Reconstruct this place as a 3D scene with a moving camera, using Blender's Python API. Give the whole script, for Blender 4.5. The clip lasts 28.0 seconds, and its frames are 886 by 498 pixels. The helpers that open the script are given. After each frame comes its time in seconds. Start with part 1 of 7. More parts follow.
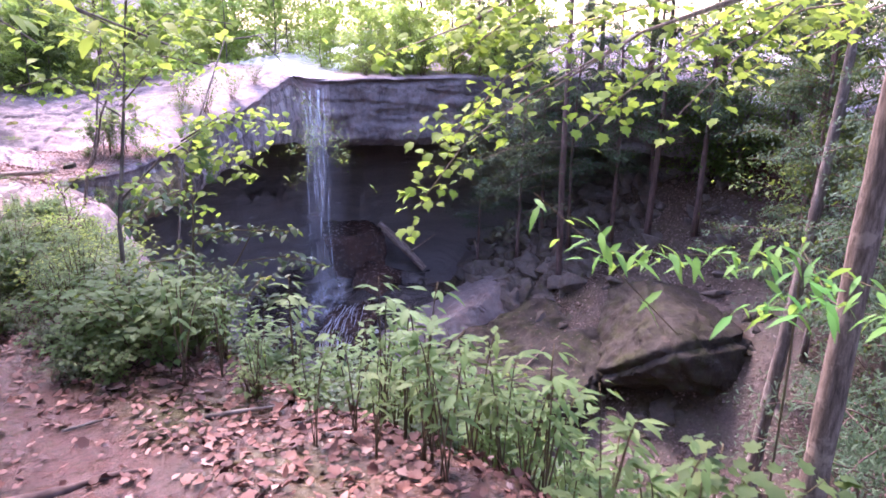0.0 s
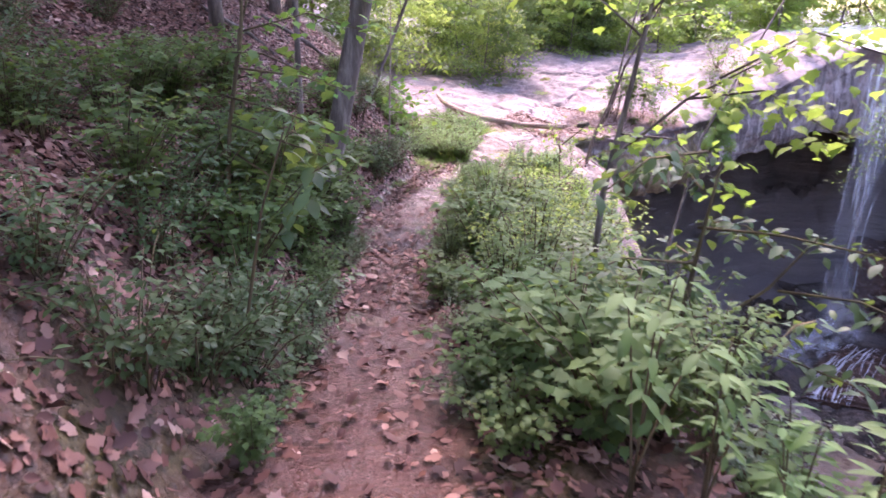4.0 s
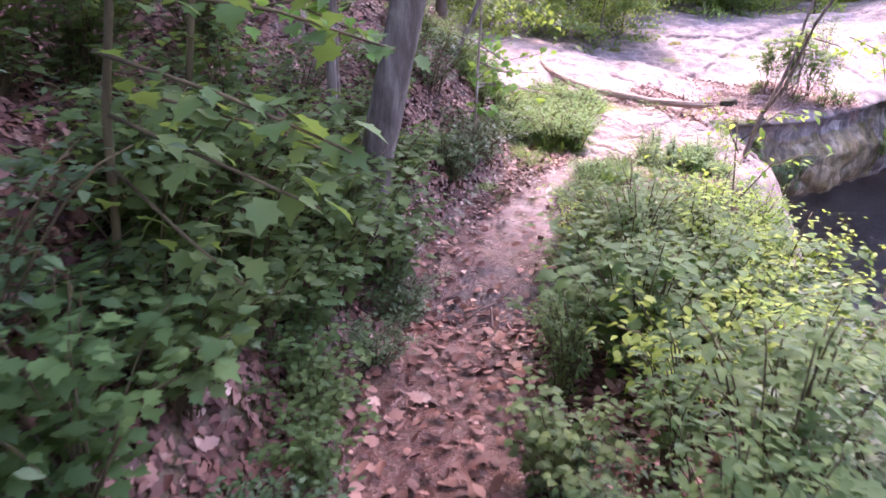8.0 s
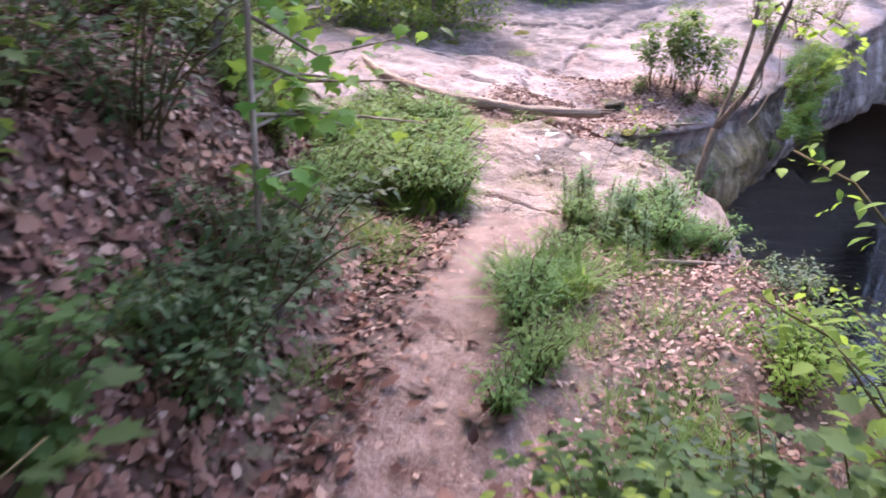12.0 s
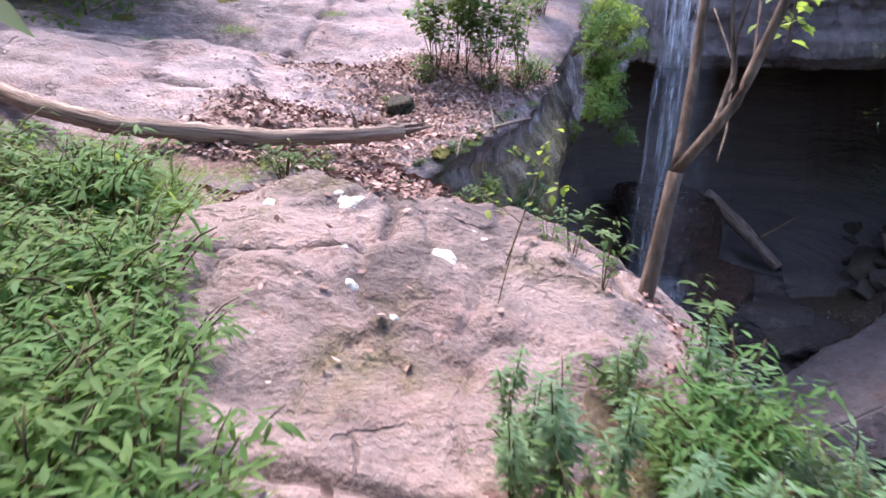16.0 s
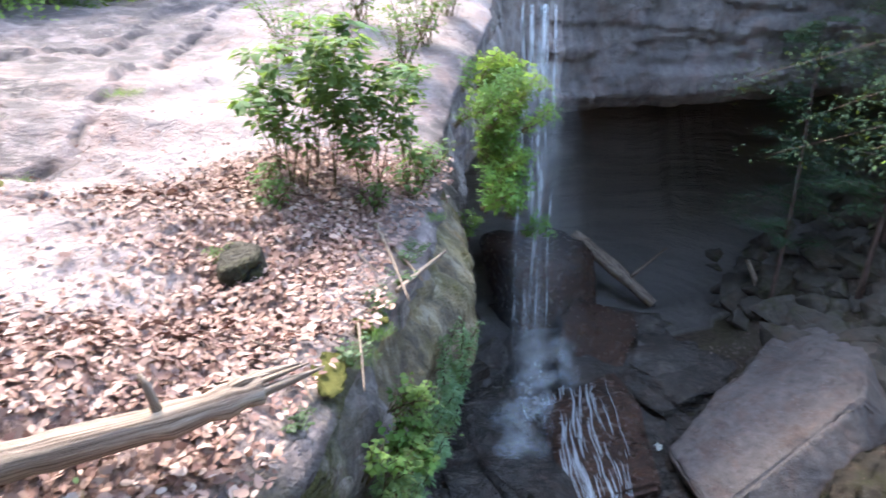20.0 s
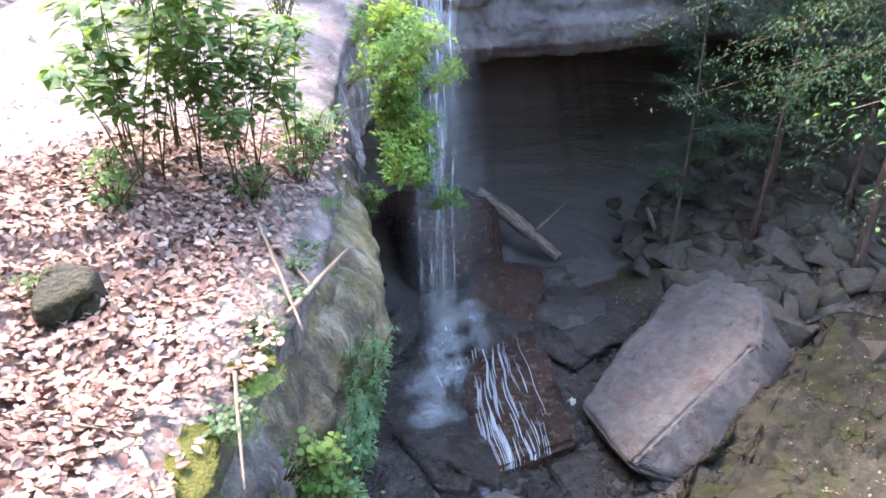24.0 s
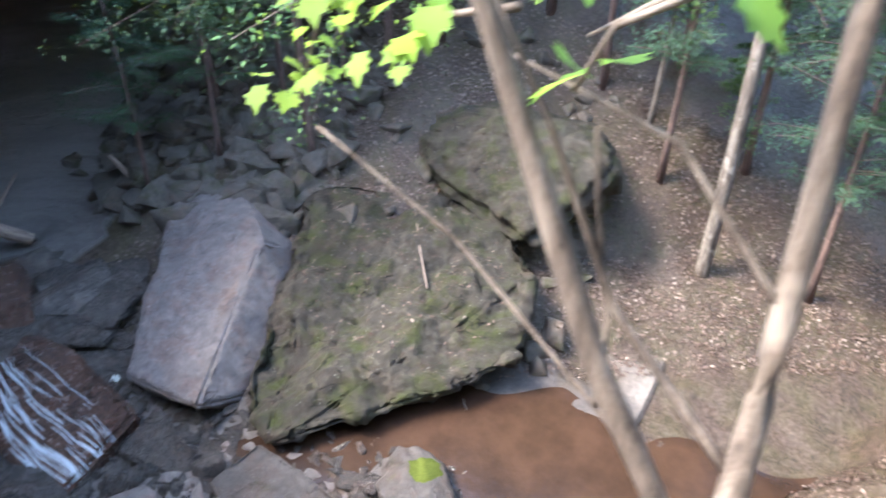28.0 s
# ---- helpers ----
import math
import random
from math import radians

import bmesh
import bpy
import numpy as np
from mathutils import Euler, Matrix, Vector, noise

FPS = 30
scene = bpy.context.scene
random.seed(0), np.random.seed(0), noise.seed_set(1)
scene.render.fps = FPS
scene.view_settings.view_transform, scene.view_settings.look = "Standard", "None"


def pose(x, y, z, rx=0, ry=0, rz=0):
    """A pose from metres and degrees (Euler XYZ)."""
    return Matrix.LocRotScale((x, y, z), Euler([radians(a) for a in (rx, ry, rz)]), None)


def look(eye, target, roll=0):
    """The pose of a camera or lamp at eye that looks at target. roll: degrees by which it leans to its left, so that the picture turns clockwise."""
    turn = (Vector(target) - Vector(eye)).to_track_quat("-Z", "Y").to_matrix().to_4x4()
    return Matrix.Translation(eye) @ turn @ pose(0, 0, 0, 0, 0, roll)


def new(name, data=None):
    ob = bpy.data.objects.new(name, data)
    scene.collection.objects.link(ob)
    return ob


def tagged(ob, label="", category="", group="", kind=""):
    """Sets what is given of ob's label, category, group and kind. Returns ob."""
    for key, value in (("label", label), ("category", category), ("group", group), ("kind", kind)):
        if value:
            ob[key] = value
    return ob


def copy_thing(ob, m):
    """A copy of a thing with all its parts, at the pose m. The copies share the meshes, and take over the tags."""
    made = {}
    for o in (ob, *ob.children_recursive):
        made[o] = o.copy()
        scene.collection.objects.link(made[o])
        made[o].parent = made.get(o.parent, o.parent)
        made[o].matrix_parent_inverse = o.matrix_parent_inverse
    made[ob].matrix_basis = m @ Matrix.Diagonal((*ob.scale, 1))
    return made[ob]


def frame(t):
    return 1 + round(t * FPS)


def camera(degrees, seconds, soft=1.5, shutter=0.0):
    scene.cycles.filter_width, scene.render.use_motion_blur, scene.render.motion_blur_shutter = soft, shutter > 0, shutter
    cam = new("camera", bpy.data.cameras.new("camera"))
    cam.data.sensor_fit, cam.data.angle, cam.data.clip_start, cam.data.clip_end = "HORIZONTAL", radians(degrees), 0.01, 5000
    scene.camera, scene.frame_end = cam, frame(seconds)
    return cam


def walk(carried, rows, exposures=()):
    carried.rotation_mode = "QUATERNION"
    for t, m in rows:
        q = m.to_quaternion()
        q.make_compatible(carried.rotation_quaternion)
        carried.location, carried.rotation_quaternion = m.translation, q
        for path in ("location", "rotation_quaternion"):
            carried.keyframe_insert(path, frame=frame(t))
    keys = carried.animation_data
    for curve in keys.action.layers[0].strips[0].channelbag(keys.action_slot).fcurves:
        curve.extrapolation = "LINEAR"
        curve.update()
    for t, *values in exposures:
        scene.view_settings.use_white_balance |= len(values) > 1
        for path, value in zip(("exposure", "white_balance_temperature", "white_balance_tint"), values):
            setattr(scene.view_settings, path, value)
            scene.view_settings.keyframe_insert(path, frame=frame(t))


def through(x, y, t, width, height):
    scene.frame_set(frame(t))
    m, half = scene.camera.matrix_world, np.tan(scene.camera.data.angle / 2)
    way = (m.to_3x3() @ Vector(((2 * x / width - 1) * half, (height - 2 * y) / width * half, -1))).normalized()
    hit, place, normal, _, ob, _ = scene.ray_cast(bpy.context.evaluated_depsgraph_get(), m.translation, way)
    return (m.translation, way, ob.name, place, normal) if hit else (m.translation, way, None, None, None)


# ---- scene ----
cam = camera(66.8, 28.0, soft=1.6, shutter=0.4)
ROWS = [
    (0, -0.000, 0.000, 1.500, -0.10, -18.51, -0.03),
    (0.5, -0.085, 0.244, 1.484, 1.87, -17.90, -0.12),
    (1, -0.089, 0.520, 1.323, 12.20, -17.80, -0.60),
    (1.5, -0.118, 0.869, 1.133, 23.07, -18.68, -0.13),
    (2, -0.198, 1.241, 0.973, 30.35, -17.03, -0.64),
    (2.5, -0.224, 1.570, 0.863, 30.57, -19.39, 0.32),
    (3, -0.525, 1.827, 0.821, 35.07, -18.59, 0.11),
    (3.5, -0.826, 2.066, 0.836, 38.98, -19.38, 0.09),
    (4, -1.034, 2.399, 0.790, 41.99, -19.76, -0.20),
    (4.5, -1.323, 2.711, 0.773, 45.19, -19.79, -0.19),
    (6.5, -2.399, 3.831, 0.659, 51.93, -21.65, -0.52),
    (7, -2.564, 4.040, 0.579, 50.52, -22.55, -0.26),
    (7.5, -2.787, 4.188, 0.534, 50.31, -22.21, -0.19),
    (8, -3.045, 4.431, 0.426, 50.15, -22.43, -0.34),
    (8.5, -3.431, 4.754, 0.365, 50.57, -21.84, -0.33),
    (9, -3.790, 5.037, 0.303, 50.58, -22.83, -0.32),
    (9.5, -4.121, 5.396, 0.234, 50.45, -23.10, -0.14),
    (10, -4.471, 5.739, 0.160, 39.73, -22.08, -0.09),
    (10.5, -4.869, 6.120, 0.070, 37.91, -22.36, 0.42),
    (11, -5.227, 6.547, -0.028, 35.66, -23.62, 1.16),
    (11.5, -5.557, 6.865, -0.037, 36.81, -23.60, 0.56),
    (12, -5.870, 7.213, -0.060, 34.12, -22.59, 0.24),
    (12.5, -6.204, 7.591, -0.141, 24.78, -23.63, 0.93),
    (13, -6.562, 7.949, -0.256, 21.67, -24.95, 1.76),
    (13.5, -6.826, 8.358, -0.234, 19.02, -22.24, 0.53),
    (15.5, -7.514, 9.975, -0.329, 10.83, -24.21, 0.07),
    (16, -7.729, 10.346, -0.352, 10.04, -25.28, 0.24),
    (16.5, -7.891, 10.801, -0.402, 8.99, -25.64, 0.04),
    (17, -8.020, 11.261, -0.381, 7.40, -25.75, -0.09),
    (17.5, -8.151, 11.690, -0.343, 5.91, -25.69, -0.01),
    (18, -8.219, 12.124, -0.413, 4.25, -25.88, -0.34),
    (18.5, -8.262, 12.455, -0.348, 2.86, -25.36, -0.55),
    (19, -8.350, 12.712, -0.291, 1.49, -25.14, -0.49),
    (19.5, -8.332, 12.791, -0.274, 0.09, -23.57, -0.70),
    (20, -8.340, 12.924, -0.296, -4.16, -22.79, -0.51),
    (20.5, -8.342, 13.002, -0.324, -11.42, -22.84, -0.57),
    (22.5, -8.402, 13.438, -0.356, -12.58, -23.70, -0.64),
    (23, -8.358, 13.613, -0.386, -13.20, -24.60, -0.27),
    (23.5, -8.296, 13.733, -0.375, -13.20, -25.87, -0.08),
    (24, -8.266, 13.759, -0.410, -13.39, -26.72, -0.16),
    (24.5, -8.237, 13.785, -0.431, -13.80, -29.99, -0.13),
    (25, -8.226, 13.813, -0.436, -14.64, -39.65, 0.23),
    (25.5, -8.203, 13.831, -0.457, -14.48, -49.85, 0.30),
    (26, -8.193, 13.808, -0.462, -17.21, -50.00, 0.62),
    (26.5, -8.240, 13.771, -0.418, -28.92, -49.97, 1.13),
    (27, -8.189, 13.756, -0.321, -40.05, -39.80, 0.54),
    (27.5, -8.153, 13.718, -0.258, -49.75, -34.58, 0.58),
    (28, -8.033, 13.504, -0.114, -59.33, -33.42, 0.39),
]
walk(cam, [(t, pose(x, y, z, 90 + pitch, 0, yaw) @ pose(0, 0, 0, 0, 0, roll)) for t, x, y, z, yaw, pitch, roll in ROWS],
     exposures=((0, 3.58, 6450, 48), (2, 3.65, 6900, 41), (3, 3.55, 6900, 41), (5, 3.68, 6900, 46), (9, 3.88, 6900, 44), (11, 3.45, 7000, 35), (12, 3.2, 7000, 28), (13.5, 3.1, 6900, 28), (17, 2.9, 6600, 22), (18.5, 3.25, 6800, 10), (20, 3.55, 6850, 8), (22.5, 4.08, 6900, 10), (24.5, 4.12, 6850, 12), (26, 4.1, 6950, 13), (27, 4.0, 6300, 10), (28, 4.02, 6300, 7)))

from mathutils.bvhtree import BVHTree

# ---- light ----
world = bpy.data.worlds.new("sky")
scene.world = world
world.use_nodes = True
wn = world.node_tree
sky = wn.nodes.new("ShaderNodeTexSky")
sky.sky_type = 'NISHITA'
sky.sun_disc = False
sky.sun_elevation, sky.sun_rotation = radians(53), radians(-34)
sky.air_density, sky.dust_density = 1.0, 1.2
wn.nodes["Background"].inputs["Strength"].default_value = 0.15
wn.links.new(sky.outputs[0], wn.nodes["Background"].inputs["Color"])
sun = new("sun", bpy.data.lights.new("sun", "SUN"))
sun.data.energy, sun.data.angle, sun.data.color = 1.1, radians(20), (1.0, 0.95, 0.88)
sun.matrix_world = look((-15, 22, 36), (0, 0, 0))

# ---- helpers of the place ----


def hash2(ix, iy, seed):
    h = (ix.astype(np.int64) * 374761393 + iy.astype(np.int64) * 668265263 + seed * 974634777) & 0xFFFFFFFF
    h = ((h ^ (h >> 13)) * 1274126177) & 0xFFFFFFFF
    h = ((h ^ (h >> 16)) * 2246822519) & 0xFFFFFFFF
    return ((h ^ (h >> 15)) & 0xFFFFFF) / float(0xFFFFFF)


def vnoise(x, y, seed=0):
    """Smooth noise from -1 to 1 on arrays."""
    x, y = np.asarray(x, float), np.asarray(y, float)
    ix, iy = np.floor(x), np.floor(y)
    fx, fy = x - ix, y - iy
    fx, fy = fx * fx * (3 - 2 * fx), fy * fy * (3 - 2 * fy)
    a, b = hash2(ix, iy, seed), hash2(ix + 1, iy, seed)
    c, d = hash2(ix, iy + 1, seed), hash2(ix + 1, iy + 1, seed)
    return 2 * ((a * (1 - fx) + b * fx) * (1 - fy) + (c * (1 - fx) + d * fx) * fy) - 1


def fbm(x, y, seed=0, octaves=4):
    total, amp = 0, 1.0
    for i in range(octaves):
        total = total + amp * vnoise(x * 2 ** i, y * 2 ** i, seed + 17 * i)
        amp *= 0.5
    return total


def sstep(a, b, x):
    t = np.clip((np.asarray(x, float) - a) / (b - a), 0, 1)
    return t * t * (3 - 2 * t)


def along(line, x, y):
    """Distance to a polyline, signed (left of its run is positive), with the run at the nearest point (index + fraction)."""
    line = np.asarray(line, float)
    x, y = np.asarray(x, float), np.asarray(y, float)
    best = np.full(x.shape, 1e9)
    side, run = np.zeros(x.shape), np.zeros(x.shape)
    for i in range(len(line) - 1):
        a, b = line[i, :2], line[i + 1, :2]
        d = b - a
        t = np.clip(((x - a[0]) * d[0] + (y - a[1]) * d[1]) / (d @ d), 0, 1)
        px, py = x - a[0] - t * d[0], y - a[1] - t * d[1]
        dist = np.hypot(px, py)
        near = dist < best - 1e-9
        best = np.where(near, dist, best)
        side = np.where(near, np.sign(d[0] * py - d[1] * px), side)
        run = np.where(near, i + t, run)
    return best * np.where(side == 0, 1, side), run


PATH = np.array([(4.0, -6.0, 0.7), (1.6, -2.4, 0.3), (0.1, 0.1, 0.0), (-0.9, 1.7, -0.45), (-2.0, 3.1, -0.85), (-3.3, 4.4, -1.15), (-4.6, 5.6, -1.38),
                 (-5.9, 6.95, -1.6), (-6.6, 8.0, -1.6), (-7.1, 9.1, -1.58), (-7.6, 10.2, -1.62), (-8.1, 11.4, -1.78), (-8.7, 13.2, -1.85),
                 (-9.5, 14.8, -1.78), (-10.6, 17.5, -1.7), (-11.8, 21.0, -1.6)])
BRINK = [(13, -10), (7.5, -5.5), (4.0, -1.6), (2.0, 0.5), (0.9, 1.9), (-0.5, 3.5), (-1.8, 5.1), (-3.3, 7.0), (-4.7, 8.7), (-5.8, 10.2), (-6.2, 11.4),
         (-7.1, 12.3), (-7.4, 13.1), (-7.75, 13.75), (-8.3, 14.1), (-8.8, 14.5)]
RIM = [(-10.4, 13.45), (-9.4, 13.8), (-8.86, 14.45), (-8.5, 15.5), (-8.25, 16.5), (-8.02, 17.5), (-7.93, 18.5), (-7.8, 19.1), (-7.9, 19.8), (-7.6, 21.2),
       (-7.1, 23.0), (-6.5, 25.3), (-6.15, 27.2), (-5.8, 27.9), (-4.6, 28.0), (-3.0, 28.3), (-0.5, 28.9), (2.5, 29.2), (5.5, 28.6), (8.5, 27.4), (12, 26.5)]
CREEK = [(-5.0, 28.5), (-4.2, 25), (-3.0, 22), (-1.0, 19), (1.5, 16), (4.5, 12), (8, 7), (11, 0), (15, -10)]


def floor_z(y):
    return np.interp(y, [-10, 5, 12, 18, 22, 28], [-13.0, -12.4, -11.6, -11.1, -10.9, -10.4])


LEDGES = [[(-10.36, 15.2), (-10.23, 15.42), (-10.16, 15.6), (-10.2, 15.88), (-10.54, 16.24), (-10.67, 16.67), (-10.64, 17.02), (-10.22, 17.3), (-9.9, 17.7)],
          [(-12.6, 17.3), (-11.86, 17.72), (-11.23, 17.9), (-10.93, 18.3), (-11.01, 19.6), (-10.92, 22.2), (-10.6, 26.2)],
          [(-11.34, 15.9), (-11.01, 15.52), (-10.82, 15.55), (-10.45, 15.42)], [(-10.59, 18.23), (-10.18, 17.86), (-9.83, 17.77)],
          [(-13.5, 19.5), (-12.3, 20.2), (-11.6, 21.6), (-11.7, 23.5)]]
STEP = (0.05, 0.07, 0.03, 0.04, 0.07)


def slab_marks(x, y):
    """How deep in a crack a place of the shelf lies (0 to 1), and the rise of the ledges there."""
    x, y = np.asarray(x, float), np.asarray(y, float)
    crack, rise = 0.0 * x, 0.0 * x
    wx, wy = x + 0.07 * fbm(x * 2.5, y * 2.5, 91, 3), y + 0.07 * fbm(x * 2.5, y * 2.5, 92, 3)
    for line, h in zip(LEDGES, STEP):
        d, _ = along(line, wx, wy)
        crack = np.maximum(crack, np.exp(-(d / 0.022) ** 2))
        rise = rise + h * sstep(-0.03, 0.03, d) * sstep(1.3, 0.3, np.abs(d))
    n = vnoise(wx * 0.5, wy * 0.75, 77)
    crack = np.maximum(crack, 0.8 * np.exp(-(n / 0.035) ** 2) * sstep(0.0, 0.5, vnoise(x * 0.6, y * 0.6, 78)))
    return crack, rise


def slab_z(x, y):
    """The top of the sandstone shelf."""
    x, y = np.asarray(x, float), np.asarray(y, float)
    z = -1.84 + 0.13 * np.clip(-8.9 - x, 0, 9) - 0.22 * np.clip(x + 8.9, 0, 3.6) + 0.2 * np.clip(y - 20.5, 0, 7) * sstep(-13, -7, x) + 0.07 * np.clip(y - 18, 0, 9.5)
    n = fbm(x * 0.35, y * 0.5, 5, 3) * 4
    ledge = (np.floor(n) + sstep(0.86, 1.0, n - np.floor(n))) / 4
    crack, rise = slab_marks(x, y)
    return z - 0.035 * crack + rise + 0.20 * ledge * sstep(-8.0, -9.6, x) + 0.05 * fbm(x * 1.1, y * 1.5, 8, 5) + 0.012 * fbm(x * 7, y * 7, 18, 2)


def ground_z(x, y):
    """The lower ground: path, hillside, banks, stream bed and the hollow under the shelf."""
    x, y = np.asarray(x, float), np.asarray(y, float)
    v, run = along(PATH, x, y)
    zp = np.interp(run, np.arange(len(PATH)), PATH[:, 2])
    foot = np.interp(y, [-5, 2, 8, 9.5, 11, 13, 15, 20, 28], [1.2, 0.6, 0.36, 0.55, 1.2, 2.6, 4.6, 8, 14])
    up = np.clip(v - foot, 0, None)
    rough = 0.05 * fbm(x * 1.3, y * 1.3, 3, 4) * sstep(0.2, 0.9, np.abs(v)) + 0.018 * fbm(x * 4, y * 4, 4, 3)
    hill = zp + 0.25 * np.clip(up, 0, 0.15) + 1.35 * np.clip(up - 0.15, 0, 0.75) + 0.62 * np.clip(up - 0.9, 0, 14) + 0.25 * np.clip(up - 15.4, 0, None)
    hill = hill + 0.35 * fbm(x * 0.25, y * 0.25, 9, 3) * sstep(1, 5, up)
    right = zp - 0.10 * np.clip(-v - 0.5, 0, 2.5)
    dip = 0.15 * sstep(6.86, 6.95, run + 0.04 * vnoise(x * 5, y * 5, 14)) * sstep(7.8, 7.1, run) * sstep(1.2, 0.6, np.abs(v))
    top = np.where(v > 0, hill, right) + rough - dip
    blend = sstep(12.4, 13.8, y) * sstep(-9.0, -10.0, x)
    top = top + blend * np.clip(slab_z(x, y) - 0.02 - top, 0, None)
    # drop to the stream
    dn, rb = along(BRINK, x, y)
    dn = -dn
    steep = np.interp(rb, [0, 4, 7, 9, 11, 12.5, 14], [0.75, 0.95, 1.3, 2.0, 3.2, 4.5, 5.0])
    bank = right - steep * np.clip(dn + 0.3 * fbm(x * 0.6, y * 0.6, 12, 3), 0, None)
    fl = floor_z(y) + 0.12 * fbm(x * 0.8, y * 0.8, 13, 4)
    dr, rc = along(CREEK, x, y)
    dr = dr * 1.0
    rise = fl + 0.30 * np.clip(dr - 2.4, 0, 3) + 0.72 * np.clip(dr - 5.4, 0, 22) + 0.3 * np.clip(dr - 27.4, 0, None) + 0.5 * fbm(x * 0.2, y * 0.2, 15, 4) * sstep(3, 8, dr)
    rise = np.where(dr > 0, rise, fl)
    low = np.maximum(rise, fl)
    z = np.where(dn > 0, np.maximum(bank, low), top)
    # hollow under the shelf
    di, rr = along(RIM, x, y)
    inside = di > 0
    under = fl + 0.22 * np.clip(di, 0, 3.5) + 2.0 * np.clip(di - 3.5, 0, None)
    lump = 3.2 * vnoise(x * 0.55, y * 0.55, 71) + 1.5 * vnoise(x * 1.3, y * 1.3, 72)
    under = under + (0.5 * lump + 0.3 * (np.floor(lump) - lump)) * sstep(2.8, 4.6, di)
    wall = fl + 2.4 * np.clip(di + 1.3, 0, None)
    near = sstep(18.6, 17.2, y) * sstep(-6, -7, x)
    under = np.maximum(under * (1 - near) + near * np.maximum(under, wall), low)
    cap = slab_z(x, y) - np.interp(di, [0, 6, 9], [1.1, 1.0, 0.12])
    gorge = np.where(inside, np.minimum(under, cap), np.maximum(low, np.where(near > 0.01, np.minimum(wall, -3.0), -99)))
    front = 14.15 + 0.105 * np.clip(-10.6 - x, 0, None)
    is_rim = ((y > 14.6) & ((x > -9.0) | inside) | ((y > 13.9) & inside)) & ((y > front) | (x > -10.4))
    shelf = np.where(v > 0, np.maximum(hill, -99), -99)
    out = np.where(is_rim, gorge, z)
    # behind the shelf the hillside takes over again
    return np.where(is_rim & inside & (v > foot), np.maximum(out, hill + rough - 0.05), out)


def thing(name, label, category, group="", kind=""):
    return tagged(new(name), label, category, group, kind)


def mesh_from(name, verts, faces, material, parent=None, label="", smooth=True):
    me = bpy.data.meshes.new(name)
    me.from_pydata([tuple(v) for v in verts], [], [tuple(f) for f in faces])
    me.materials.append(material)
    if smooth:
        me.polygons.foreach_set("use_smooth", [True] * len(me.polygons))
    me.update()
    ob = new(name, me)
    if parent:
        ob.parent = parent
    if label:
        ob["label"] = label
    return ob


def part(name, bm, material, parent=None, label="", smooth=True):
    me = bpy.data.meshes.new(name)
    bm.to_mesh(me)
    bm.free()
    me.materials.append(material)
    if smooth:
        me.polygons.foreach_set("use_smooth", [True] * len(me.polygons))
    ob = new(name, me)
    if parent:
        ob.parent = parent
    if label:
        ob["label"] = label
    return ob


def tube_data(points, radii, sides=7, verts=None, faces=None):
    """A tapered tube along points, appended to verts and faces."""
    verts = [] if verts is None else verts
    faces = [] if faces is None else faces
    pts = [Vector(p) for p in points]
    start = len(verts)
    for i, p in enumerate(pts):
        d = (pts[min(i + 1, len(pts) - 1)] - pts[max(i - 1, 0)]).normalized()
        a = d.orthogonal().normalized() if abs(d.z) > 0.95 else d.cross(Vector((0, 0, 1))).normalized()
        b = d.cross(a)
        for k in range(sides):
            w = 2 * math.pi * k / sides
            verts.append(tuple(p + (a * math.cos(w) + b * math.sin(w)) * radii[i]))
    for i in range(len(pts) - 1):
        for k in range(sides):
            q = start + i * sides
            faces.append((q + k, q + (k + 1) % sides, q + sides + (k + 1) % sides, q + sides + k))
    faces.append(tuple(range(start + sides - 1, start - 1, -1)))
    faces.append(tuple(range(start + (len(pts) - 1) * sides, start + len(pts) * sides)))
    return verts, faces


LEAF_SHAPES = {
    "oval": [(0, 0), (0.22, 0.3), (0.24, 0.58), (0.0, 1.0)],
    "lance": [(0, 0), (0.11, 0.28), (0.10, 0.6), (0.0, 1.0)],
    "maple": [(0, 0), (0.30, 0.04), (0.27, 0.22), (0.50, 0.40), (0.36, 0.47), (0.38, 0.66), (0.17, 0.68), (0.0, 1.0)],
    "simple": [(0, 0), (0.3, 0.5), (0.0, 1.0)],
    "dry": [(0, 0), (0.25, 0.22), (0.3, 0.5), (0.15, 0.8), (0.0, 1.0)],
    "oak": [(0, 0), (0.12, 0.15), (0.30, 0.28), (0.2, 0.42), (0.36, 0.56), (0.22, 0.7), (0.22, 0.85), (0.0, 1.0)],
    "leaf": [(0, 0), (0.13, 0.22), (0.17, 0.5), (0.09, 0.8), (0, 1.0)],
    "round": [(0, 0), (0.36, 0.12), (0.48, 0.45), (0.32, 0.8), (0, 0.95)],
    "grass": [(0, 0), (0.02, 0.4), (0.012, 0.8), (0, 1.0)],
}


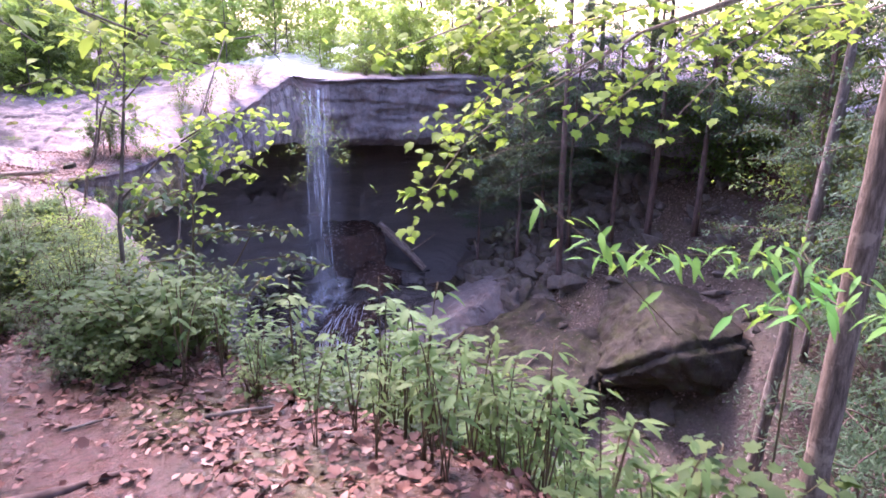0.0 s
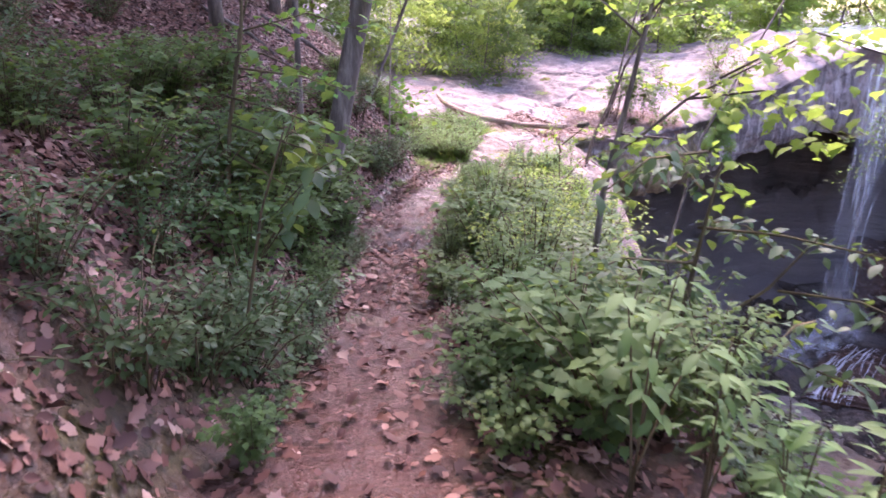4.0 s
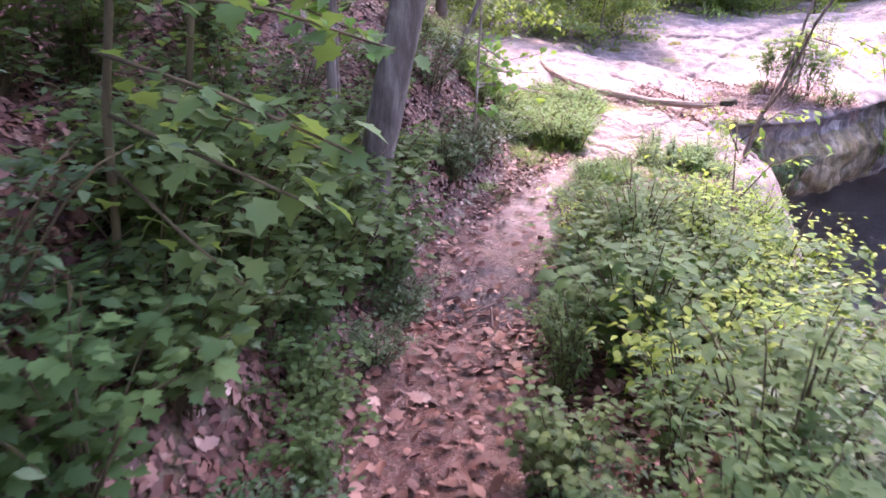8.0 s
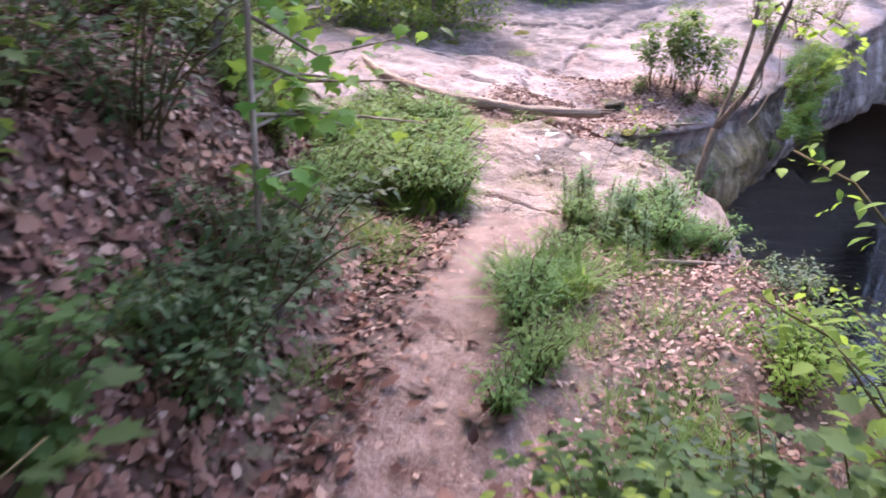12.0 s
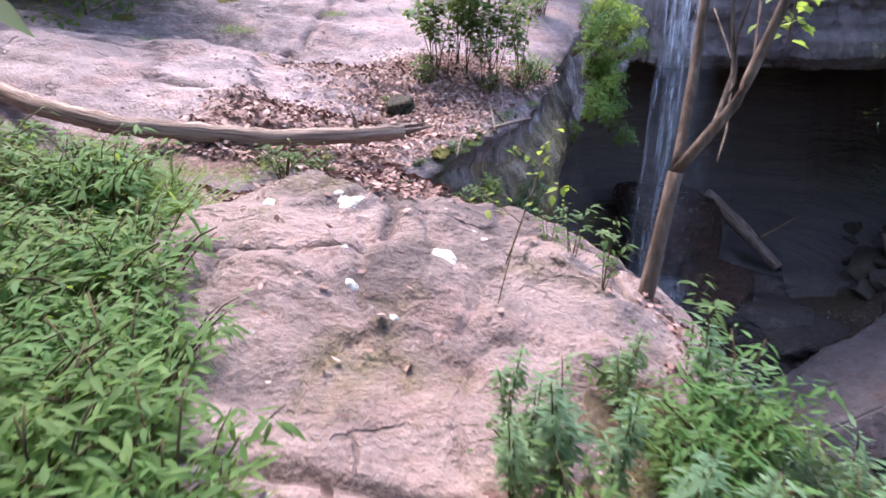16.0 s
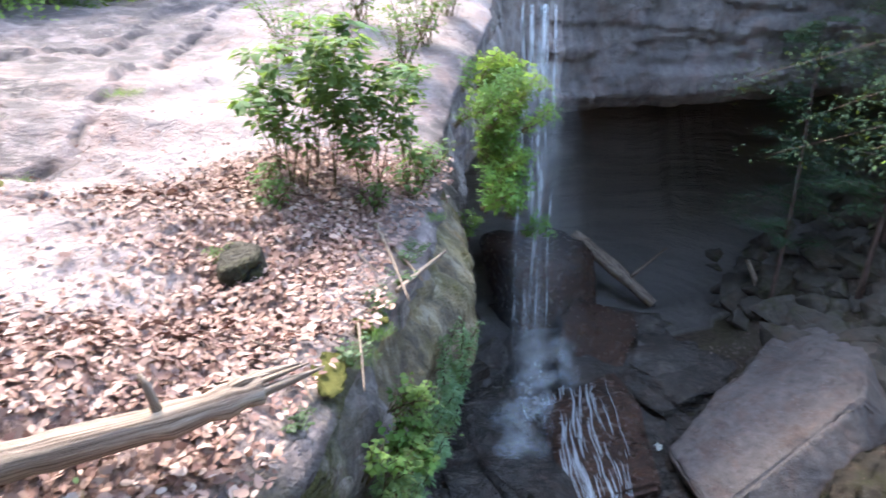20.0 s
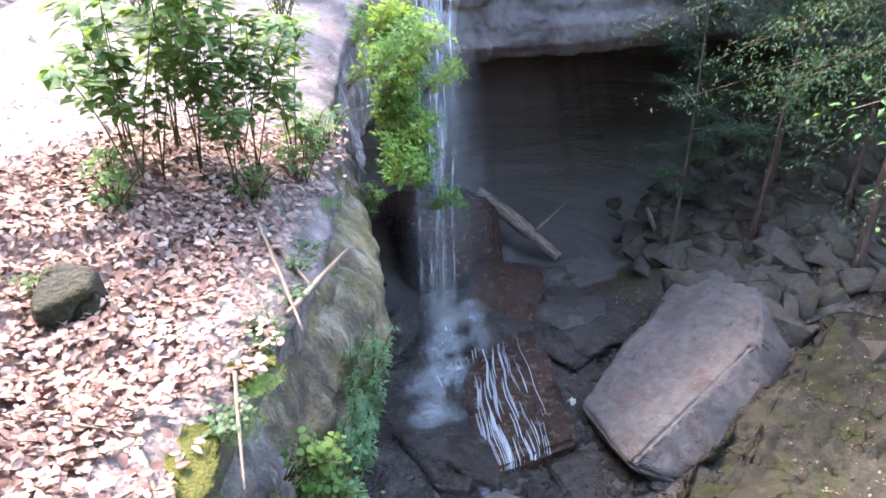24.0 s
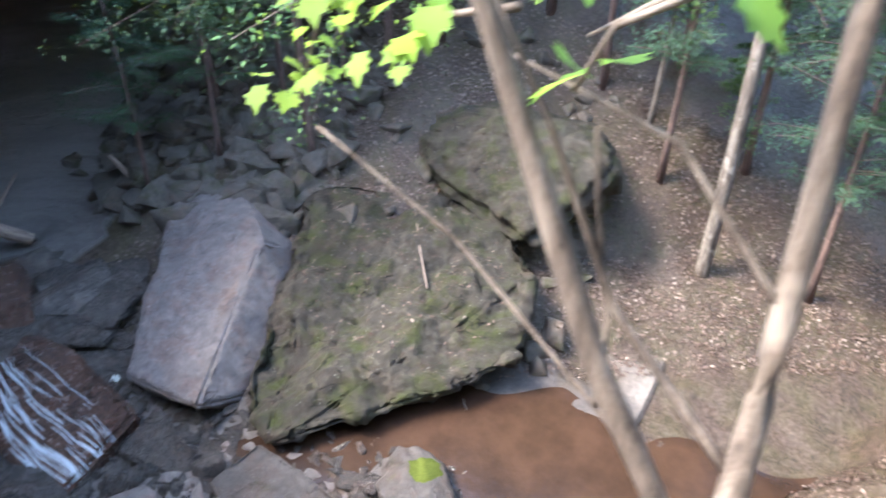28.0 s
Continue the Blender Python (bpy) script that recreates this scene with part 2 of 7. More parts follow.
def leaf_data(verts, faces, at, way, up, size, shape, fold=0.18, droop=0.15):
    """One folded leaf blade of two halves, appended to verts and faces."""
    way = Vector(way).normalized()
    side = way.cross(Vector(up))
    if side.length < 1e-3:
        side = way.orthogonal()
    side.normalize()
    nor = side.cross(way)
    at = Vector(at)
    outline = LEAF_SHAPES[shape]
    n = len(outline)
    mid, left, right = [], [], []
    for u, w in outline:
        c = at + way * (w * size) - nor * (droop * size * w * w)
        mid.append(len(verts))
        verts.append(tuple(c))
        if u > 0:
            left.append(len(verts))
            verts.append(tuple(c + side * (u * size) + nor * (fold * u * size)))
            right.append(len(verts))
            verts.append(tuple(c - side * (u * size) + nor * (fold * u * size)))
    m = [mid[0]] + mid[1:-1] + [mid[-1]]
    for s, flip in ((left, False), (right, True)):
        ring = [m[0]] + s + [m[-1]]
        # quads between the midrib and the edge
        for i in range(n - 1):
            a, b = m[i], m[i + 1]
            c = s[i] if i < len(s) else None
            d = s[i - 1] if i > 0 else None
            f = [q for q in (a, b, c if i < n - 2 else None, d) if q is not None]
            f = [a, b] + ([s[i]] if i < n - 2 else []) + ([s[i - 1]] if i > 0 else [])
            if len(f) > 2:
                faces.append(tuple(reversed(f)) if flip else tuple(f))


def fast_mesh(name, verts, tris, material, parent=None, smooth=True):
    """A mesh of triangles straight from arrays."""
    verts, tris = np.asarray(verts, np.float32), np.asarray(tris, np.int32)
    me = bpy.data.meshes.new(name)
    me.vertices.add(len(verts))
    me.vertices.foreach_set("co", verts.ravel())
    me.loops.add(tris.size)
    me.loops.foreach_set("vertex_index", tris.ravel())
    me.polygons.add(len(tris))
    me.polygons.foreach_set("loop_start", np.arange(0, tris.size, 3, dtype=np.int32))
    me.materials.append(material)
    if smooth:
        me.polygons.foreach_set("use_smooth", np.ones(len(tris), bool))
    me.update(calc_edges=True)
    ob = new(name, me)
    if parent:
        ob.parent = parent
    return ob


def unit(a):
    return a / np.maximum(np.linalg.norm(a, axis=1), 1e-6)[:, None]


def leaf_field(at, way, up, size, shape, fold, droop):
    """Many leaves at once: places, directions, upward sides, sizes, folds and droops as arrays; returns verts and triangles."""
    line = LEAF_SHAPES[shape]
    n = len(line)
    tmpl = [(0.0, w) for u, w in line] + [(u, w) for u, w in line[1:-1]] + [(-u, w) for u, w in line[1:-1]]
    tri = []
    for k, sgn in ((n, 1), (2 * n - 2, -1)):
        edge = [0] + [k + i for i in range(n - 2)] + [n - 1]
        for i in range(n - 1):
            for f in ((i, i + 1, edge[i + 1]), (i, edge[i + 1], edge[i])):
                if len(set(f)) == 3:
                    tri.append(f if sgn > 0 else f[::-1])
    tmpl, tri = np.array(tmpl), np.array(tri)
    way = unit(np.asarray(way, float))
    side = unit(np.cross(way, up))
    nor = np.cross(side, way)
    u, w = tmpl[:, 0], tmpl[:, 1]
    size, fold, droop = [np.asarray(q, float)[:, None] for q in (size, fold, droop)]
    h = (fold * np.abs(u) - droop * w * w) * size
    V = at[:, None] + way[:, None] * (w * size)[..., None] + side[:, None] * (u * size)[..., None] + nor[:, None] * h[..., None]
    F = tri[None] + (np.arange(len(at)) * len(tmpl))[:, None, None]
    return V.reshape(-1, 3), F.reshape(-1, 3)

# ---- materials ----


class Mat:
    """A small builder for node materials."""

    def __init__(self, name):
        self.m = bpy.data.materials.new(name)
        self.m.use_nodes = True
        self.t = self.m.node_tree
        self.bsdf = self.t.nodes["Principled BSDF"]
        self.co = self.t.nodes.new("ShaderNodeTexCoord").outputs["Object"]

    def node(self, kind, **inputs):
        n = self.t.nodes.new(kind)
        for k, val in inputs.items():
            s = n.inputs[k.replace("_", " ")]
            if hasattr(val, "is_linked"):
                self.t.links.new(val, s)
            else:
                s.default_value = val
        return n

    def noise(self, scale, detail=5, rough=0.6, stretch=None):
        vec = self.co
        if stretch:
            vec = self.node("ShaderNodeMapping", Vector=self.co, Scale=stretch).outputs[0]
        return self.node("ShaderNodeTexNoise", Vector=vec, Scale=scale, Detail=detail, Roughness=rough).outputs["Fac"]

    def cells(self, scale):
        return self.node("ShaderNodeTexVoronoi", Vector=self.co, Scale=scale)

    def attr(self, name):
        n = self.t.nodes.new("ShaderNodeAttribute")
        n.attribute_name = name
        return n.outputs["Fac"]

    def ramp(self, fac, stops):
        n = self.t.nodes.new("ShaderNodeValToRGB")
        self.t.links.new(fac, n.inputs[0])
        e = n.color_ramp.elements
        while len(e) < len(stops):
            e.new(0.5)
        for el, (p, c) in zip(e, stops):
            el.position = p
            el.color = (*c, 1) if len(c) == 3 else c
        return n.outputs[0]

    def level(self, fac, a, b):
        n = self.node("ShaderNodeMapRange", Value=fac, From_Min=a, From_Max=b)
        return n.outputs[0]

    def mix(self, fac, a, b, mode="MIX"):
        n = self.t.nodes.new("ShaderNodeMix")
        n.data_type, n.blend_type = "RGBA", mode
        for s, val in ((n.inputs[0], fac), (n.inputs[6], a), (n.inputs[7], b)):
            if hasattr(val, "is_linked"):
                self.t.links.new(val, s)
            elif s.type == "RGBA":
                s.default_value = (*val, 1)
            else:
                s.default_value = val
        return n.outputs[2]

    def math(self, op, a, b):
        n = self.t.nodes.new("ShaderNodeMath")
        n.operation = op
        for s, val in ((n.inputs[0], a), (n.inputs[1], b)):
            if hasattr(val, "is_linked"):
                self.t.links.new(val, s)
            else:
                s.default_value = val
        return n.outputs[0]

    def island(self):
        return self.t.nodes.new("ShaderNodeNewGeometry").outputs["Random Per Island"]

    def object_random(self):
        return self.t.nodes.new("ShaderNodeObjectInfo").outputs["Random"]

    def bump(self, height, strength, distance=0.02):
        n = self.node("ShaderNodeBump", Height=height, Strength=strength, Distance=distance)
        self.t.links.new(n.outputs[0], self.bsdf.inputs["Normal"])

    def done(self, color, rough=0.8, spec=0.3):
        for s, val in (("Base Color", color), ("Roughness", rough), ("Specular IOR Level", spec)):
            s = self.bsdf.inputs[s]
            if hasattr(val, "is_linked"):
                self.t.links.new(val, s)
            else:
                s.default_value = (*val, 1) if isinstance(val, tuple) else val
        return self.m


def leaf_material(name, dark, mid, light, rough=0.45, through=0.35):
    a = Mat(name)
    r = a.island()
    col = a.ramp(r, [(0.0, dark), (0.5, mid), (1.0, light)])
    big = a.noise(3.0, 3)
    col = a.mix(a.level(big, 0.3, 0.7), a.mix(0.35, col, dark), col)
    hue = a.node("ShaderNodeHueSaturation", Hue=a.level(a.object_random(), -11.5, 12.5), Value=1.0, Color=col)
    col = hue.outputs[0]
    a.done(col, min(1.0, rough + 0.12), 0.22)
    trans = a.node("ShaderNodeBsdfTranslucent", Color=a.mix(0.6, col, (0.36, 0.5, 0.08)))
    mixer = a.node("ShaderNodeMixShader", Fac=through)
    a.t.links.new(a.bsdf.outputs[0], mixer.inputs[1])
    a.t.links.new(trans.outputs[0], mixer.inputs[2])
    a.t.links.new(mixer.outputs[0], a.t.nodes["Material Output"].inputs[0])
    return a.m


LEAF = leaf_material("leaf_green", (0.030, 0.062, 0.022), (0.052, 0.102, 0.034), (0.092, 0.152, 0.048), 0.58, 0.32)
LEAF_DARK = leaf_material("leaf_dark", (0.020, 0.046, 0.020), (0.034, 0.072, 0.030), (0.058, 0.105, 0.044), 0.4, 0.22)
LEAF_YELLOW = leaf_material("leaf_bright", (0.11, 0.20, 0.03), (0.17, 0.28, 0.045), (0.26, 0.36, 0.07), 0.5, 0.5)
LEAF_GRASS = leaf_material("grass_green", (0.07, 0.14, 0.035), (0.115, 0.215, 0.055), (0.18, 0.28, 0.085), 0.45, 0.42)
# Paler copy of the green leaf: sunlight and haze beyond the shelf put into colour.
LEAF_FAR = leaf_material("leaf_sunlit_tint", (0.17, 0.26, 0.06), (0.26, 0.37, 0.10), (0.38, 0.47, 0.18), 0.5, 0.6)
LEAF_PALE = leaf_material("leaf_pale", (0.042, 0.088, 0.028), (0.066, 0.130, 0.040), (0.11, 0.18, 0.062), 0.5, 0.35)
LEAF_STILT = leaf_material("stilt_grass_green", (0.045, 0.115, 0.030), (0.072, 0.165, 0.042), (0.115, 0.22, 0.062), 0.5, 0.4)
LEAF_COOL = leaf_material("cool_green", (0.08, 0.16, 0.085), (0.12, 0.22, 0.115), (0.18, 0.29, 0.16), 0.5, 0.4)
LEAF_MAPLE = leaf_material("maple_green", (0.06, 0.19, 0.035), (0.085, 0.25, 0.045), (0.13, 0.31, 0.06), 0.4, 0.45)
LEAF_HEMLOCK = leaf_material("hemlock_green", (0.022, 0.050, 0.030), (0.035, 0.072, 0.040), (0.055, 0.098, 0.055), 0.6, 0.15)


def dead_leaf_material(name, stops):
    a = Mat(name)
    col = a.ramp(a.island(), stops)
    col = a.mix(a.level(a.noise(1.4, 4), 0.42, 0.62), a.mix(0.35, col, stops[0][1]), col)
    a.bump(a.noise(40), 0.4, 0.004)
    return a.done(col, 0.65, 0.3)


DEAD = dead_leaf_material("dead_leaf", [(0.0, (0.045, 0.016, 0.012)), (0.3, (0.100, 0.038, 0.028)), (0.65, (0.18, 0.075, 0.054)), (0.9, (0.27, 0.135, 0.10)), (1.0, (0.42, 0.27, 0.215))])
DEAD_MID = dead_leaf_material("pinkish_dead_leaf", [(0.0, (0.09, 0.04, 0.032)), (0.3, (0.19, 0.095, 0.078)), (0.65, (0.30, 0.17, 0.142)), (0.9, (0.39, 0.25, 0.21)), (1.0, (0.48, 0.35, 0.30))])
DEAD_PALE = dead_leaf_material("pale_dead_leaf", [(0.0, (0.11, 0.052, 0.041)), (0.3, (0.23, 0.130, 0.107)), (0.65, (0.36, 0.235, 0.200)), (0.9, (0.45, 0.325, 0.285)), (1.0, (0.52, 0.41, 0.37))])
# Darker copy of the dead leaf, with the banks' tree shade put into colour.
DEAD_BANK = dead_leaf_material("shade_toned_dead_leaf", [(0.0, (0.042, 0.024, 0.018)), (0.4, (0.09, 0.055, 0.042)), (0.8, (0.145, 0.098, 0.080)), (1.0, (0.24, 0.185, 0.155))])


def ground_material():
    a = Mat("forest_ground")
    n1, n2, n3 = a.noise(1.2, 6), a.noise(9, 6), a.noise(45, 4)
    c = a.cells(16)
    litter = a.ramp(n2, [(0.25, (0.024, 0.012, 0.010)), (0.5, (0.068, 0.032, 0.025)), (0.75, (0.135, 0.070, 0.053))])
    litter = a.mix(a.level(c.outputs["Distance"], 0.0, 0.5), a.mix(0.6, litter, (0.13, 0.077, 0.058)), litter)
    dirt = a.ramp(n2, [(0.2, (0.050, 0.020, 0.016)), (0.55, (0.092, 0.039, 0.031)), (0.85, (0.14, 0.070, 0.055))])
    dirt = a.mix(a.level(n3, 0.55, 0.8), dirt, (0.22, 0.14, 0.115))
    moss = a.ramp(n3, [(0.3, (0.025, 0.035, 0.010)), (0.7, (0.10, 0.11, 0.028))])
    beds = a.noise(1.0, 7, 0.65, (0.22, 0.22, 2.4))
    stone = a.ramp(n2, [(0.25, (0.045, 0.037, 0.033)), (0.6, (0.105, 0.085, 0.076)), (0.85, (0.19, 0.16, 0.14))])
    stone = a.mix(a.level(beds, 0.42, 0.58), a.mix(0.45, stone, (0.06, 0.05, 0.047)), a.mix(0.3, stone, (0.28, 0.24, 0.22)))
    # Grey brown bank ground, darkened further in colour for the shade of trees.
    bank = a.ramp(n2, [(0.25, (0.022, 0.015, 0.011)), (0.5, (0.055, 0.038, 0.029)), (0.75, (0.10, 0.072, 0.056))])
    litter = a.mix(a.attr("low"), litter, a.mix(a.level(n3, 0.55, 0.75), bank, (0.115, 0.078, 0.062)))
    col = a.mix(a.attr("path"), litter, dirt)
    slabby = a.ramp(n2, [(0.25, (0.09, 0.052, 0.045)), (0.55, (0.195, 0.122, 0.108)), (0.8, (0.30, 0.21, 0.19))])
    col = a.mix(a.math("MULTIPLY", a.attr("rocky"), a.level(a.noise(2.4, 5, 0.7), 0.38, 0.52)), col, slabby)
    col = a.mix(a.math("MULTIPLY", a.attr("damp"), a.level(a.noise(5, 5), 0.35, 0.6)), col, (0.028, 0.017, 0.019))
    col = a.mix(a.math("MULTIPLY", a.attr("moss"), a.level(n1, 0.42, 0.62)), col, moss)
    col = a.mix(a.attr("stone"), col, stone)
    # Lighter stone in the hollow stands in for haze before its back wall.
    col = a.mix(a.attr("hollow"), col, a.mix(0.5, stone, (0.26, 0.23, 0.22)))
    a.bump(a.math("ADD", a.math("ADD", n2, a.math("MULTIPLY", n3, 0.5)), a.math("MULTIPLY", a.math("MULTIPLY", beds, a.attr("stone")), 8.0)), 0.8, 0.04)
    return a.done(col, a.level(a.attr("stone"), -0.1, 1.6), 0.25)


GROUND = ground_material()


def sandstone(name, pale, mid, dark, moss=0.3, rough=0.8, crack=0.5, wet=0.0, fleck=0.0, mossy=(0.085, 0.085, 0.022), blush=(1.0, 0.80, 0.72), streak=0.0):
    a = Mat(name)
    n1, n2, n3 = a.noise(0.7, 6), a.noise(5.0, 8, 0.65), a.noise(38, 5)
    bands = a.noise(1.1, 5, 0.6, (0.6, 0.6, 4.5))
    col = a.ramp(n2, [(0.25, dark), (0.5, mid), (0.78, pale)])
    col = a.mix(a.level(bands, 0.45, 0.6), col, a.mix(0.5, col, mid))
    col = a.mix(a.level(n1, 0.5, 0.68), col, a.mix(0.55, col, dark))
    col = a.mix(a.math("MULTIPLY", a.level(n3, 0.5, 0.75), 0.35), col, pale)
    tone = a.noise(1.9, 5, 0.7)
    warm = a.mix(1.0, col, blush, "MULTIPLY")
    col = a.mix(a.math("MULTIPLY", a.level(tone, 0.48, 0.62), 0.7), col, warm)
    grime = a.math("MULTIPLY", a.math("ADD", a.attr("weather"), 0.12), a.level(a.noise(2.6, 9, 0.75), 0.36, 0.58))
    col = a.mix(a.math("MINIMUM", grime, 0.85), col, a.mix(0.35, (0.060, 0.052, 0.058), dark))
    if streak:
        runs = a.noise(2.6, 6, 0.7, (1.6, 1.6, 0.16))
        col = a.mix(a.math("MULTIPLY", a.level(runs, 0.52, 0.60), streak), col, a.mix(0.5, pale, (0.52, 0.47, 0.44)))
        col = a.mix(a.math("MULTIPLY", a.level(runs, 0.46, 0.40), streak), col, tuple(0.45 * q for q in dark))
    if fleck:
        spots = a.cells(11).outputs["Distance"]
        white = a.math("MULTIPLY", a.level(spots, 0.17, 0.10), a.level(a.noise(2.2, 4), 0.5, 0.64))
        col = a.mix(a.math("MULTIPLY", white, fleck), col, (0.62, 0.58, 0.55))
    if moss:
        m = a.math("MULTIPLY", a.level(a.noise(1.6, 6, 0.7), 0.62 - 0.25 * moss, 0.72), min(1.0, 0.5 + moss))
        col = a.mix(m, col, a.ramp(n3, [(0.3, tuple(0.3 * q for q in mossy)), (0.7, mossy)]))
    green = a.math("MULTIPLY", a.attr("mossy"), a.level(a.noise(3.2, 6, 0.7), 0.34, 0.48))
    col = a.mix(green, col, a.ramp(a.noise(55, 5), [(0.3, (0.035, 0.032, 0.012)), (0.55, (0.085, 0.080, 0.026)), (0.75, (0.15, 0.14, 0.045))]))
    mould = a.ramp(a.noise(30, 5), [(0.35, (0.09, 0.045, 0.036)), (0.5, (0.21, 0.12, 0.10)), (0.65, (0.33, 0.215, 0.185))])
    col = a.mix(a.attr("leafy"), col, mould)
    pit = a.level(a.cells(14).outputs["Distance"], 0.0, 0.35)
    col = a.mix(a.math("MULTIPLY", a.math("SUBTRACT", 1.0, pit), 0.35), col, dark)
    wob = a.node("ShaderNodeTexNoise", Vector=a.co, Scale=2.0, Detail=4)
    bent = a.t.nodes.new("ShaderNodeVectorMath")
    bent.operation = "MULTIPLY_ADD"
    a.t.links.new(wob.outputs["Color"], bent.inputs[0])
    bent.inputs[1].default_value = (0.7, 0.7, 0.35)
    a.t.links.new(a.co, bent.inputs[2])
    split = a.t.nodes.new("ShaderNodeTexVoronoi")
    split.feature = "DISTANCE_TO_EDGE"
    a.t.links.new(bent.outputs[0], split.inputs["Vector"])
    split.inputs["Scale"].default_value = 1.5
    gap = a.math("MULTIPLY", a.level(split.outputs["Distance"], 0.022, 0.006), a.level(a.noise(1.0, 4), 0.50, 0.60))
    gap = a.math("MAXIMUM", a.math("MULTIPLY", gap, crack), a.math("MULTIPLY", a.attr("crack"), 0.9))
    col = a.mix(gap, col, tuple(0.25 * q for q in dark))
    h = a.math("ADD", a.math("ADD", n2, a.math("MULTIPLY", bands, 0.8)), a.math("ADD", a.math("MULTIPLY", n3, 0.55), a.math("MULTIPLY", pit, 0.15)))
    h = a.math("SUBTRACT", h, a.math("MULTIPLY", gap, 0.7))
    if wet:
        h = a.math("ADD", h, a.math("MULTIPLY", a.noise(9.0, 3, 0.6, (1.0, 1.8, 1.0)), 1.6 * wet))
    a.bump(h, 1.0, 0.07)
    r = a.level(n2, 0.2, 0.9)
    if wet:
        r = a.math("MULTIPLY", r, 1 - wet)
        return a.done(col, a.math("ADD", r, 0.06), 0.6)
    return a.done(col, a.math("ADD", a.math("MULTIPLY", r, 0.2), rough - 0.15), 0.25)


ROCK = sandstone("sandstone", (0.50, 0.41, 0.40), (0.34, 0.268, 0.265), (0.15, 0.120, 0.125), 0.0, fleck=0.6)
ROCK_CLIFF = sandstone("cliff_stone", (0.52, 0.44, 0.42), (0.36, 0.30, 0.285), (0.16, 0.135, 0.13), 0.2, streak=0.7)
ROCK_TAN = sandstone("tan_cliff_stone", (0.54, 0.43, 0.27), (0.37, 0.285, 0.165), (0.12, 0.095, 0.065), 0.5, mossy=(0.17, 0.15, 0.03), streak=0.5)
ROCK_BOULDER = sandstone("boulder_stone", (0.49, 0.385, 0.36), (0.31, 0.232, 0.212), (0.12, 0.088, 0.080), 0.32, fleck=0.8, crack=0.5, mossy=(0.19, 0.16, 0.06), blush=(1.0, 0.88, 0.85))
ROCK_GREY = sandstone("grey_boulder", (0.29, 0.245, 0.225), (0.185, 0.155, 0.145), (0.085, 0.072, 0.068), 0.0, fleck=0.5, crack=0.4, rough=0.6)
ROCK_SLAB = sandstone("dark_slab", (0.145, 0.124, 0.114), (0.090, 0.076, 0.070), (0.042, 0.036, 0.033), 0.1, fleck=0.3, crack=0.5, rough=0.5)
# Darker, less rough copy of the cliff stone for the rim past the falls.
ROCK_RIM = sandstone("dark_cliff_stone", (0.30, 0.255, 0.245), (0.18, 0.152, 0.146), (0.075, 0.065, 0.063), 0.0, rough=0.6)
ROCK_PATH = sandstone("brown_path_stone", (0.27, 0.19, 0.145), (0.19, 0.125, 0.092), (0.10, 0.065, 0.05), 0.2, crack=0.2)
ROCK_WET = sandstone("wet_stone", (0.15, 0.122, 0.105), (0.068, 0.054, 0.046), (0.024, 0.020, 0.018), 0.0, wet=0.85)
ROCK_CREEK = sandstone("creek_stone", (0.30, 0.25, 0.225), (0.19, 0.158, 0.142), (0.095, 0.08, 0.075), 0.1, rough=0.55)
ROCK_MOSSY = sandstone("mossy_stone", (0.105, 0.088, 0.070), (0.040, 0.033, 0.025), (0.011, 0.010, 0.008), 0.6, crack=0.9, fleck=0.4, mossy=(0.050, 0.060, 0.011))
ROCK_SLOPE = sandstone("slope_rubble_stone", (0.19, 0.16, 0.135), (0.115, 0.096, 0.08), (0.055, 0.047, 0.04), 0.4)
ROCK_RUST = sandstone("rusty_wet_stone", (0.13, 0.062, 0.038), (0.080, 0.038, 0.024), (0.032, 0.017, 0.012), 0.0, wet=0.6)


def bark_material(name, pale, mid, dark, scale=1.0, grain=False):
    a = Mat(name)
    if grain:
        at = a.t.nodes.new("ShaderNodeAttribute")
        at.attribute_name = "grain"
        a.co = at.outputs["Vector"]
    n = a.noise(9 * scale, 7, 0.7, (1, 1, 0.18))
    n2 = a.noise(2.5, 4)
    col = a.ramp(n, [(0.34, dark), (0.5, mid), (0.7, pale)])
    col = a.mix(a.level(n2, 0.58, 0.66), col, pale)
    a.bump(n, 0.8, 0.02)
    return a.done(col, 0.85, 0.2)


BARK = bark_material("bark", (0.26, 0.22, 0.19), (0.12, 0.095, 0.08), (0.05, 0.038, 0.032))
BARK_PALE = bark_material("pale_bark", (0.40, 0.32, 0.26), (0.23, 0.17, 0.135), (0.10, 0.07, 0.055), 2.0)
BARK_TWIG = bark_material("grey_brown_bark", (0.24, 0.185, 0.148), (0.125, 0.092, 0.072), (0.055, 0.039, 0.031), 2.0)
BARK_RED = bark_material("reddish_bark", (0.20, 0.13, 0.11), (0.11, 0.07, 0.06), (0.05, 0.032, 0.03))
DRIFT = bark_material("weathered_wood", (0.48, 0.385, 0.315), (0.28, 0.205, 0.165), (0.07, 0.048, 0.04), 2.6, True)
STEM = bark_material("stem_brown", (0.16, 0.12, 0.06), (0.09, 0.07, 0.035), (0.05, 0.035, 0.02))


def lichen_material():
    a = Mat("white_lichen")
    n = a.noise(60, 5)
    a.bump(n, 0.8, 0.006)
    return a.done(a.ramp(n, [(0.35, (0.30, 0.29, 0.25)), (0.6, (0.66, 0.65, 0.60))]), 0.9, 0.1)


LICHEN = lichen_material()


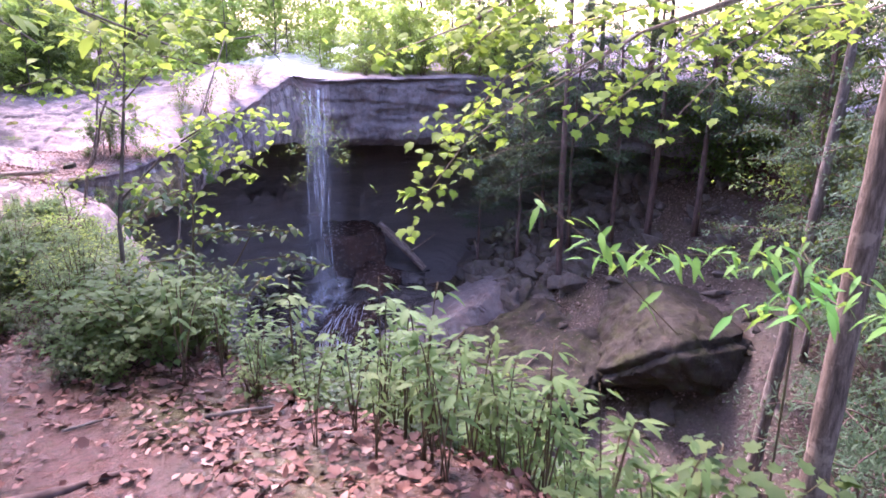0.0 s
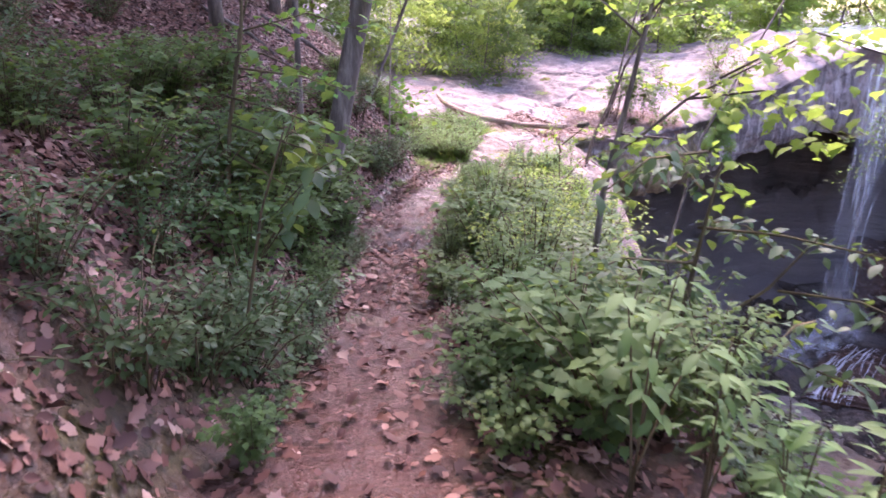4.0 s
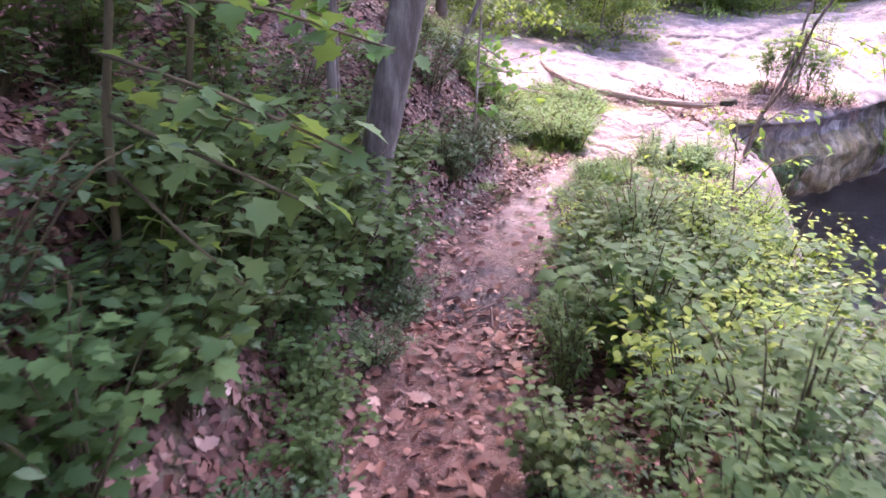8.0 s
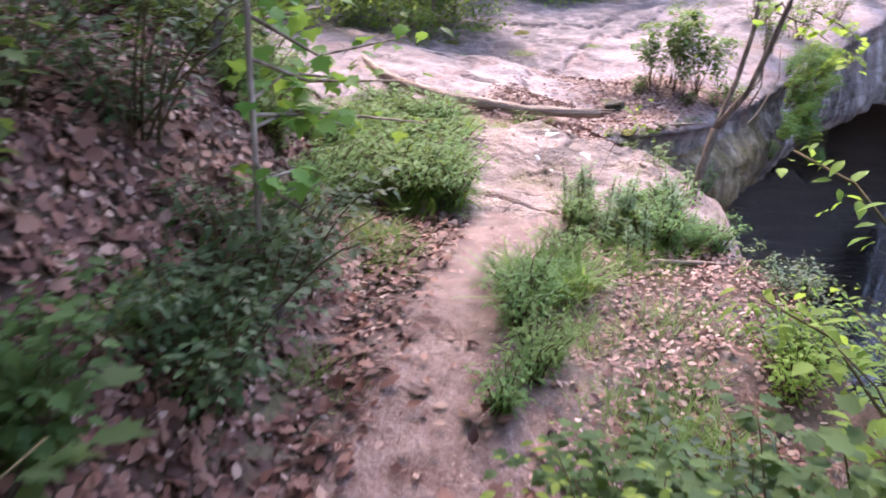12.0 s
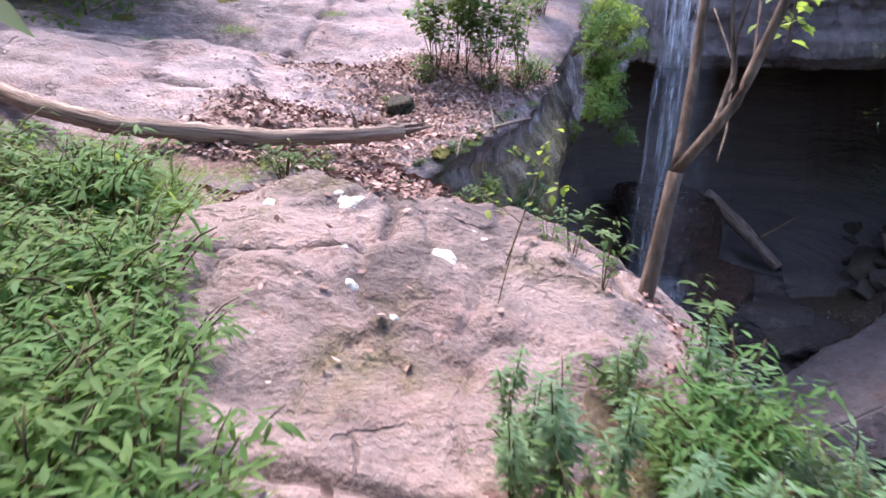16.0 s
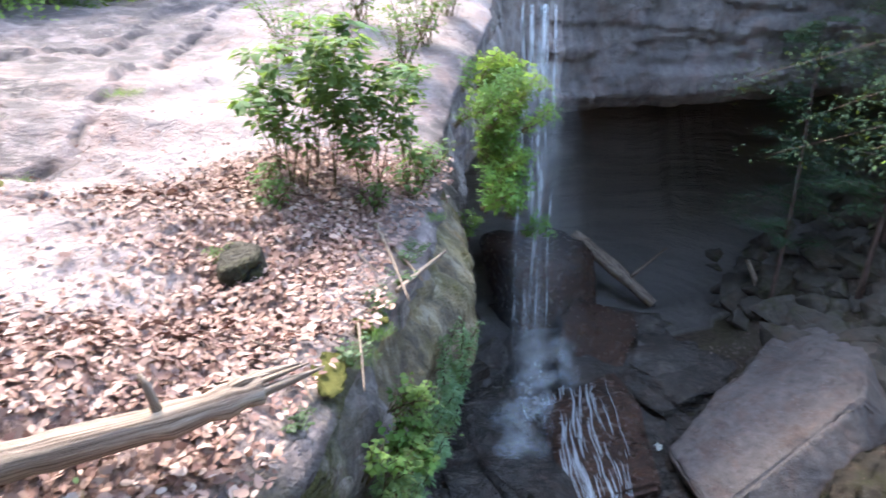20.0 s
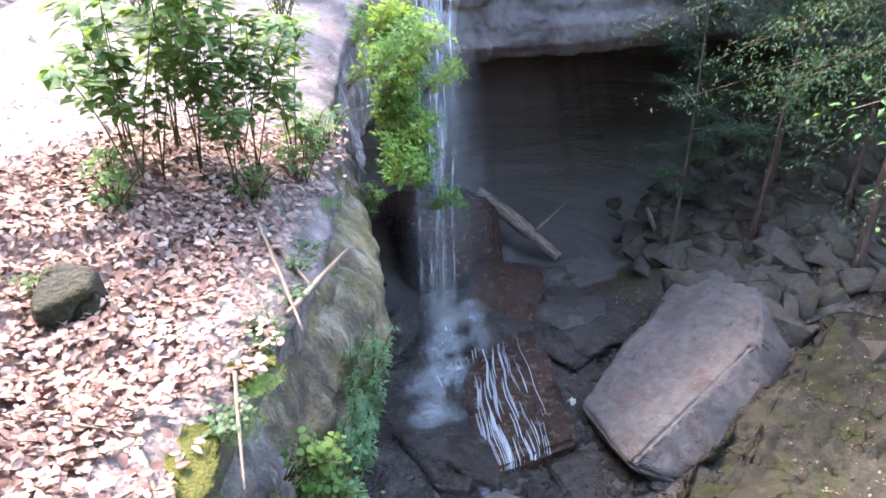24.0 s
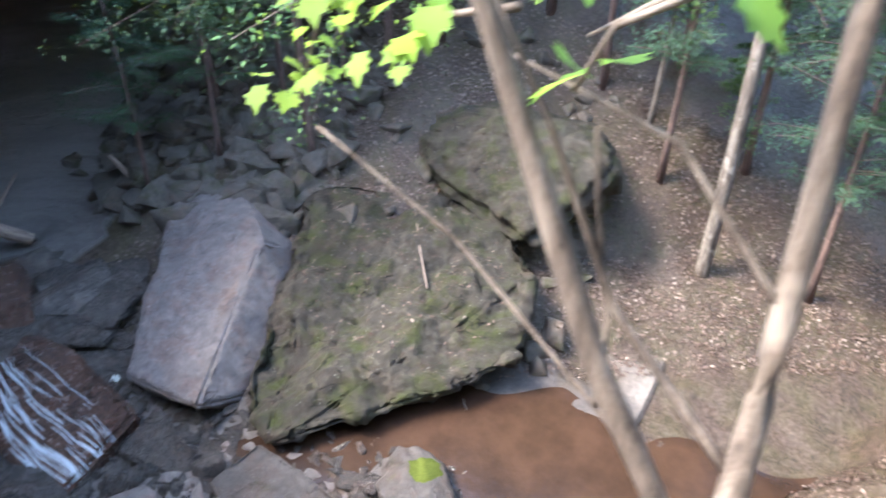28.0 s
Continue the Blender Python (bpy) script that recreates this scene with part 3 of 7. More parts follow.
def moss_material():
    a = Mat("moss")
    n = a.noise(70, 5)
    n2 = a.noise(6, 4)
    a.bump(n, 1.0, 0.02)
    return a.done(a.mix(n2, a.ramp(n, [(0.3, (0.03, 0.036, 0.012)), (0.7, (0.10, 0.11, 0.032))]), (0.13, 0.115, 0.035)), 0.95, 0.1)


MOSS = moss_material()


def bright_moss_material():
    a = Mat("green_moss")
    n = a.noise(40, 5)
    a.bump(n, 1.0, 0.02)
    return a.done(a.ramp(n, [(0.3, (0.04, 0.05, 0.010)), (0.7, (0.10, 0.115, 0.022))]), 0.95, 0.1)


MOSS_BRIGHT = bright_moss_material()


def water_material():
    a = Mat("brown_water")
    a.bump(a.noise(5, 4), 0.25, 0.03)
    n = a.noise(0.9, 4)
    return a.done(a.ramp(n, [(0.3, (0.024, 0.013, 0.009)), (0.7, (0.052, 0.028, 0.018))]), 0.16, 0.4)


WATER = water_material()


def sky_tinted_water_material():
    a = Mat("stream_sheet")
    a.bump(a.noise(7, 4), 0.3, 0.03)
    # Whitish base colour stands in for sky mirrored in the thin stream.
    return a.done(a.ramp(a.noise(3, 5), [(0.35, (0.40, 0.37, 0.35)), (0.65, (0.72, 0.72, 0.72))]), 0.25, 0.6)


STREAM = sky_tinted_water_material()


def fall_material(name, low, high, amount, stretch):
    a = Mat(name)
    n = a.noise(9.0, 6, 0.7, stretch)
    n2 = a.noise(26.0, 4, 0.7, stretch)
    mask = a.math("MULTIPLY", a.level(a.math("ADD", a.math("MULTIPLY", n, 0.6), a.math("MULTIPLY", n2, 0.4)), low, high), amount)
    a.done((0.86, 0.88, 0.92), 0.35, 0.5)
    clear = a.node("ShaderNodeBsdfTransparent")
    edge = a.attr("fade")
    mixer = a.node("ShaderNodeMixShader", Fac=a.math("MULTIPLY", mask, edge))
    a.t.links.new(clear.outputs[0], mixer.inputs[1])
    a.t.links.new(a.bsdf.outputs[0], mixer.inputs[2])
    a.t.links.new(mixer.outputs[0], a.t.nodes["Material Output"].inputs[0])
    return a.m


def white_water_material():
    a = Mat("white_water")
    a.bump(a.noise(30, 3), 0.4, 0.02)
    return a.done((0.46, 0.46, 0.48), 0.12, 0.6)


WHITEWATER = white_water_material()
FALL = fall_material("falling_water", 0.45, 0.60, 1.0, (1, 1, 0.045))
CASCADE = fall_material("cascade_water", 0.30, 0.80, 0.55, (0.5, 0.15, 0.3))
SPRAY = fall_material("spray", 0.35, 0.75, 0.22, (0.15, 0.15, 0.08))

# ---- large structure ----


def axis(*runs):
    out = []
    for a, b, step in runs:
        out += list(np.arange(a, b, step))
    return np.array(out + [runs[-1][1]])


def set_attr(ob, name, values):
    at = ob.data.attributes.new(name, "FLOAT", "POINT")
    at.data.foreach_set("value", np.asarray(values, np.float32).ravel())


def build_ground():
    xs = axis((-160, -46, 12.0), (-46, -16, 1.0), (-16, 5, 0.13), (5, 14, 0.35), (14, 60, 1.2), (60, 170, 12.0))
    ys = axis((-120, -16, 12.0), (-16, -3, 0.5), (-3, 20, 0.13), (20, 33, 0.25), (33, 70, 1.0), (70, 190, 12.0))
    X, Y = np.meshgrid(xs, ys)
    Z = ground_z(X, Y)
    nx, ny = len(xs), len(ys)
    idx = np.arange(nx * ny).reshape(ny, nx)
    faces = np.stack([idx[:-1, :-1], idx[:-1, 1:], idx[1:, 1:], idx[1:, :-1]], -1).reshape(-1, 4)
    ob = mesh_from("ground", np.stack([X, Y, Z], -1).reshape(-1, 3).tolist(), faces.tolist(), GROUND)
    v, run = along(PATH, X, Y)
    n = fbm(X * 1.5, Y * 1.5, 21, 3)
    dn, _ = along(BRINK, X, Y)
    path = sstep(0.48, 0.2, np.abs(v) + 0.16 * n) * (dn > 0)
    broad = sstep(2.8, 1.6, np.hypot(X + 0.6, Y - 0.2) + 0.5 * n)
    low = sstep(1.8, 0.4, Z - floor_z(Y) + 0.4 * n)
    dr, _ = along(CREEK, X, Y)
    under = (along(RIM, X, Y)[0] > 0) & (Y > 14.6)
    stone = np.clip(under * 1.0 + low * sstep(2.6, 1.6, np.abs(dr) + 0.6 * n) * sstep(16, 18, Y) + sstep(0.3, -0.4, along(RIM, X, Y)[0]) * 0 + (Y > 15) * low * sstep(2.6, 1.4, dr + 0.5 * n), 0, 1)
    set_attr(ob, "path", np.clip(path + broad, 0, 1))
    set_attr(ob, "stone", stone)
    # Mask for the haze lightening, growing inwards under the shelf.
    set_attr(ob, "hollow", under * sstep(0.5, 3.0, along(RIM, X, Y)[0]))
    # Below z -3.5 the ground takes on the grey, shade-darkened bank colour.
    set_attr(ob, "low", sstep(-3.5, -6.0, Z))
    set_attr(ob, "rocky", sstep(7.7, 8.3, run) * sstep(13.5, 12.5, run) * sstep(0.75, 0.35, np.abs(v + 0.05) + 0.2 * n) * (dn > 0))
    set_attr(ob, "damp", sstep(6.85, 7.0, run) * sstep(7.9, 7.4, run) * sstep(0.25, -0.1, v + 0.2 * n) * (v > -1.3))
    set_attr(ob, "moss", np.clip(sstep(0.3, 0.6, np.abs(v)) * sstep(1.4, 0.7, np.abs(v)) * 0.7 + (Z < -3) * 0.18, 0, 1))
    return tagged(ob, "forest floor of reddish dirt, dead leaves and stony stream bed", "ground", kind="structure")


ground = build_ground()


def build_shelf():
    """The overhanging sandstone shelf: its edge swept with a top, a face and an underside."""
    rim = np.array(RIM, float)
    seg = np.r_[0, np.cumsum(np.hypot(*np.diff(rim, axis=0).T))]
    s = np.arange(0, seg[-1], 0.075)
    ex, ey = np.interp(s, seg, rim[:, 0]), np.interp(s, seg, rim[:, 1])
    k = np.exp(-0.5 * (np.arange(-9, 10) / 4.0) ** 2)
    k /= k.sum()
    ex, ey = [np.r_[q[:9], np.convolve(q, k, "valid"), q[-9:]] for q in (ex, ey)]
    ang = np.radians(np.interp(s, [0, seg[11], seg[13], seg[14], seg[16], seg[-1]], [174, 174, 150, 100, 88, 70]))
    ix, iy = np.cos(ang), np.sin(ang)
    thick = np.interp(s, [0, seg[2], seg[3], seg[5], seg[8], seg[11], seg[13], seg[-1]], [0.25, 0.9, 1.35, 1.4, 1.5, 1.9, 2.7, 2.9])
    j = 0.06 * fbm(s * 0.9, s * 0, 31, 4) + 0.015 * vnoise(s * 5, s * 0, 32)
    ex, ey = ex + ix * j, ey + iy * j
    inner = np.r_[0.0, 0.05, np.arange(0.12, 5.0, 0.065), np.arange(5.0, 9, 0.2), np.arange(9, 34, 1.5)]
    rows, kind = [], []
    for u in inner[::-1]:
        x, y = ex + ix * u, ey + iy * u
        z = slab_z(x, y) - 0.10 * np.exp(-(u / 0.12))
        rows.append(np.stack([x, y, z], -1))
    top = slab_z(ex, ey)
    bulge = np.interp(s, [0, seg[3], seg[4], seg[5], seg[6], seg[8], seg[9], seg[11], seg[-1]], [0, 0.0, 0.16, 0.30, 0.30, 0.25, 0.1, 0.15, 0.3])
    joint = np.floor(4 * vnoise(s * 1.7, s * 0, 42)) / 4
    fine_joint = np.floor(3 * vnoise(s * 4.3, s * 0, 49)) / 3
    levels = np.linspace(0.03, 1.0, 40)
    for w in levels:
        out = bulge * float(sstep(0.15, 0.55, w)) - 0.75 * max(0, w - 0.8) ** 1.2
        n = 0.07 * float(sstep(0.0, 0.2, w)) * fbm(s * 1.1, s * 0 + w * 2.2, 41, 5) + 0.025 * vnoise(s * 6, s * 0 + w * 9, 43) + 0.02 * vnoise(s * 13, s * 0 + w * 12, 45)
        n = n + (0.10 * joint + 0.05 * fine_joint) * float(sstep(0.05, 0.3, w)) * (0.7 + 0.5 * vnoise(s * 0.6, s * 0 + w * 2.5, 48)) - 0.05
        n = n + 0.28 * np.floor(3 * vnoise(s * 0.25, s * 0 + w * 8, 47)) / 3 * sstep(seg[13], seg[14], s)
        n = n - 0.08 * np.exp(-(vnoise(s * 1.1 + 0.25 * math.sin(w * 4), s * 0 + w * 0.8, 46) / 0.05) ** 2)
        n = n - 0.05 * np.exp(-(vnoise(s * 0.4, s * 0 + w * 5, 40) / 0.06) ** 2)
        o = (out + n) * np.interp(s, [0, seg[2], seg[4]], [0.2, 0.6, 1.0])
        rows.append(np.stack([ex - ix * o, ey - iy * o, top - 0.09 - w * thick], -1))
    for u in (0.35, 0.8, 1.4, 2.2, 3.2, 4.5, 6.5):
        z = top - thick + 0.10 * u + 0.12 * fbm(ex * 0.7 + u, ey * 0.7, 44, 3) - np.interp(u, [0, 6.5], [0, 0.2])
        rows.append(np.stack([ex + ix * u, ey + iy * u, z], -1))
    V = np.concatenate(rows)
    n, m = len(s), len(rows)
    idx = np.arange(n * m).reshape(m, n)
    F = np.stack([idx[:-1, :-1], idx[1:, :-1], idx[1:, 1:], idx[:-1, 1:]], -1).reshape(-1, 4)
    ob = mesh_from("rock_shelf", V.tolist(), F.tolist(), ROCK)
    ob.data.materials.append(ROCK_CLIFF)
    ob.data.materials.append(ROCK_TAN)
    ob.data.materials.append(ROCK_RIM)
    first = (len(inner) - 1) * (n - 1)
    mats = np.zeros(len(ob.data.polygons), np.int32)
    mats[first + 4 * (n - 1):] = 1
    tan = np.tile((s[:-1] > seg[4] - 0.3) & (s[:-1] < seg[8]), m - 1)
    row = np.repeat(np.arange(m - 1), n - 1) - (len(inner) - 1) + 3.5 * np.tile(vnoise(s[:-1] * 1.8, s[:-1] * 0, 50), m - 1)
    mats[tan & (row > 9)] = 2
    far = np.tile(s[:-1] > seg[13] + 1.2, m - 1)
    mats[(np.arange(len(mats)) >= first) & far] = 3
    set_attr(ob, "crack", np.where(V[:, 2] > -3, slab_marks(V[:, 0], V[:, 1])[0], 0))
    set_attr(ob, "weather", np.clip(sstep(-10.4, -11.6, V[:, 0] + 0.5 * fbm(V[:, 0] * 0.8, V[:, 1] * 0.8, 95, 3)) * sstep(15.2, 17.0, V[:, 1]) + 0.75 * sstep(0.45, 0.05, np.abs(along(RIM, V[:, 0], V[:, 1])[0])) * (V[:, 1] < 24) + 0.5 * sstep(0.25, 0.6, fbm(V[:, 0] * 0.5, V[:, 1] * 0.5, 96, 4)), 0, 1))
    low = sstep(-1.93, -2.1, V[:, 2] + 0.08 * fbm(V[:, 0] * 3, V[:, 1] * 3, 97, 3)) * (V[:, 2] > -4.5)
    set_attr(ob, "mossy", low * sstep(16.2, 15.3, V[:, 1] + 0.5 * fbm(V[:, 1] * 1.6, V[:, 2] * 1.6, 98, 3)) * (V[:, 0] > -9.6))
    ob.data.polygons.foreach_set("material_index", mats)
    return tagged(ob, "pinkish grey sandstone shelf with an overhanging cliff edge", "rock shelf", kind="structure")


shelf = build_shelf()


def patch(name, line, widths, lift, material, label, height):
    """A ribbon of water along a line."""
    verts, faces = [], []
    pts = np.array(line, float)
    seg = np.r_[0, np.cumsum(np.hypot(*np.diff(pts, axis=0).T))]
    s = np.arange(0, seg[-1], 0.2)
    x, y = np.interp(s, seg, pts[:, 0]), np.interp(s, seg, pts[:, 1])
    w = np.interp(s, seg, widths)
    dx, dy = np.gradient(x), np.gradient(y)
    d = np.hypot(dx, dy)
    k = np.arange(25)[None]
    u = (k / 12 - 1) * w[:, None] * (1 + 0.15 * np.sin(s[:, None] * 2 + k / 3))
    px, py = x[:, None] - (dy / d)[:, None] * u, y[:, None] + (dx / d)[:, None] * u
    pz = height(px, py) + lift * (1 - 1.4 * np.abs(k / 12 - 1) ** 4)
    verts = np.stack([px, py, pz], -1).reshape(-1, 3).tolist()
    for i in range(len(s) - 1):
        for k in range(24):
            q = i * 25 + k
            faces.append((q, q + 1, q + 26, q + 25))
    return tagged(mesh_from(name, verts, faces, material), label, "water", kind="structure")


patch("stream_water", [(-5.3, 27.85), (-5.9, 29.0), (-7.0, 31), (-7.5, 36), (-5.5, 44), (-3, 60)], [0.7, 1.5, 3.0, 3.4, 3.2, 4.0], 0.03, STREAM,
      "thin stream water running to the falls lip, coloured like reflected sky", slab_z)
patch("creek_water", [(-2.6, 21.4), (-1.2, 19.8), (-0.2, 18.0), (0.3, 16.0), (0.9, 14.0), (2.6, 10.5), (6, 6), (11, 0), (15, -10)], [0.4, 1.3, 2.2, 2.3, 1.8, 1.2, 1.0, 1.2, 2], 0.02, WATER, "shallow brown creek water over stones",
      lambda px, py: floor_z(py) + 0.10)


def ribbon(name, top, drop, width, out, material, parent, wav, seed):
    """One hanging sheet of falling water, bent outwards as it falls."""
    verts, faces, fade = [], [], []
    n, m = 40, 6
    for i in range(n + 1):
        f = i / n
        z = top[2] - drop * f
        w = width * (0.6 + 0.9 * f)
        for k in range(m + 1):
            u = k / m - 0.5
            wob = wav * float(vnoise(f * 5 + seed, u * 2, seed))
            verts.append((top[0] + u * w + wob, top[1] - out * math.sqrt(f) + 0.25 * u * u + wob, z))
            fade.append((1 - abs(2 * u) ** 2.5) * (1 - 0.8 * f))
    for i in range(n):
        for k in range(m):
            q = i * (m + 1) + k
            faces.append((q, q + 1, q + m + 2, q + m + 1))
    ob = mesh_from(name, verts, faces, material, parent)
    set_attr(ob, "fade", fade)
    return ob


falls = thing("waterfall", "thin white waterfall dropping from a rock lip into a dark hollow", "waterfall")
for i, (dx, wd, wv) in enumerate([(-0.36, 0.20, 0.06), (-0.12, 0.16, 0.07), (0.2, 0.14, 0.06), (0.42, 0.16, 0.08), (0.1, 0.45, 0.12)]):
    ribbon("water_strand", (-5.2 + dx, 27.72 + 0.05 * i, -1.05), 9.0, wd, 0.55, FALL, falls, wv, 50 + i)
for i, (dx, wd) in enumerate([(0.25, 1.9), (0.0, 1.3)]):
    ribbon("spray_veil", (-5.2 + dx, 27.5 - 0.3 * i, -2.2), 8.4, wd, 0.7, SPRAY, falls, 0.12, 70 + i)


def cascade(line, width, seed):
    """White water running down over stones."""
    verts, faces, fade = [], [], []
    pts = [Vector(p) for p in line]
    n = 14 * (len(pts) - 1)
    for i in range(n + 1):
        q = i / n * (len(pts) - 1)
        k = min(int(q), len(pts) - 2)
        p = pts[k].lerp(pts[k + 1], q - k)
        for j in range(6):
            u = j / 5 - 0.5
            w = width * (0.8 + 0.4 * math.sin(i * 0.5 + seed))
            verts.append((p.x + u * w, p.y + 0.1 * math.sin(i + j), p.z + 0.12 * float(vnoise(i * 0.4, j * 0.7, seed))))
            fade.append((1 - abs(2 * u) ** 2) * math.sin(math.pi * min(max(i / n, 0.04), 0.96)))
    for i in range(n):
        for j in range(5):
            q = i * 6 + j
            faces.append((q, q + 1, q + 7, q + 6))
    ob = mesh_from("cascade", verts, faces, CASCADE, falls)
    set_attr(ob, "fade", fade)


cascade([(-5.1, 27.3, -8.6), (-5.0, 26.9, -9.2), (-5.3, 26.3, -9.7), (-5.5, 25.6, -10.1)], 1.1, 84)
cascade([(-4.5, 27.2, -8.5), (-4.35, 26.9, -9.2), (-4.4, 26.2, -9.75)], 0.8, 85)
cascade([(-5.9, 26.3, -9.8), (-6.0, 25.2, -10.1), (-5.9, 24.2, -10.4), (-5.5, 23.2, -10.55)], 0.9, 86)
cascade([(-5.2, 27.2, -9.6), (-5.5, 26.2, -10.0), (-5.6, 25.2, -10.2), (-5.2, 24.0, -10.55)], 0.9, 81)
cascade([(-4.6, 27.4, -9.7), (-4.9, 26.4, -10.1), (-5.1, 25.4, -10.35)], 0.6, 82)
cascade([(-5.6, 25.0, -10.35), (-5.4, 23.6, -10.6), (-5.0, 22.6, -10.7)], 0.7, 83)

# ---- rocks ----


def rock_data(radii, seed, planes=9, level=4, rough=0.03, cut=(0.55, 0.85), groove=0.0, faces=()):
    """An angular boulder: a ball cut by planes into a block, then roughened and cracked."""
    rs = np.random.default_rng(seed)
    bm = bmesh.new()
    bmesh.ops.create_icosphere(bm, subdivisions=level, radius=1.0)
    box = np.array([[1, 0, 0], [-1, 0, 0], [0, 1, 0], [0, -1, 0], [0, 0, 1], [0, 0, -1]], float) + rs.normal(0, 0.16, (6, 3))
    nor = np.vstack([box, rs.normal(size=(planes, 3))] + ([np.array(faces)[:, :3]] if len(faces) else []))
    nor /= np.linalg.norm(nor, axis=1)[:, None]
    dist = np.r_[rs.uniform(cut[0], cut[0] + 0.15, 6), rs.uniform(*cut, planes), [f[3] for f in faces]]
    P = np.array([v.co[:] for v in bm.verts])
    dots = P @ nor.T
    lim = np.where(dots > 0.05, dist / np.maximum(dots, 0.05), 9.0)
    r = 1 / ((lim ** -60.0).sum(1)) ** (1 / 60)
    a, b = P[:, 0] * 2.2 + P[:, 2] * 1.7 + seed, P[:, 1] * 2.2 - P[:, 2] * 1.1
    n = fbm(a, b, seed, 6)
    step = np.floor(3 * vnoise(a * 0.7, b * 0.7, seed + 3)) / 3
    line = np.exp(-(vnoise(a * 0.9, b * 0.9, seed + 5) / 0.05) ** 2)
    P = P * (r / 0.68 * (1 + rough * n + 0.6 * rough * step - groove * line))[:, None] * np.array(radii)
    for v, p in zip(bm.verts, P):
        v.co = p
    return bm


def block_data(corners, seed, edge=0.12, grain=0.14, rough=0.05, ledge=0.0, split=0.0):
    """A broken block of rock: the hull of its corners, edges knocked off, then weathered and cracked."""
    bm = bmesh.new()
    mid = Vector(np.mean(np.array(corners, float), 0))
    for c in corners:
        bm.verts.new(Vector(c) - mid)
    bmesh.ops.convex_hull(bm, input=bm.verts)
    bmesh.ops.delete(bm, geom=[v for v in bm.verts if not v.link_faces], context="VERTS")
    bmesh.ops.dissolve_limit(bm, angle_limit=0.12, verts=list(bm.verts), edges=list(bm.edges))
    bmesh.ops.bevel(bm, geom=list(bm.edges), offset=edge, segments=2, affect="EDGES", clamp_overlap=True)
    bmesh.ops.triangulate(bm, faces=list(bm.faces))
    for i in range(7):
        long = [e for e in bm.edges if e.calc_length() > grain]
        if not long or len(bm.faces) > 30000:
            break
        bmesh.ops.subdivide_edges(bm, edges=long, cuts=1)
        bmesh.ops.triangulate(bm, faces=list(bm.faces))
    bm.normal_update()
    P = np.array([v.co[:] for v in bm.verts])
    N = np.array([v.normal[:] for v in bm.verts])
    a, b = P[:, 0] + 0.7 * P[:, 2] + seed, P[:, 1] - 0.6 * P[:, 2]
    h = rough * fbm(a * 1.1, b * 1.1, seed, 5) + 0.25 * rough * fbm(a * 6, b * 6, seed + 1, 3)
    if ledge:
        q = 3 * fbm(a * 0.55, b * 0.8 + P[:, 2], seed + 2, 3)
        h = h + ledge * (np.floor(q) + sstep(0.75, 1.0, q - np.floor(q))) / 3
    if split:
        w = 0.35 * fbm(a * 0.9, b * 0.9, seed + 6, 3)
        for k, f in enumerate((0.42, 0.8)):
            h = h - split * np.exp(-(vnoise(a * f + w, b * f * 1.4 - w, seed + 3 + k) / 0.035) ** 2) * sstep(-0.1, 0.3, vnoise(a * 0.5, b * 0.5, seed + 9 + k))
    for v, p in zip(bm.verts, P + N * h[:, None]):
        v.co = p
    return bm, mid


def block(name, corners, material, label, seed, edge=0.12, grain=0.14, rough=0.05, ledge=0.0, split=0.0, group=""):
    bm, mid = block_data(corners, seed, edge, grain, rough, ledge, split)
    ob = part(name, bm, material)
    ob.matrix_world = Matrix.Translation(mid)
    return tagged(ob, label, "rock", group)


def slab_stone(x, y, z, length, width, thick, turn, seed, material, label, tilt=(0, 0)):
    """A flat bedded stone with an uneven outline."""
    rs = random.Random(seed)
    ring = [(0.5 * length * math.cos(a) * rs.uniform(0.85, 1.25), 0.5 * width * math.sin(a) * rs.uniform(0.85, 1.25)) for a in (0.5, 1.1, 2.5, 3.3, 4.2, 5.6)]
    top = [(u, v, 0.5 * thick + rs.uniform(-0.12, 0.12) * thick) for u, v in ring]
    low = [(u * 1.08, v * 1.08, -0.5 * thick) for u, v in ring]
    bm, mid = block_data(top + low, seed, 0.012, max(0.12, 0.16 * length), 0.012, 0.012, 0.0)
    ob = part("stone", bm, material, smooth=False)
    ob.matrix_world = pose(x, y, z, tilt[0], tilt[1], turn) @ Matrix.Translation(mid)
    return tagged(ob, label, "stone", "creek stones")


def chip_data(radii, seed, points=13):
    """A small angular stone: the hull of a few points with its edges broken."""
    rs = np.random.default_rng(seed)
    bm = bmesh.new()
    p = rs.uniform(-1, 1, (points, 3))
    p /= np.maximum(np.abs(p).max(1), 0.8)[:, None]
    for q in p * np.array(radii):
        bm.verts.new(q)
    out = bmesh.ops.convex_hull(bm, input=bm.verts)
    loose = [v for v in bm.verts if not v.link_faces]
    bmesh.ops.delete(bm, geom=loose, context="VERTS")
    bmesh.ops.bevel(bm, geom=list(bm.edges), offset=0.05 * min(radii), segments=1, affect="EDGES", clamp_overlap=True)
    return bm


def rock(name, at, radii, material, label, seed, turn=(0, 0, 0), level=4, planes=9, rough=0.03, group="", cut=(0.55, 0.85), groove=0.0, faces=()):
    ob = part(name, rock_data(radii, seed, planes, level, rough, cut, groove, faces), material)
    ob.matrix_world = pose(*at, *turn)
    return tagged(ob, label, "rock", group)


def surface(ob):
    """A tree of the object's faces in world space."""
    return BVHTree.FromPolygons([ob.matrix_world @ v.co for v in ob.data.vertices], [tuple(p.vertices) for p in ob.data.polygons])


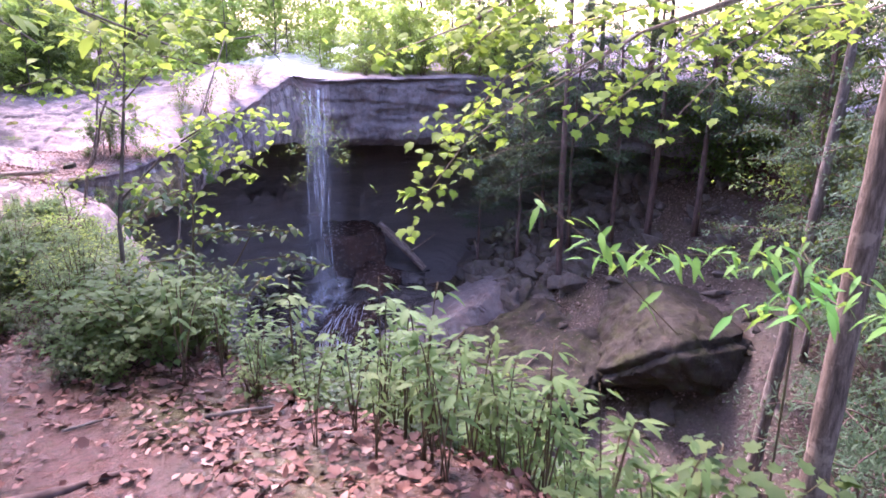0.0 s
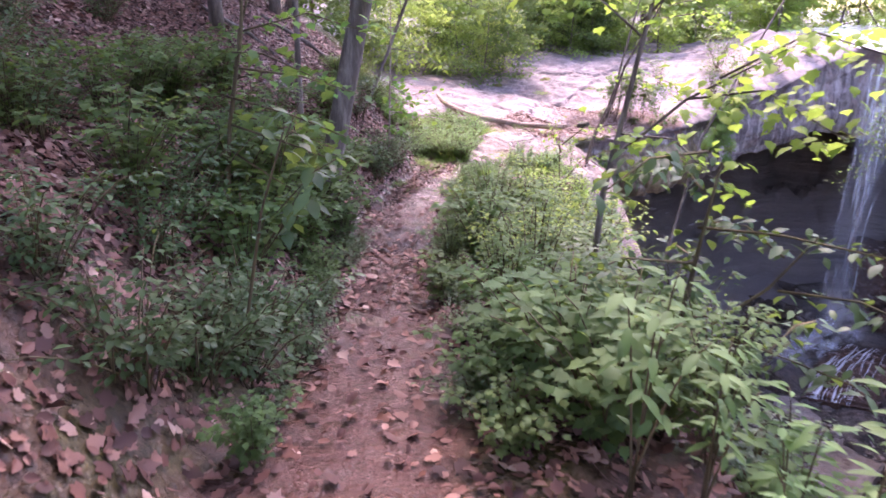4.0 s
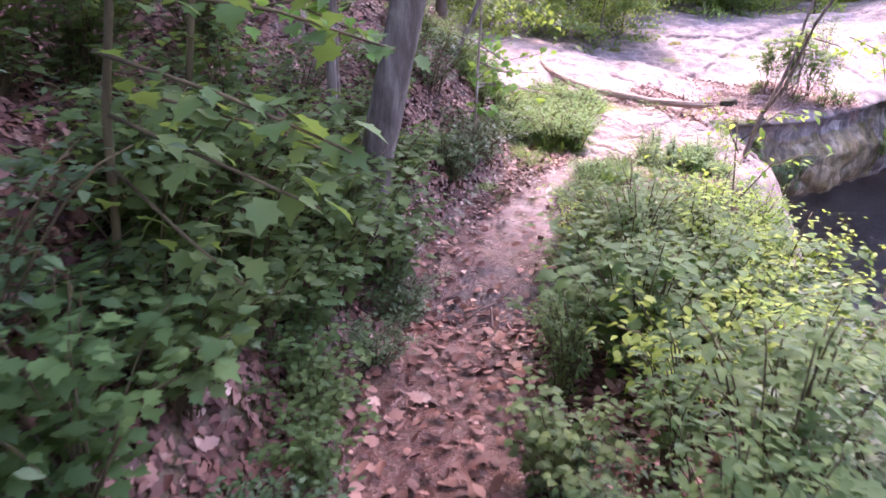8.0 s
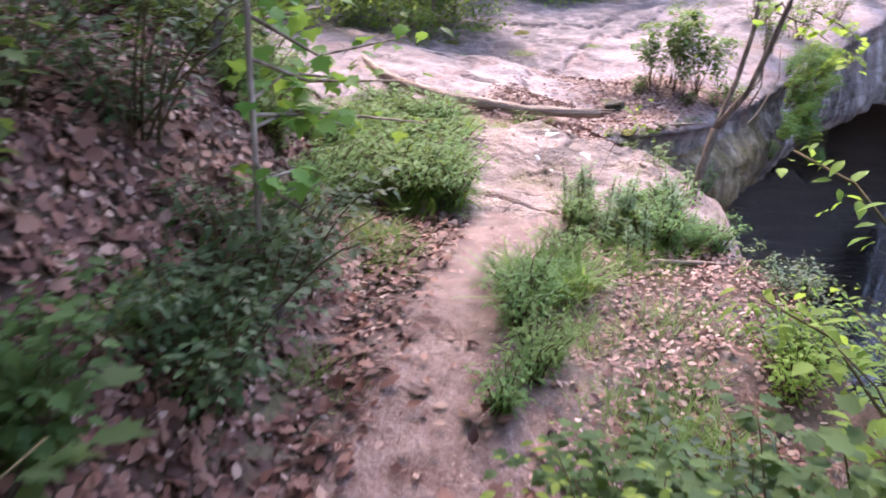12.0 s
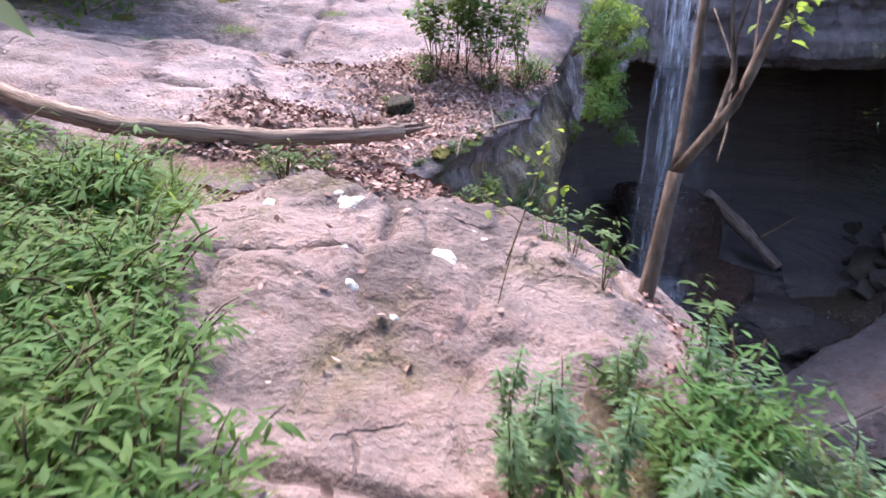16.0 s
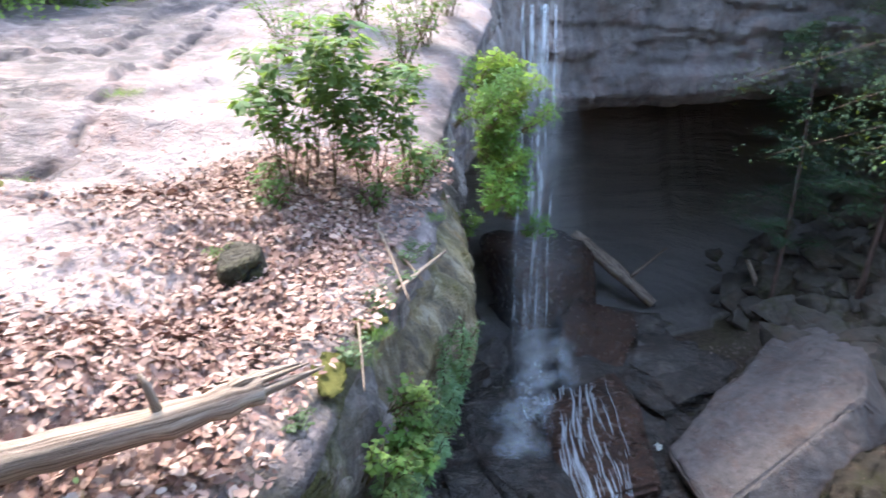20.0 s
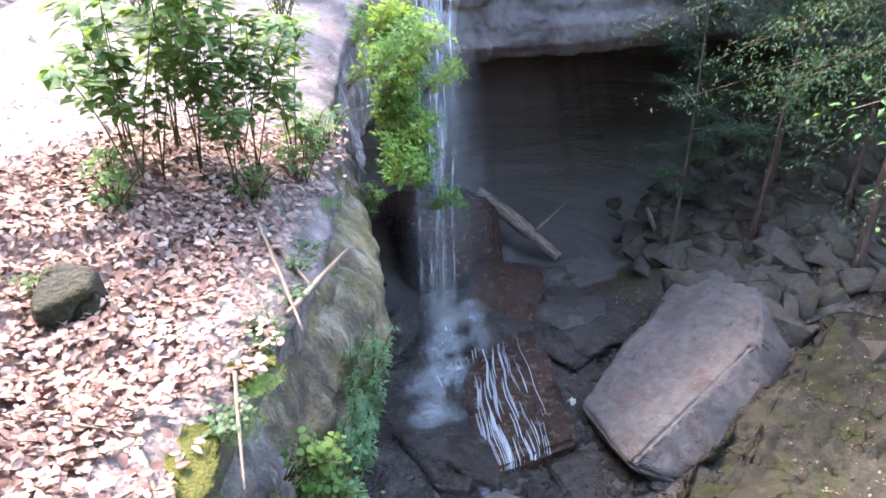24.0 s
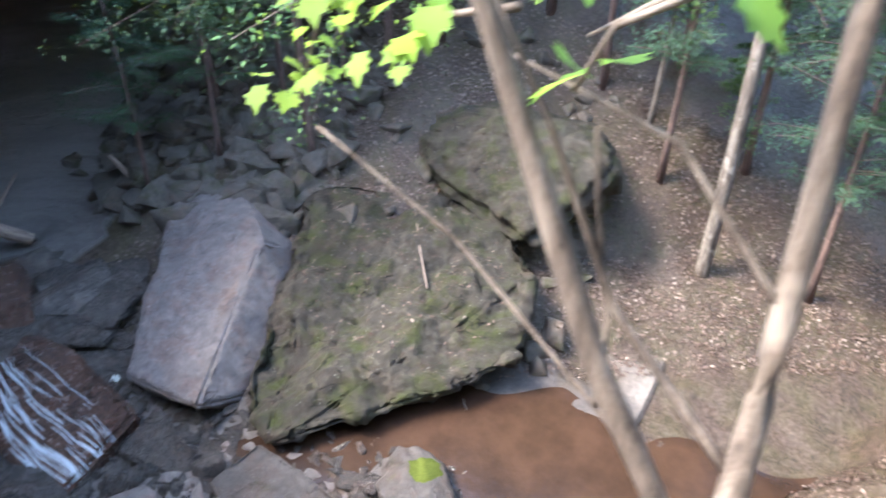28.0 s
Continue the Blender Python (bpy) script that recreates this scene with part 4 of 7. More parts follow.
def drape(name, tree_of, x, y, r, material, parent, seed, lift=0.006, high=2.0):
    """A thin irregular patch laid on a surface."""
    rs = random.Random(seed)
    rings, sides = 4, 40
    wob = [1 + 0.2 * float(vnoise(2.2 * math.cos(2 * math.pi * k / sides) + seed * 3.1, 2.2 * math.sin(2 * math.pi * k / sides), seed)) + 0.06 * rs.uniform(-1, 1) for k in range(sides)]
    verts, faces = [], []
    for i in range(rings + 1):
        for k in range(sides):
            a = 2 * math.pi * k / sides
            q = r * wob[k] * i / rings
            px, py = x + math.cos(a) * q, y + math.sin(a) * q
            hit = tree_of.ray_cast(Vector((px, py, high)), Vector((0, 0, -1)))
            if hit[0] is None:
                return None
            edge = i / rings
            verts.append(hit[0] + hit[1] * (lift * (1.6 - 1.4 * edge ** 3) if i < rings else -0.004))
    for i in range(rings):
        for k in range(sides):
            q = i * sides
            faces.append((q + k, q + (k + 1) % sides, q + sides + (k + 1) % sides, q + sides + k))
    ob = mesh_from(name, verts, faces, material)
    if parent:
        ob.parent = parent
        ob.matrix_parent_inverse = parent.matrix_world.inverted()
    return ob


def outcrop_mesh():
    """A low dome of bare sandstone with ledges and cracks."""
    n = 230
    u, v = np.meshgrid(np.linspace(-1.75, 1.75, n), np.linspace(-1.75, 1.75, n))
    r = (np.abs(u) ** 2.5 + np.abs(v) ** 2.5) ** (1 / 2.5)
    x, y = -8.52 + 1.33 * u, 12.5 + 1.62 * v
    z = -1.66 - 0.10 * u + 0.03 * v - 0.75 * np.clip(r - 0.6, 0, None) ** 1.7 - 1.6 * np.clip(r - 1.25, 0, None)
    wob = fbm(x * 0.9, y * 0.9, 201, 3)
    z = z + 0.05 * wob + 0.03 * fbm(x * 3.5, y * 3.5, 202, 4) + 0.008 * fbm(x * 16, y * 16, 206, 2)
    st = 3 * fbm(x * 0.8 + 0.3 * wob, y * 1.1, 203, 2)
    z = z + 0.075 * (np.floor(st) + sstep(0.85, 1, st - np.floor(st))) / 3
    z = z - 0.05 * np.exp(-(vnoise(x * 0.9 + 0.25 * wob, y * 0.9, 204) / 0.03) ** 2) - 0.03 * np.exp(-(vnoise(x * 1.7, y * 1.5 + 0.3 * wob, 205) / 0.035) ** 2)
    z = z - 2.2 * np.clip(y - 13.95 - 0.12 * fbm(x * 2, y * 2, 208, 2), 0, None)
    k = np.exp(-((x + 8.62 + 0.25 * (y - 13.2)) / 0.03) ** 2) * sstep(0.5, 0.3, np.abs(y - 12.9))
    z = z - 0.04 * k
    idx = np.arange(n * n).reshape(n, n)
    f = np.stack([idx[:-1, :-1], idx[:-1, 1:], idx[1:, 1:], idx[1:, :-1]], -1).reshape(-1, 4)
    return np.stack([x, y, z], -1).reshape(-1, 3).tolist(), f.tolist()


outcrop = mesh_from("boulder", *outcrop_mesh(), ROCK_BOULDER)
P = np.array([v.co[:] for v in outcrop.data.vertices])
set_attr(outcrop, "weather", sstep(0.05, 0.6, fbm(P[:, 0] * 1.1, P[:, 1] * 1.1, 207, 4)) * 0.8)
set_attr(outcrop, "crack", np.exp(-(vnoise(P[:, 0] * 0.9 + 0.25 * fbm(P[:, 0] * 0.9, P[:, 1] * 0.9, 201, 3), P[:, 1] * 0.9, 204) / 0.02) ** 2) * 0.8)
tagged(outcrop, "pinkish grey sandstone outcrop with white lichen beside the path", "rock")
on_outcrop = surface(outcrop)
for i, (x, y, r) in enumerate([(-8.76, 13.44, 0.075), (-8.84, 13.5, 0.028), (-8.19, 12.98, 0.062), (-9.15, 13.32, 0.035), (-8.5, 12.62, 0.03), (-8.62, 12.9, 0.018), (-8.3, 12.5, 0.02), (-8.05, 13.3, 0.02)]):
    drape("lichen", on_outcrop, x, y, r, LICHEN, outcrop, 300 + i, 0.006)

grey = block("boulder", [(-2.49, 24.65, -10.3), (1.49, 27.46, -8.9), (2.28, 27.22, -8.75), (2.4, 25.68, -8.6), (1.38, 24.13, -8.8), (-2.44, 22.54, -10.2), (2.79, 24.02, -10.0), (0.88, 22.83, -10.5),
                         (-0.93, 22.32, -10.9), (-1.75, 22.51, -10.8), (-2.2, 24.7, -11.0), (1.6, 27.8, -10.9), (3.2, 26.6, -10.8), (2.9, 24.4, -10.9)], ROCK_GREY,
             "large tilted grey boulder beside the creek", 14, 0.06, 0.13, 0.07, 0.05, 0.07)
mossy = block("boulder", [(-2.22, 20.86, -10.5), (-0.68, 19.76, -10.45), (0.85, 18.53, -10.4), (2.4, 17.56, -10.2), (4.34, 18.23, -9.5), (6.08, 19.88, -8.9), (6.2, 22.5, -8.6), (4.02, 24.63, -8.7), (0.54, 22.55, -9.8), (-1.6, 22.3, -10.4),
                          (-1.2, 21.6, -11.5), (0.6, 20.2, -11.5), (2.8, 19.2, -11.5), (5.2, 19.8, -11.4), (5.0, 24, -11)], ROCK_MOSSY,
              "broad low boulder covered in moss and dead leaves", 15, 0.2, 0.17, 0.12, 0.26, 0.16)
block("boulder", [(6.27, 22.89, -7.5), (7.36, 21.84, -6.9), (6.6, 18.9, -6.9), (6.66, 17.31, -7.4), (7.3, 17.3, -8.6), (4.7, 18.6, -9.1), (5.38, 19.86, -8.4), (5.6, 22.4, -8.3), (9.5, 18.5, -7.6), (9.8, 22.0, -7.4), (9.5, 18.2, -9.6), (5.6, 19.6, -10.0), (9.5, 22.5, -9.5)], ROCK_MOSSY,
      "moss covered boulder on the far bank", 16, 0.25, 0.18, 0.12, 0.1, 0.08)
streaked = block("boulder", [(-3.98, 27.62, -9.9), (-2.88, 27.13, -9.85), (-2.75, 25.7, -9.95), (-2.98, 23.61, -10.35), (-3.8, 23.5, -10.5), (-5.06, 23.31, -10.6), (-5.1, 24.67, -10.4), (-4.9, 26.34, -10.2),
                             (-3.9, 27.7, -11.2), (-2.7, 27.0, -11.2), (-2.9, 23.7, -11.4), (-5.0, 23.4, -11.4), (-5.0, 26.3, -11.3)], ROCK_RUST,
                 "wet rust brown boulder streaked with running water", 17, 0.10, 0.11, 0.04, 0.06, 0.0)
on_streaked = surface(streaked)
vs, fs = [], []
for k in range(46):
    gap = True
    for i in range(60):
        f = i / 59
        x = -4.95 + 0.032 * k + 0.05 * f * (k - 20) / 20 + 0.008 * math.sin(k * 5.3) + 0.05 * math.sin(f * 6 + 0.1 * k) + 0.018 * math.sin(f * 19 + 0.35 * k) + 0.35 * (1 - f) ** 1.5
        y = 26.9 - 3.65 * f
        hit = on_streaked.ray_cast(Vector((x, y, 2)), Vector((0, 0, -1)))
        w = 0.018 * float(vnoise(f * 5 + 3.7 * k, k * 0.7, 88)) + 0.004 - 0.012 * max(0, k - 30) / 16 - 0.004 * (1 - f)
        if hit[0] is None or hit[0].z < -11.2 or w < 0.004:
            gap = True
            continue
        if vs and not gap:
            q = len(vs)
            fs.append((q - 2, q - 1, q + 1, q))
        gap = False
        vs += [hit[0] + Vector((-w, 0, 0.012)), hit[0] + Vector((w, 0, 0.012))]
ob = tagged(mesh_from("running_water", vs, fs, WHITEWATER), kind="stuff")
ob.parent, ob.matrix_parent_inverse = streaked, streaked.matrix_world.inverted()
rock("boulder", (-1.9, 26.6, -10.75), (1.9, 1.9, 0.42), ROCK_WET, "low wet bedrock hump shining between the boulders", 22, (4, 6, 20), 5, 5, 0.1, groove=0.07)
rock("boulder", (-1.2, 28.6, -10.3), (2.4, 1.8, 0.5), ROCK_WET, "low wet bedrock ledge near the falls", 23, (4, 0, 50), 5, 5, 0.1, groove=0.07)
rock("boulder", (-6.0, 25.4, -10.75), (0.95, 2.3, 0.5), ROCK_WET, "wet black bedrock under the cascade", 24, (-6, 6, 8), 5, 5, 0.1, groove=0.06)
flat = block("boulder", [(-3.38, 21.23, -10.5), (-2.22, 21.12, -10.5), (-2.46, 18.87, -10.45), (-2.77, 18.43, -10.55), (-4.42, 18.35, -10.55), (-4.03, 19.75, -10.5),
                         (-3.3, 21.2, -11.2), (-2.2, 21.1, -11.2), (-2.5, 18.6, -11.3), (-4.4, 18.5, -11.3)], ROCK_SLAB, "flat grey stone slab lying in the creek", 18, 0.04, 0.11, 0.03, 0.05, 0.03)
block("boulder", [(-3.86, 23.33, -10.5), (-2.67, 23.42, -10.35), (-2.99, 22.11, -10.6), (-3.48, 21.79, -10.8), (-3.84, 22.97, -10.7), (-3.6, 23.3, -11.3), (-2.6, 23.0, -11.3), (-3.2, 21.8, -11.3)], ROCK_WET, "dark wet angular stone between larger boulders", 28, 0.03, 0.1, 0.03, 0.06)
spotted = block("boulder", [(-1.63, 18.99, -10.8), (-0.49, 18.94, -10.75), (-0.46, 17.84, -10.8), (-1.3, 16.99, -10.85), (-2.5, 16.76, -10.95), (-2.32, 18.07, -10.9), (-1.3, 18.0, -10.5), (-0.9, 18.3, -10.52),
                            (-1.5, 19.1, -11.4), (-0.4, 18.4, -11.4), (-1.4, 16.9, -11.4), (-2.4, 17.0, -11.4)], ROCK_SLAB, "rounded stone with green moss standing in brown water", 29, 0.16, 0.1, 0.05)
drape("moss_patch", surface(spotted), -1.05, 18.05, 0.34, MOSS_BRIGHT, spotted, 350, 0.02)
rock("boulder", (-4.2, 30.6, -8.9), (1.3, 1.4, 1.25), ROCK_RUST, "rust coloured rock behind the falls", 19, (0, 0, 20), 4, 5, 0.03)
rock("boulder", (-2.9, 28.6, -9.9), (1.1, 0.9, 0.8), ROCK_RUST, "rounded rust brown rock at the foot of the falls", 20, (0, 0, 50), 4, 5, 0.03)
rock("boulder", (-3.2, 27.5, -10.3), (1.2, 0.6, 0.6), ROCK_WET, "wet dark rock at the foot of the falls", 21, (0, 8, 10), 4, 5, 0.03)

rr = random.Random(5)
STONES = [part("stone", chip_data((0.5, 0.36, 0.13 + 0.05 * (i % 3)), 60 + i), (ROCK_WET, ROCK_WET, ROCK_CREEK, ROCK_WET)[i % 4], smooth=False) for i in range(12)]
for s in STONES:
    tagged(s, "angular flat stone in the creek bed", "stone", "creek stones")


def stone_at(x, y, z, size, tilt, base=None):
    s = base or rr.choice(STONES)
    m = pose(x, y, z, rr.uniform(-tilt, tilt), rr.uniform(-tilt, tilt), rr.uniform(0, 360)) @ Matrix.Scale(size, 4)
    if s.name in placed:
        s = copy_thing(s, m)
    placed.add(s.name)
    s.matrix_basis = m
    return s


placed = set()
for i in range(210):
    y = rr.uniform(15.2, 23.4)
    x = rr.uniform(-8.2, -0.9 - 0.25 * (y - 16))
    size = rr.choice((0.3, 0.4, 0.5, 0.65, 0.85)) * rr.uniform(0.8, 1.2)
    stone_at(x, y, float(ground_z(np.array([x]), np.array([y]))[0]) + 0.06 * size, size, 14)
WETS = [s for i, s in enumerate(STONES) if i % 4 == 1]
for i in range(46):
    y, x = rr.uniform(23.0, 30.5), rr.uniform(-7.2, -1.2)
    if -5.9 < x < -2.0 and y < 28.4:
        x = -7.3 + 1.2 * rr.random()
    stone_at(x, y, float(ground_z(np.array([x]), np.array([y]))[0]) + 0.1, rr.uniform(0.8, 2.4), 22, rr.choice(WETS))
for i, (x, y, ln, wd, turn) in enumerate([(-5.74, 21.4, 1.87, 0.68, -3), (-5.82, 20.65, 2.79, 0.58, -10), (-7.5, 21.2, 1.78, 0.77, 5), (-4.69, 22.2, 1.88, 0.95, -41), (-5.89, 22.4, 1.14, 0.87, 25), (-4.08, 20.4, 1.5, 0.8, -80),
                                          (-7.23, 20.0, 0.95, 0.63, -60), (-6.04, 19.4, 1.61, 0.68, 4), (-5.6, 20.0, 0.8, 0.5, -47), (-6.3, 19.0, 1.08, 0.6, -5), (-3.05, 21.6, 0.6, 0.4, -39), (-7.3, 24.9, 1.0, 1.3, -75), (-6.9, 26.5, 0.8, 1.0, -52),
                                          (-2.96, 17.7, 0.6, 0.45, -72), (-3.23, 17.0, 0.8, 0.55, -57), (-5.0, 18.7, 0.9, 0.5, -33), (-4.66, 18.1, 0.8, 0.45, -32), (-6.5, 18.1, 0.7, 0.55, -70), (-5.9, 17.5, 0.85, 0.45, 19), (-5.85, 23.2, 0.9, 0.5, -28),
                                          (-5.4, 17.3, 0.65, 0.42, -90), (-4.8, 16.8, 0.55, 0.45, -40), (-7.9, 22.3, 0.5, 0.5, -37), (-7.1, 22.0, 0.45, 0.45, -27), (-7.0, 17.5, 0.9, 0.8, -47), (-3.7, 16.6, 0.55, 0.45, -40), (-6.6, 23.0, 0.9, 0.6, 15), (-7.8, 19.4, 0.7, 0.5, 10)]):
    slab_stone(x, y, float(floor_z(y)) + 0.2 + 0.03 * (i % 3), ln, wd, 0.2 + 0.05 * (i % 4), turn, 700 + i, ROCK_WET if y > 19 and i % 5 != 3 else ROCK_CREEK,
               "dark wet bedded slab lying in the creek" if y > 19 else "grey flat stone lying in the creek bed", (rr.uniform(-14, 8), rr.uniform(-10, 10)))


def scatter(name, bases, places, material, label, category):
    """Many small stones as one mesh: places are (x, y, z, size, tilt)."""
    data = []
    for bm in bases:
        bmesh.ops.triangulate(bm, faces=list(bm.faces))
        bm.verts.index_update()
        data.append((np.array([v.co[:] for v in bm.verts]), np.array([[v.index for v in f.verts] for f in bm.faces])))
        bm.free()
    V, F, k = [], [], 0
    for x, y, z, size, tilt in places:
        pv, pf = data[rr.randrange(len(data))]
        m = np.array(pose(x, y, z, rr.uniform(-tilt, tilt), rr.uniform(-tilt, tilt), rr.uniform(0, 360)))
        V.append(pv * size @ m[:3, :3].T + m[:3, 3])
        F.append(pf + k)
        k += len(pv)
    return tagged(fast_mesh(name, np.concatenate(V), np.concatenate(F), material, smooth=False), label, category, kind="stuff")


def strewn(count, x0, x1, y0, y1, sizes, tilt, keep=None):
    xs, ys = [rr.uniform(x0, x1) for i in range(count)], [rr.uniform(y0, y1) for i in range(count)]
    zs = ground_z(np.array(xs), np.array(ys))
    return [(x, y, z, rr.choice(sizes) * rr.uniform(0.7, 1.3), tilt) for x, y, z in zip(xs, ys, zs) if keep is None or keep(x, y)]


def by_creek(x, y):
    return abs(along(CREEK, np.array([x]), np.array([y]))[0][0]) < 3.6


scatter("pebbles", [chip_data((0.5, 0.4, 0.26), 430 + i, 11) for i in range(9)], strewn(4600, -8.2, -0.5, 14.5, 28.5, (0.14, 0.2, 0.28, 0.4), 30), ROCK_WET, "dark wet pebbles in the creek bed", "pebbles")
scatter("pebbles", [chip_data((0.5, 0.42, 0.2), 450 + i, 11) for i in range(9)], strewn(1500, -8.0, -2.0, 14.5, 22, (0.2, 0.3, 0.42), 25), ROCK_CREEK, "grey brown pebbles along the creek", "pebbles")
wall_stones = strewn(330, 1.5, 8.5, 24.5, 31.0, (0.4, 0.6, 0.8, 1.1), 30) + strewn(260, 0.5, 11, 17.5, 31.5, (0.3, 0.45, 0.7), 40)
scatter("rubble", [chip_data((0.55, 0.45, 0.36), 400 + i, 12) for i in range(14)], wall_stones, ROCK_SLOPE, "mossy angular rubble lying on the far slope", "rubble")
small = rock("stone", (-9.25, 16.5, -1.88), (0.15, 0.2, 0.1), ROCK_MOSSY, "small mossy stone among dead leaves on the shelf", 101, (0, 0, 20), 4, 5, 0.03)
rock("stone", (-4.39, 5.28, -1.38), (0.2, 0.16, 0.07), ROCK_PATH, "flat brownish stone half sunk in the path", 102, (0, 0, 30), 4, 5, 0.03)
rock("stone", (-10.35, 13.45, -1.8), (0.4, 0.28, 0.07), ROCK, "grey flat stone at the foot of the shelf", 103, (0, 8, 60), 4, 5, 0.03)
rock("stone", (-9.75, 13.75, -1.84), (0.26, 0.2, 0.06), ROCK, "flat pinkish stone among dead leaves", 104, (0, 0, 10), 4, 5, 0.03)


# ---- dead wood ----


def wooden(name, pts, radii, sides, material, parent=None, bumpy=0.0):
    """A tube whose grain runs along it."""
    verts, faces = tube_data(pts, radii, sides)
    pts = [Vector(p) for p in pts]
    run = np.r_[0, np.cumsum([(pts[i + 1] - pts[i]).length for i in range(len(pts) - 1)])]
    V = np.array([v[:] for v in verts])
    C = np.repeat(np.array([p[:] for p in pts]), sides, 0)
    a = np.tile(2 * math.pi * np.arange(sides) / sides, len(pts))
    r = np.repeat(run, sides)
    if bumpy:
        lump = 1 + bumpy * fbm(np.cos(a) * 1.2 + r * 1.6, np.sin(a) * 1.2 + r * 0.9, 7, 3) + 0.6 * bumpy * vnoise(np.cos(a) * 5, np.sin(a) * 5 + r * 0.7, 9)
        V = C + (V - C) * lump[:, None]
    ob = mesh_from(name, V.tolist(), faces, material, parent)
    at = ob.data.attributes.new("grain", "FLOAT_VECTOR", "POINT")
    at.data.foreach_set("vector", np.stack([np.cos(a) * 0.28, np.sin(a) * 0.28, r * 0.6], -1).astype(np.float32).ravel())
    return ob


def stick(name, pts, radii, material, label, category="branch", sides=8, bumpy=0.0):
    out, rad = [], []
    pts = [Vector(p) for p in pts]
    for i in range(len(pts) - 1):
        n = max(5, int((pts[i + 1] - pts[i]).length / 0.06)) if sides > 9 else 6
        for k in range(n):
            f = k / n
            out.append(pts[i].lerp(pts[i + 1], f))
            rad.append((radii[i] * (1 - f) + radii[i + 1] * f) * (1 + bumpy * rr.uniform(-1, 1)))
    out.append(pts[-1])
    rad.append(radii[-1])
    return tagged(wooden(name, out, rad, sides, material, None, bumpy), label, category)


log = thing("fallen_log", "bleached dead log with a splintered end lying across the rock shelf", "log")
LOGLINE = [(-13.9, 16.2, -1.28), (-12.4, 15.05, -1.42), (-11.5, 14.6, -1.5), (-10.7, 14.38, -1.56), (-9.7, 14.52, -1.62), (-9.1, 14.78, -1.64), (-8.83, 14.92, -1.64)]
body = stick("trunk", LOGLINE, [0.062, 0.066, 0.068, 0.066, 0.063, 0.06, 0.056], DRIFT, "", "", 18, 0.16)
body.parent = log
for i, (dy, dz, ln, w) in enumerate([(0.035, 0.02, 0.26, 0.03), (-0.04, -0.012, 0.36, 0.027), (0.0, 0.04, 0.16, 0.025), (-0.01, -0.035, 0.22, 0.022), (0.015, 0.005, 0.12, 0.035), (-0.02, 0.02, 0.3, 0.018)]):
    a = Vector((-8.93, 14.87 + dy, -1.64 + dz))
    b = a + Vector((0.8, 0.45, 0.10 * (1 if i % 2 else 0.4))).normalized() * ln
    wooden("splinter", [a, a.lerp(b, 0.35) + Vector((0, 0, 0.008)), a.lerp(b, 0.7) + Vector((0.0, 0.006, 0)), b], [w, w * 0.85, w * 0.6, 0.003], 7, DRIFT, log, 0.2)
wooden("branch_stub", [Vector((-9.12, 14.76, -1.6)), Vector((-9.15, 14.78, -1.5)), Vector((-9.17, 14.79, -1.47))], [0.02, 0.014, 0.008], 6, DRIFT, log)
stick("dead_branch", [(-3.07, 31.4, -7.75), (-1.96, 30.9, -8.6), (-0.85, 30.2, -9.6)], [0.22, 0.2, 0.16], DRIFT, "grey dead log leaning from a rock behind the falls", "log", 9, 0.1)
stick("dead_branch", [(-1.47, 30.5, -8.8), (-0.33, 30.9, -8.1)], [0.06, 0.02], DRIFT, "broken pale branch of a dead log", "branch", 6)
stick("dead_branch", [(1.5, 29.6, -8.0), (1.85, 29.1, -9.0), (2.2, 28.5, -10.3)], [0.06, 0.11, 0.12], DRIFT, "pale dead pole leaning behind the grey boulder", "branch", 7, 0.1)
on_mossy = surface(mossy)


def mossy_point(x, y):
    hit = on_mossy.ray_cast(Vector((x, y, 3)), Vector((0, 0, -1)))
    return (hit[0] if hit[0] is not None else Vector((x, y, -10))) + Vector((0, 0, 0.05))


for a, b, r in (((-8.48, 17.28), (-8.29, 16.12), 0.012), ((-8.41, 17.83), (-8.0, 17.8), 0.012), ((-8.71, 17.04), (-8.45, 16.5), 0.008), ((-9.0, 17.1), (-8.4, 16.95), 0.008), ((-8.55, 15.9), (-8.5, 15.3), 0.008), ((-9.2, 15.7), (-8.8, 15.55), 0.006)):
    stick("stick", [(*a, float(slab_z(*a)) + 0.03), ((a[0] + b[0]) / 2, (a[1] + b[1]) / 2, float(slab_z(*b)) + 0.05), (*b, float(slab_z(*b)) + 0.03)], [r, r * 0.9, r * 0.5], DRIFT, "thin pale stick lying on the leafy shelf", "branch", 6, 0.1)
stick("twig", [mossy_point(2.7, 20.3), mossy_point(3.5, 21.0), mossy_point(4.4, 21.7)], [0.022, 0.025, 0.018], DRIFT, "thin dead twig lying on the mossy boulder", "branch", 5)
for a, b, r in (((-2.4, 3.66), (-2.14, 3.86), 0.012), ((-8.35, 16.3), (-8.02, 17.0), 0.018), ((-8.5, 17.3), (-8.2, 16.5), 0.014), ((-9.9, 17.9), (-8.5, 18.2), 0.016), ((-6.9, 11.0), (-6.55, 11.4), 0.02),
                ((-1.5, 3.7), (-1.1, 3.9), 0.018), ((-8.9, 15.75), (-8.7, 15.2), 0.012)):
    za, zb = [max(float(ground_z(np.array([q[0]]), np.array([q[1]]))[0]), float(slab_z(*q)) if q[1] > 14 else -99) for q in (a, b)]
    m = Vector(((a[0] + b[0]) / 2, (a[1] + b[1]) / 2, (za + zb) / 2 + r + 0.004))
    stick("stick", [(*a, za + r), m, (*b, zb + r)], [r, r * 0.9, r * 0.5], DRIFT if a[1] > 10 else BARK, "dead stick lying on the ground", "branch", 6, 0.1)
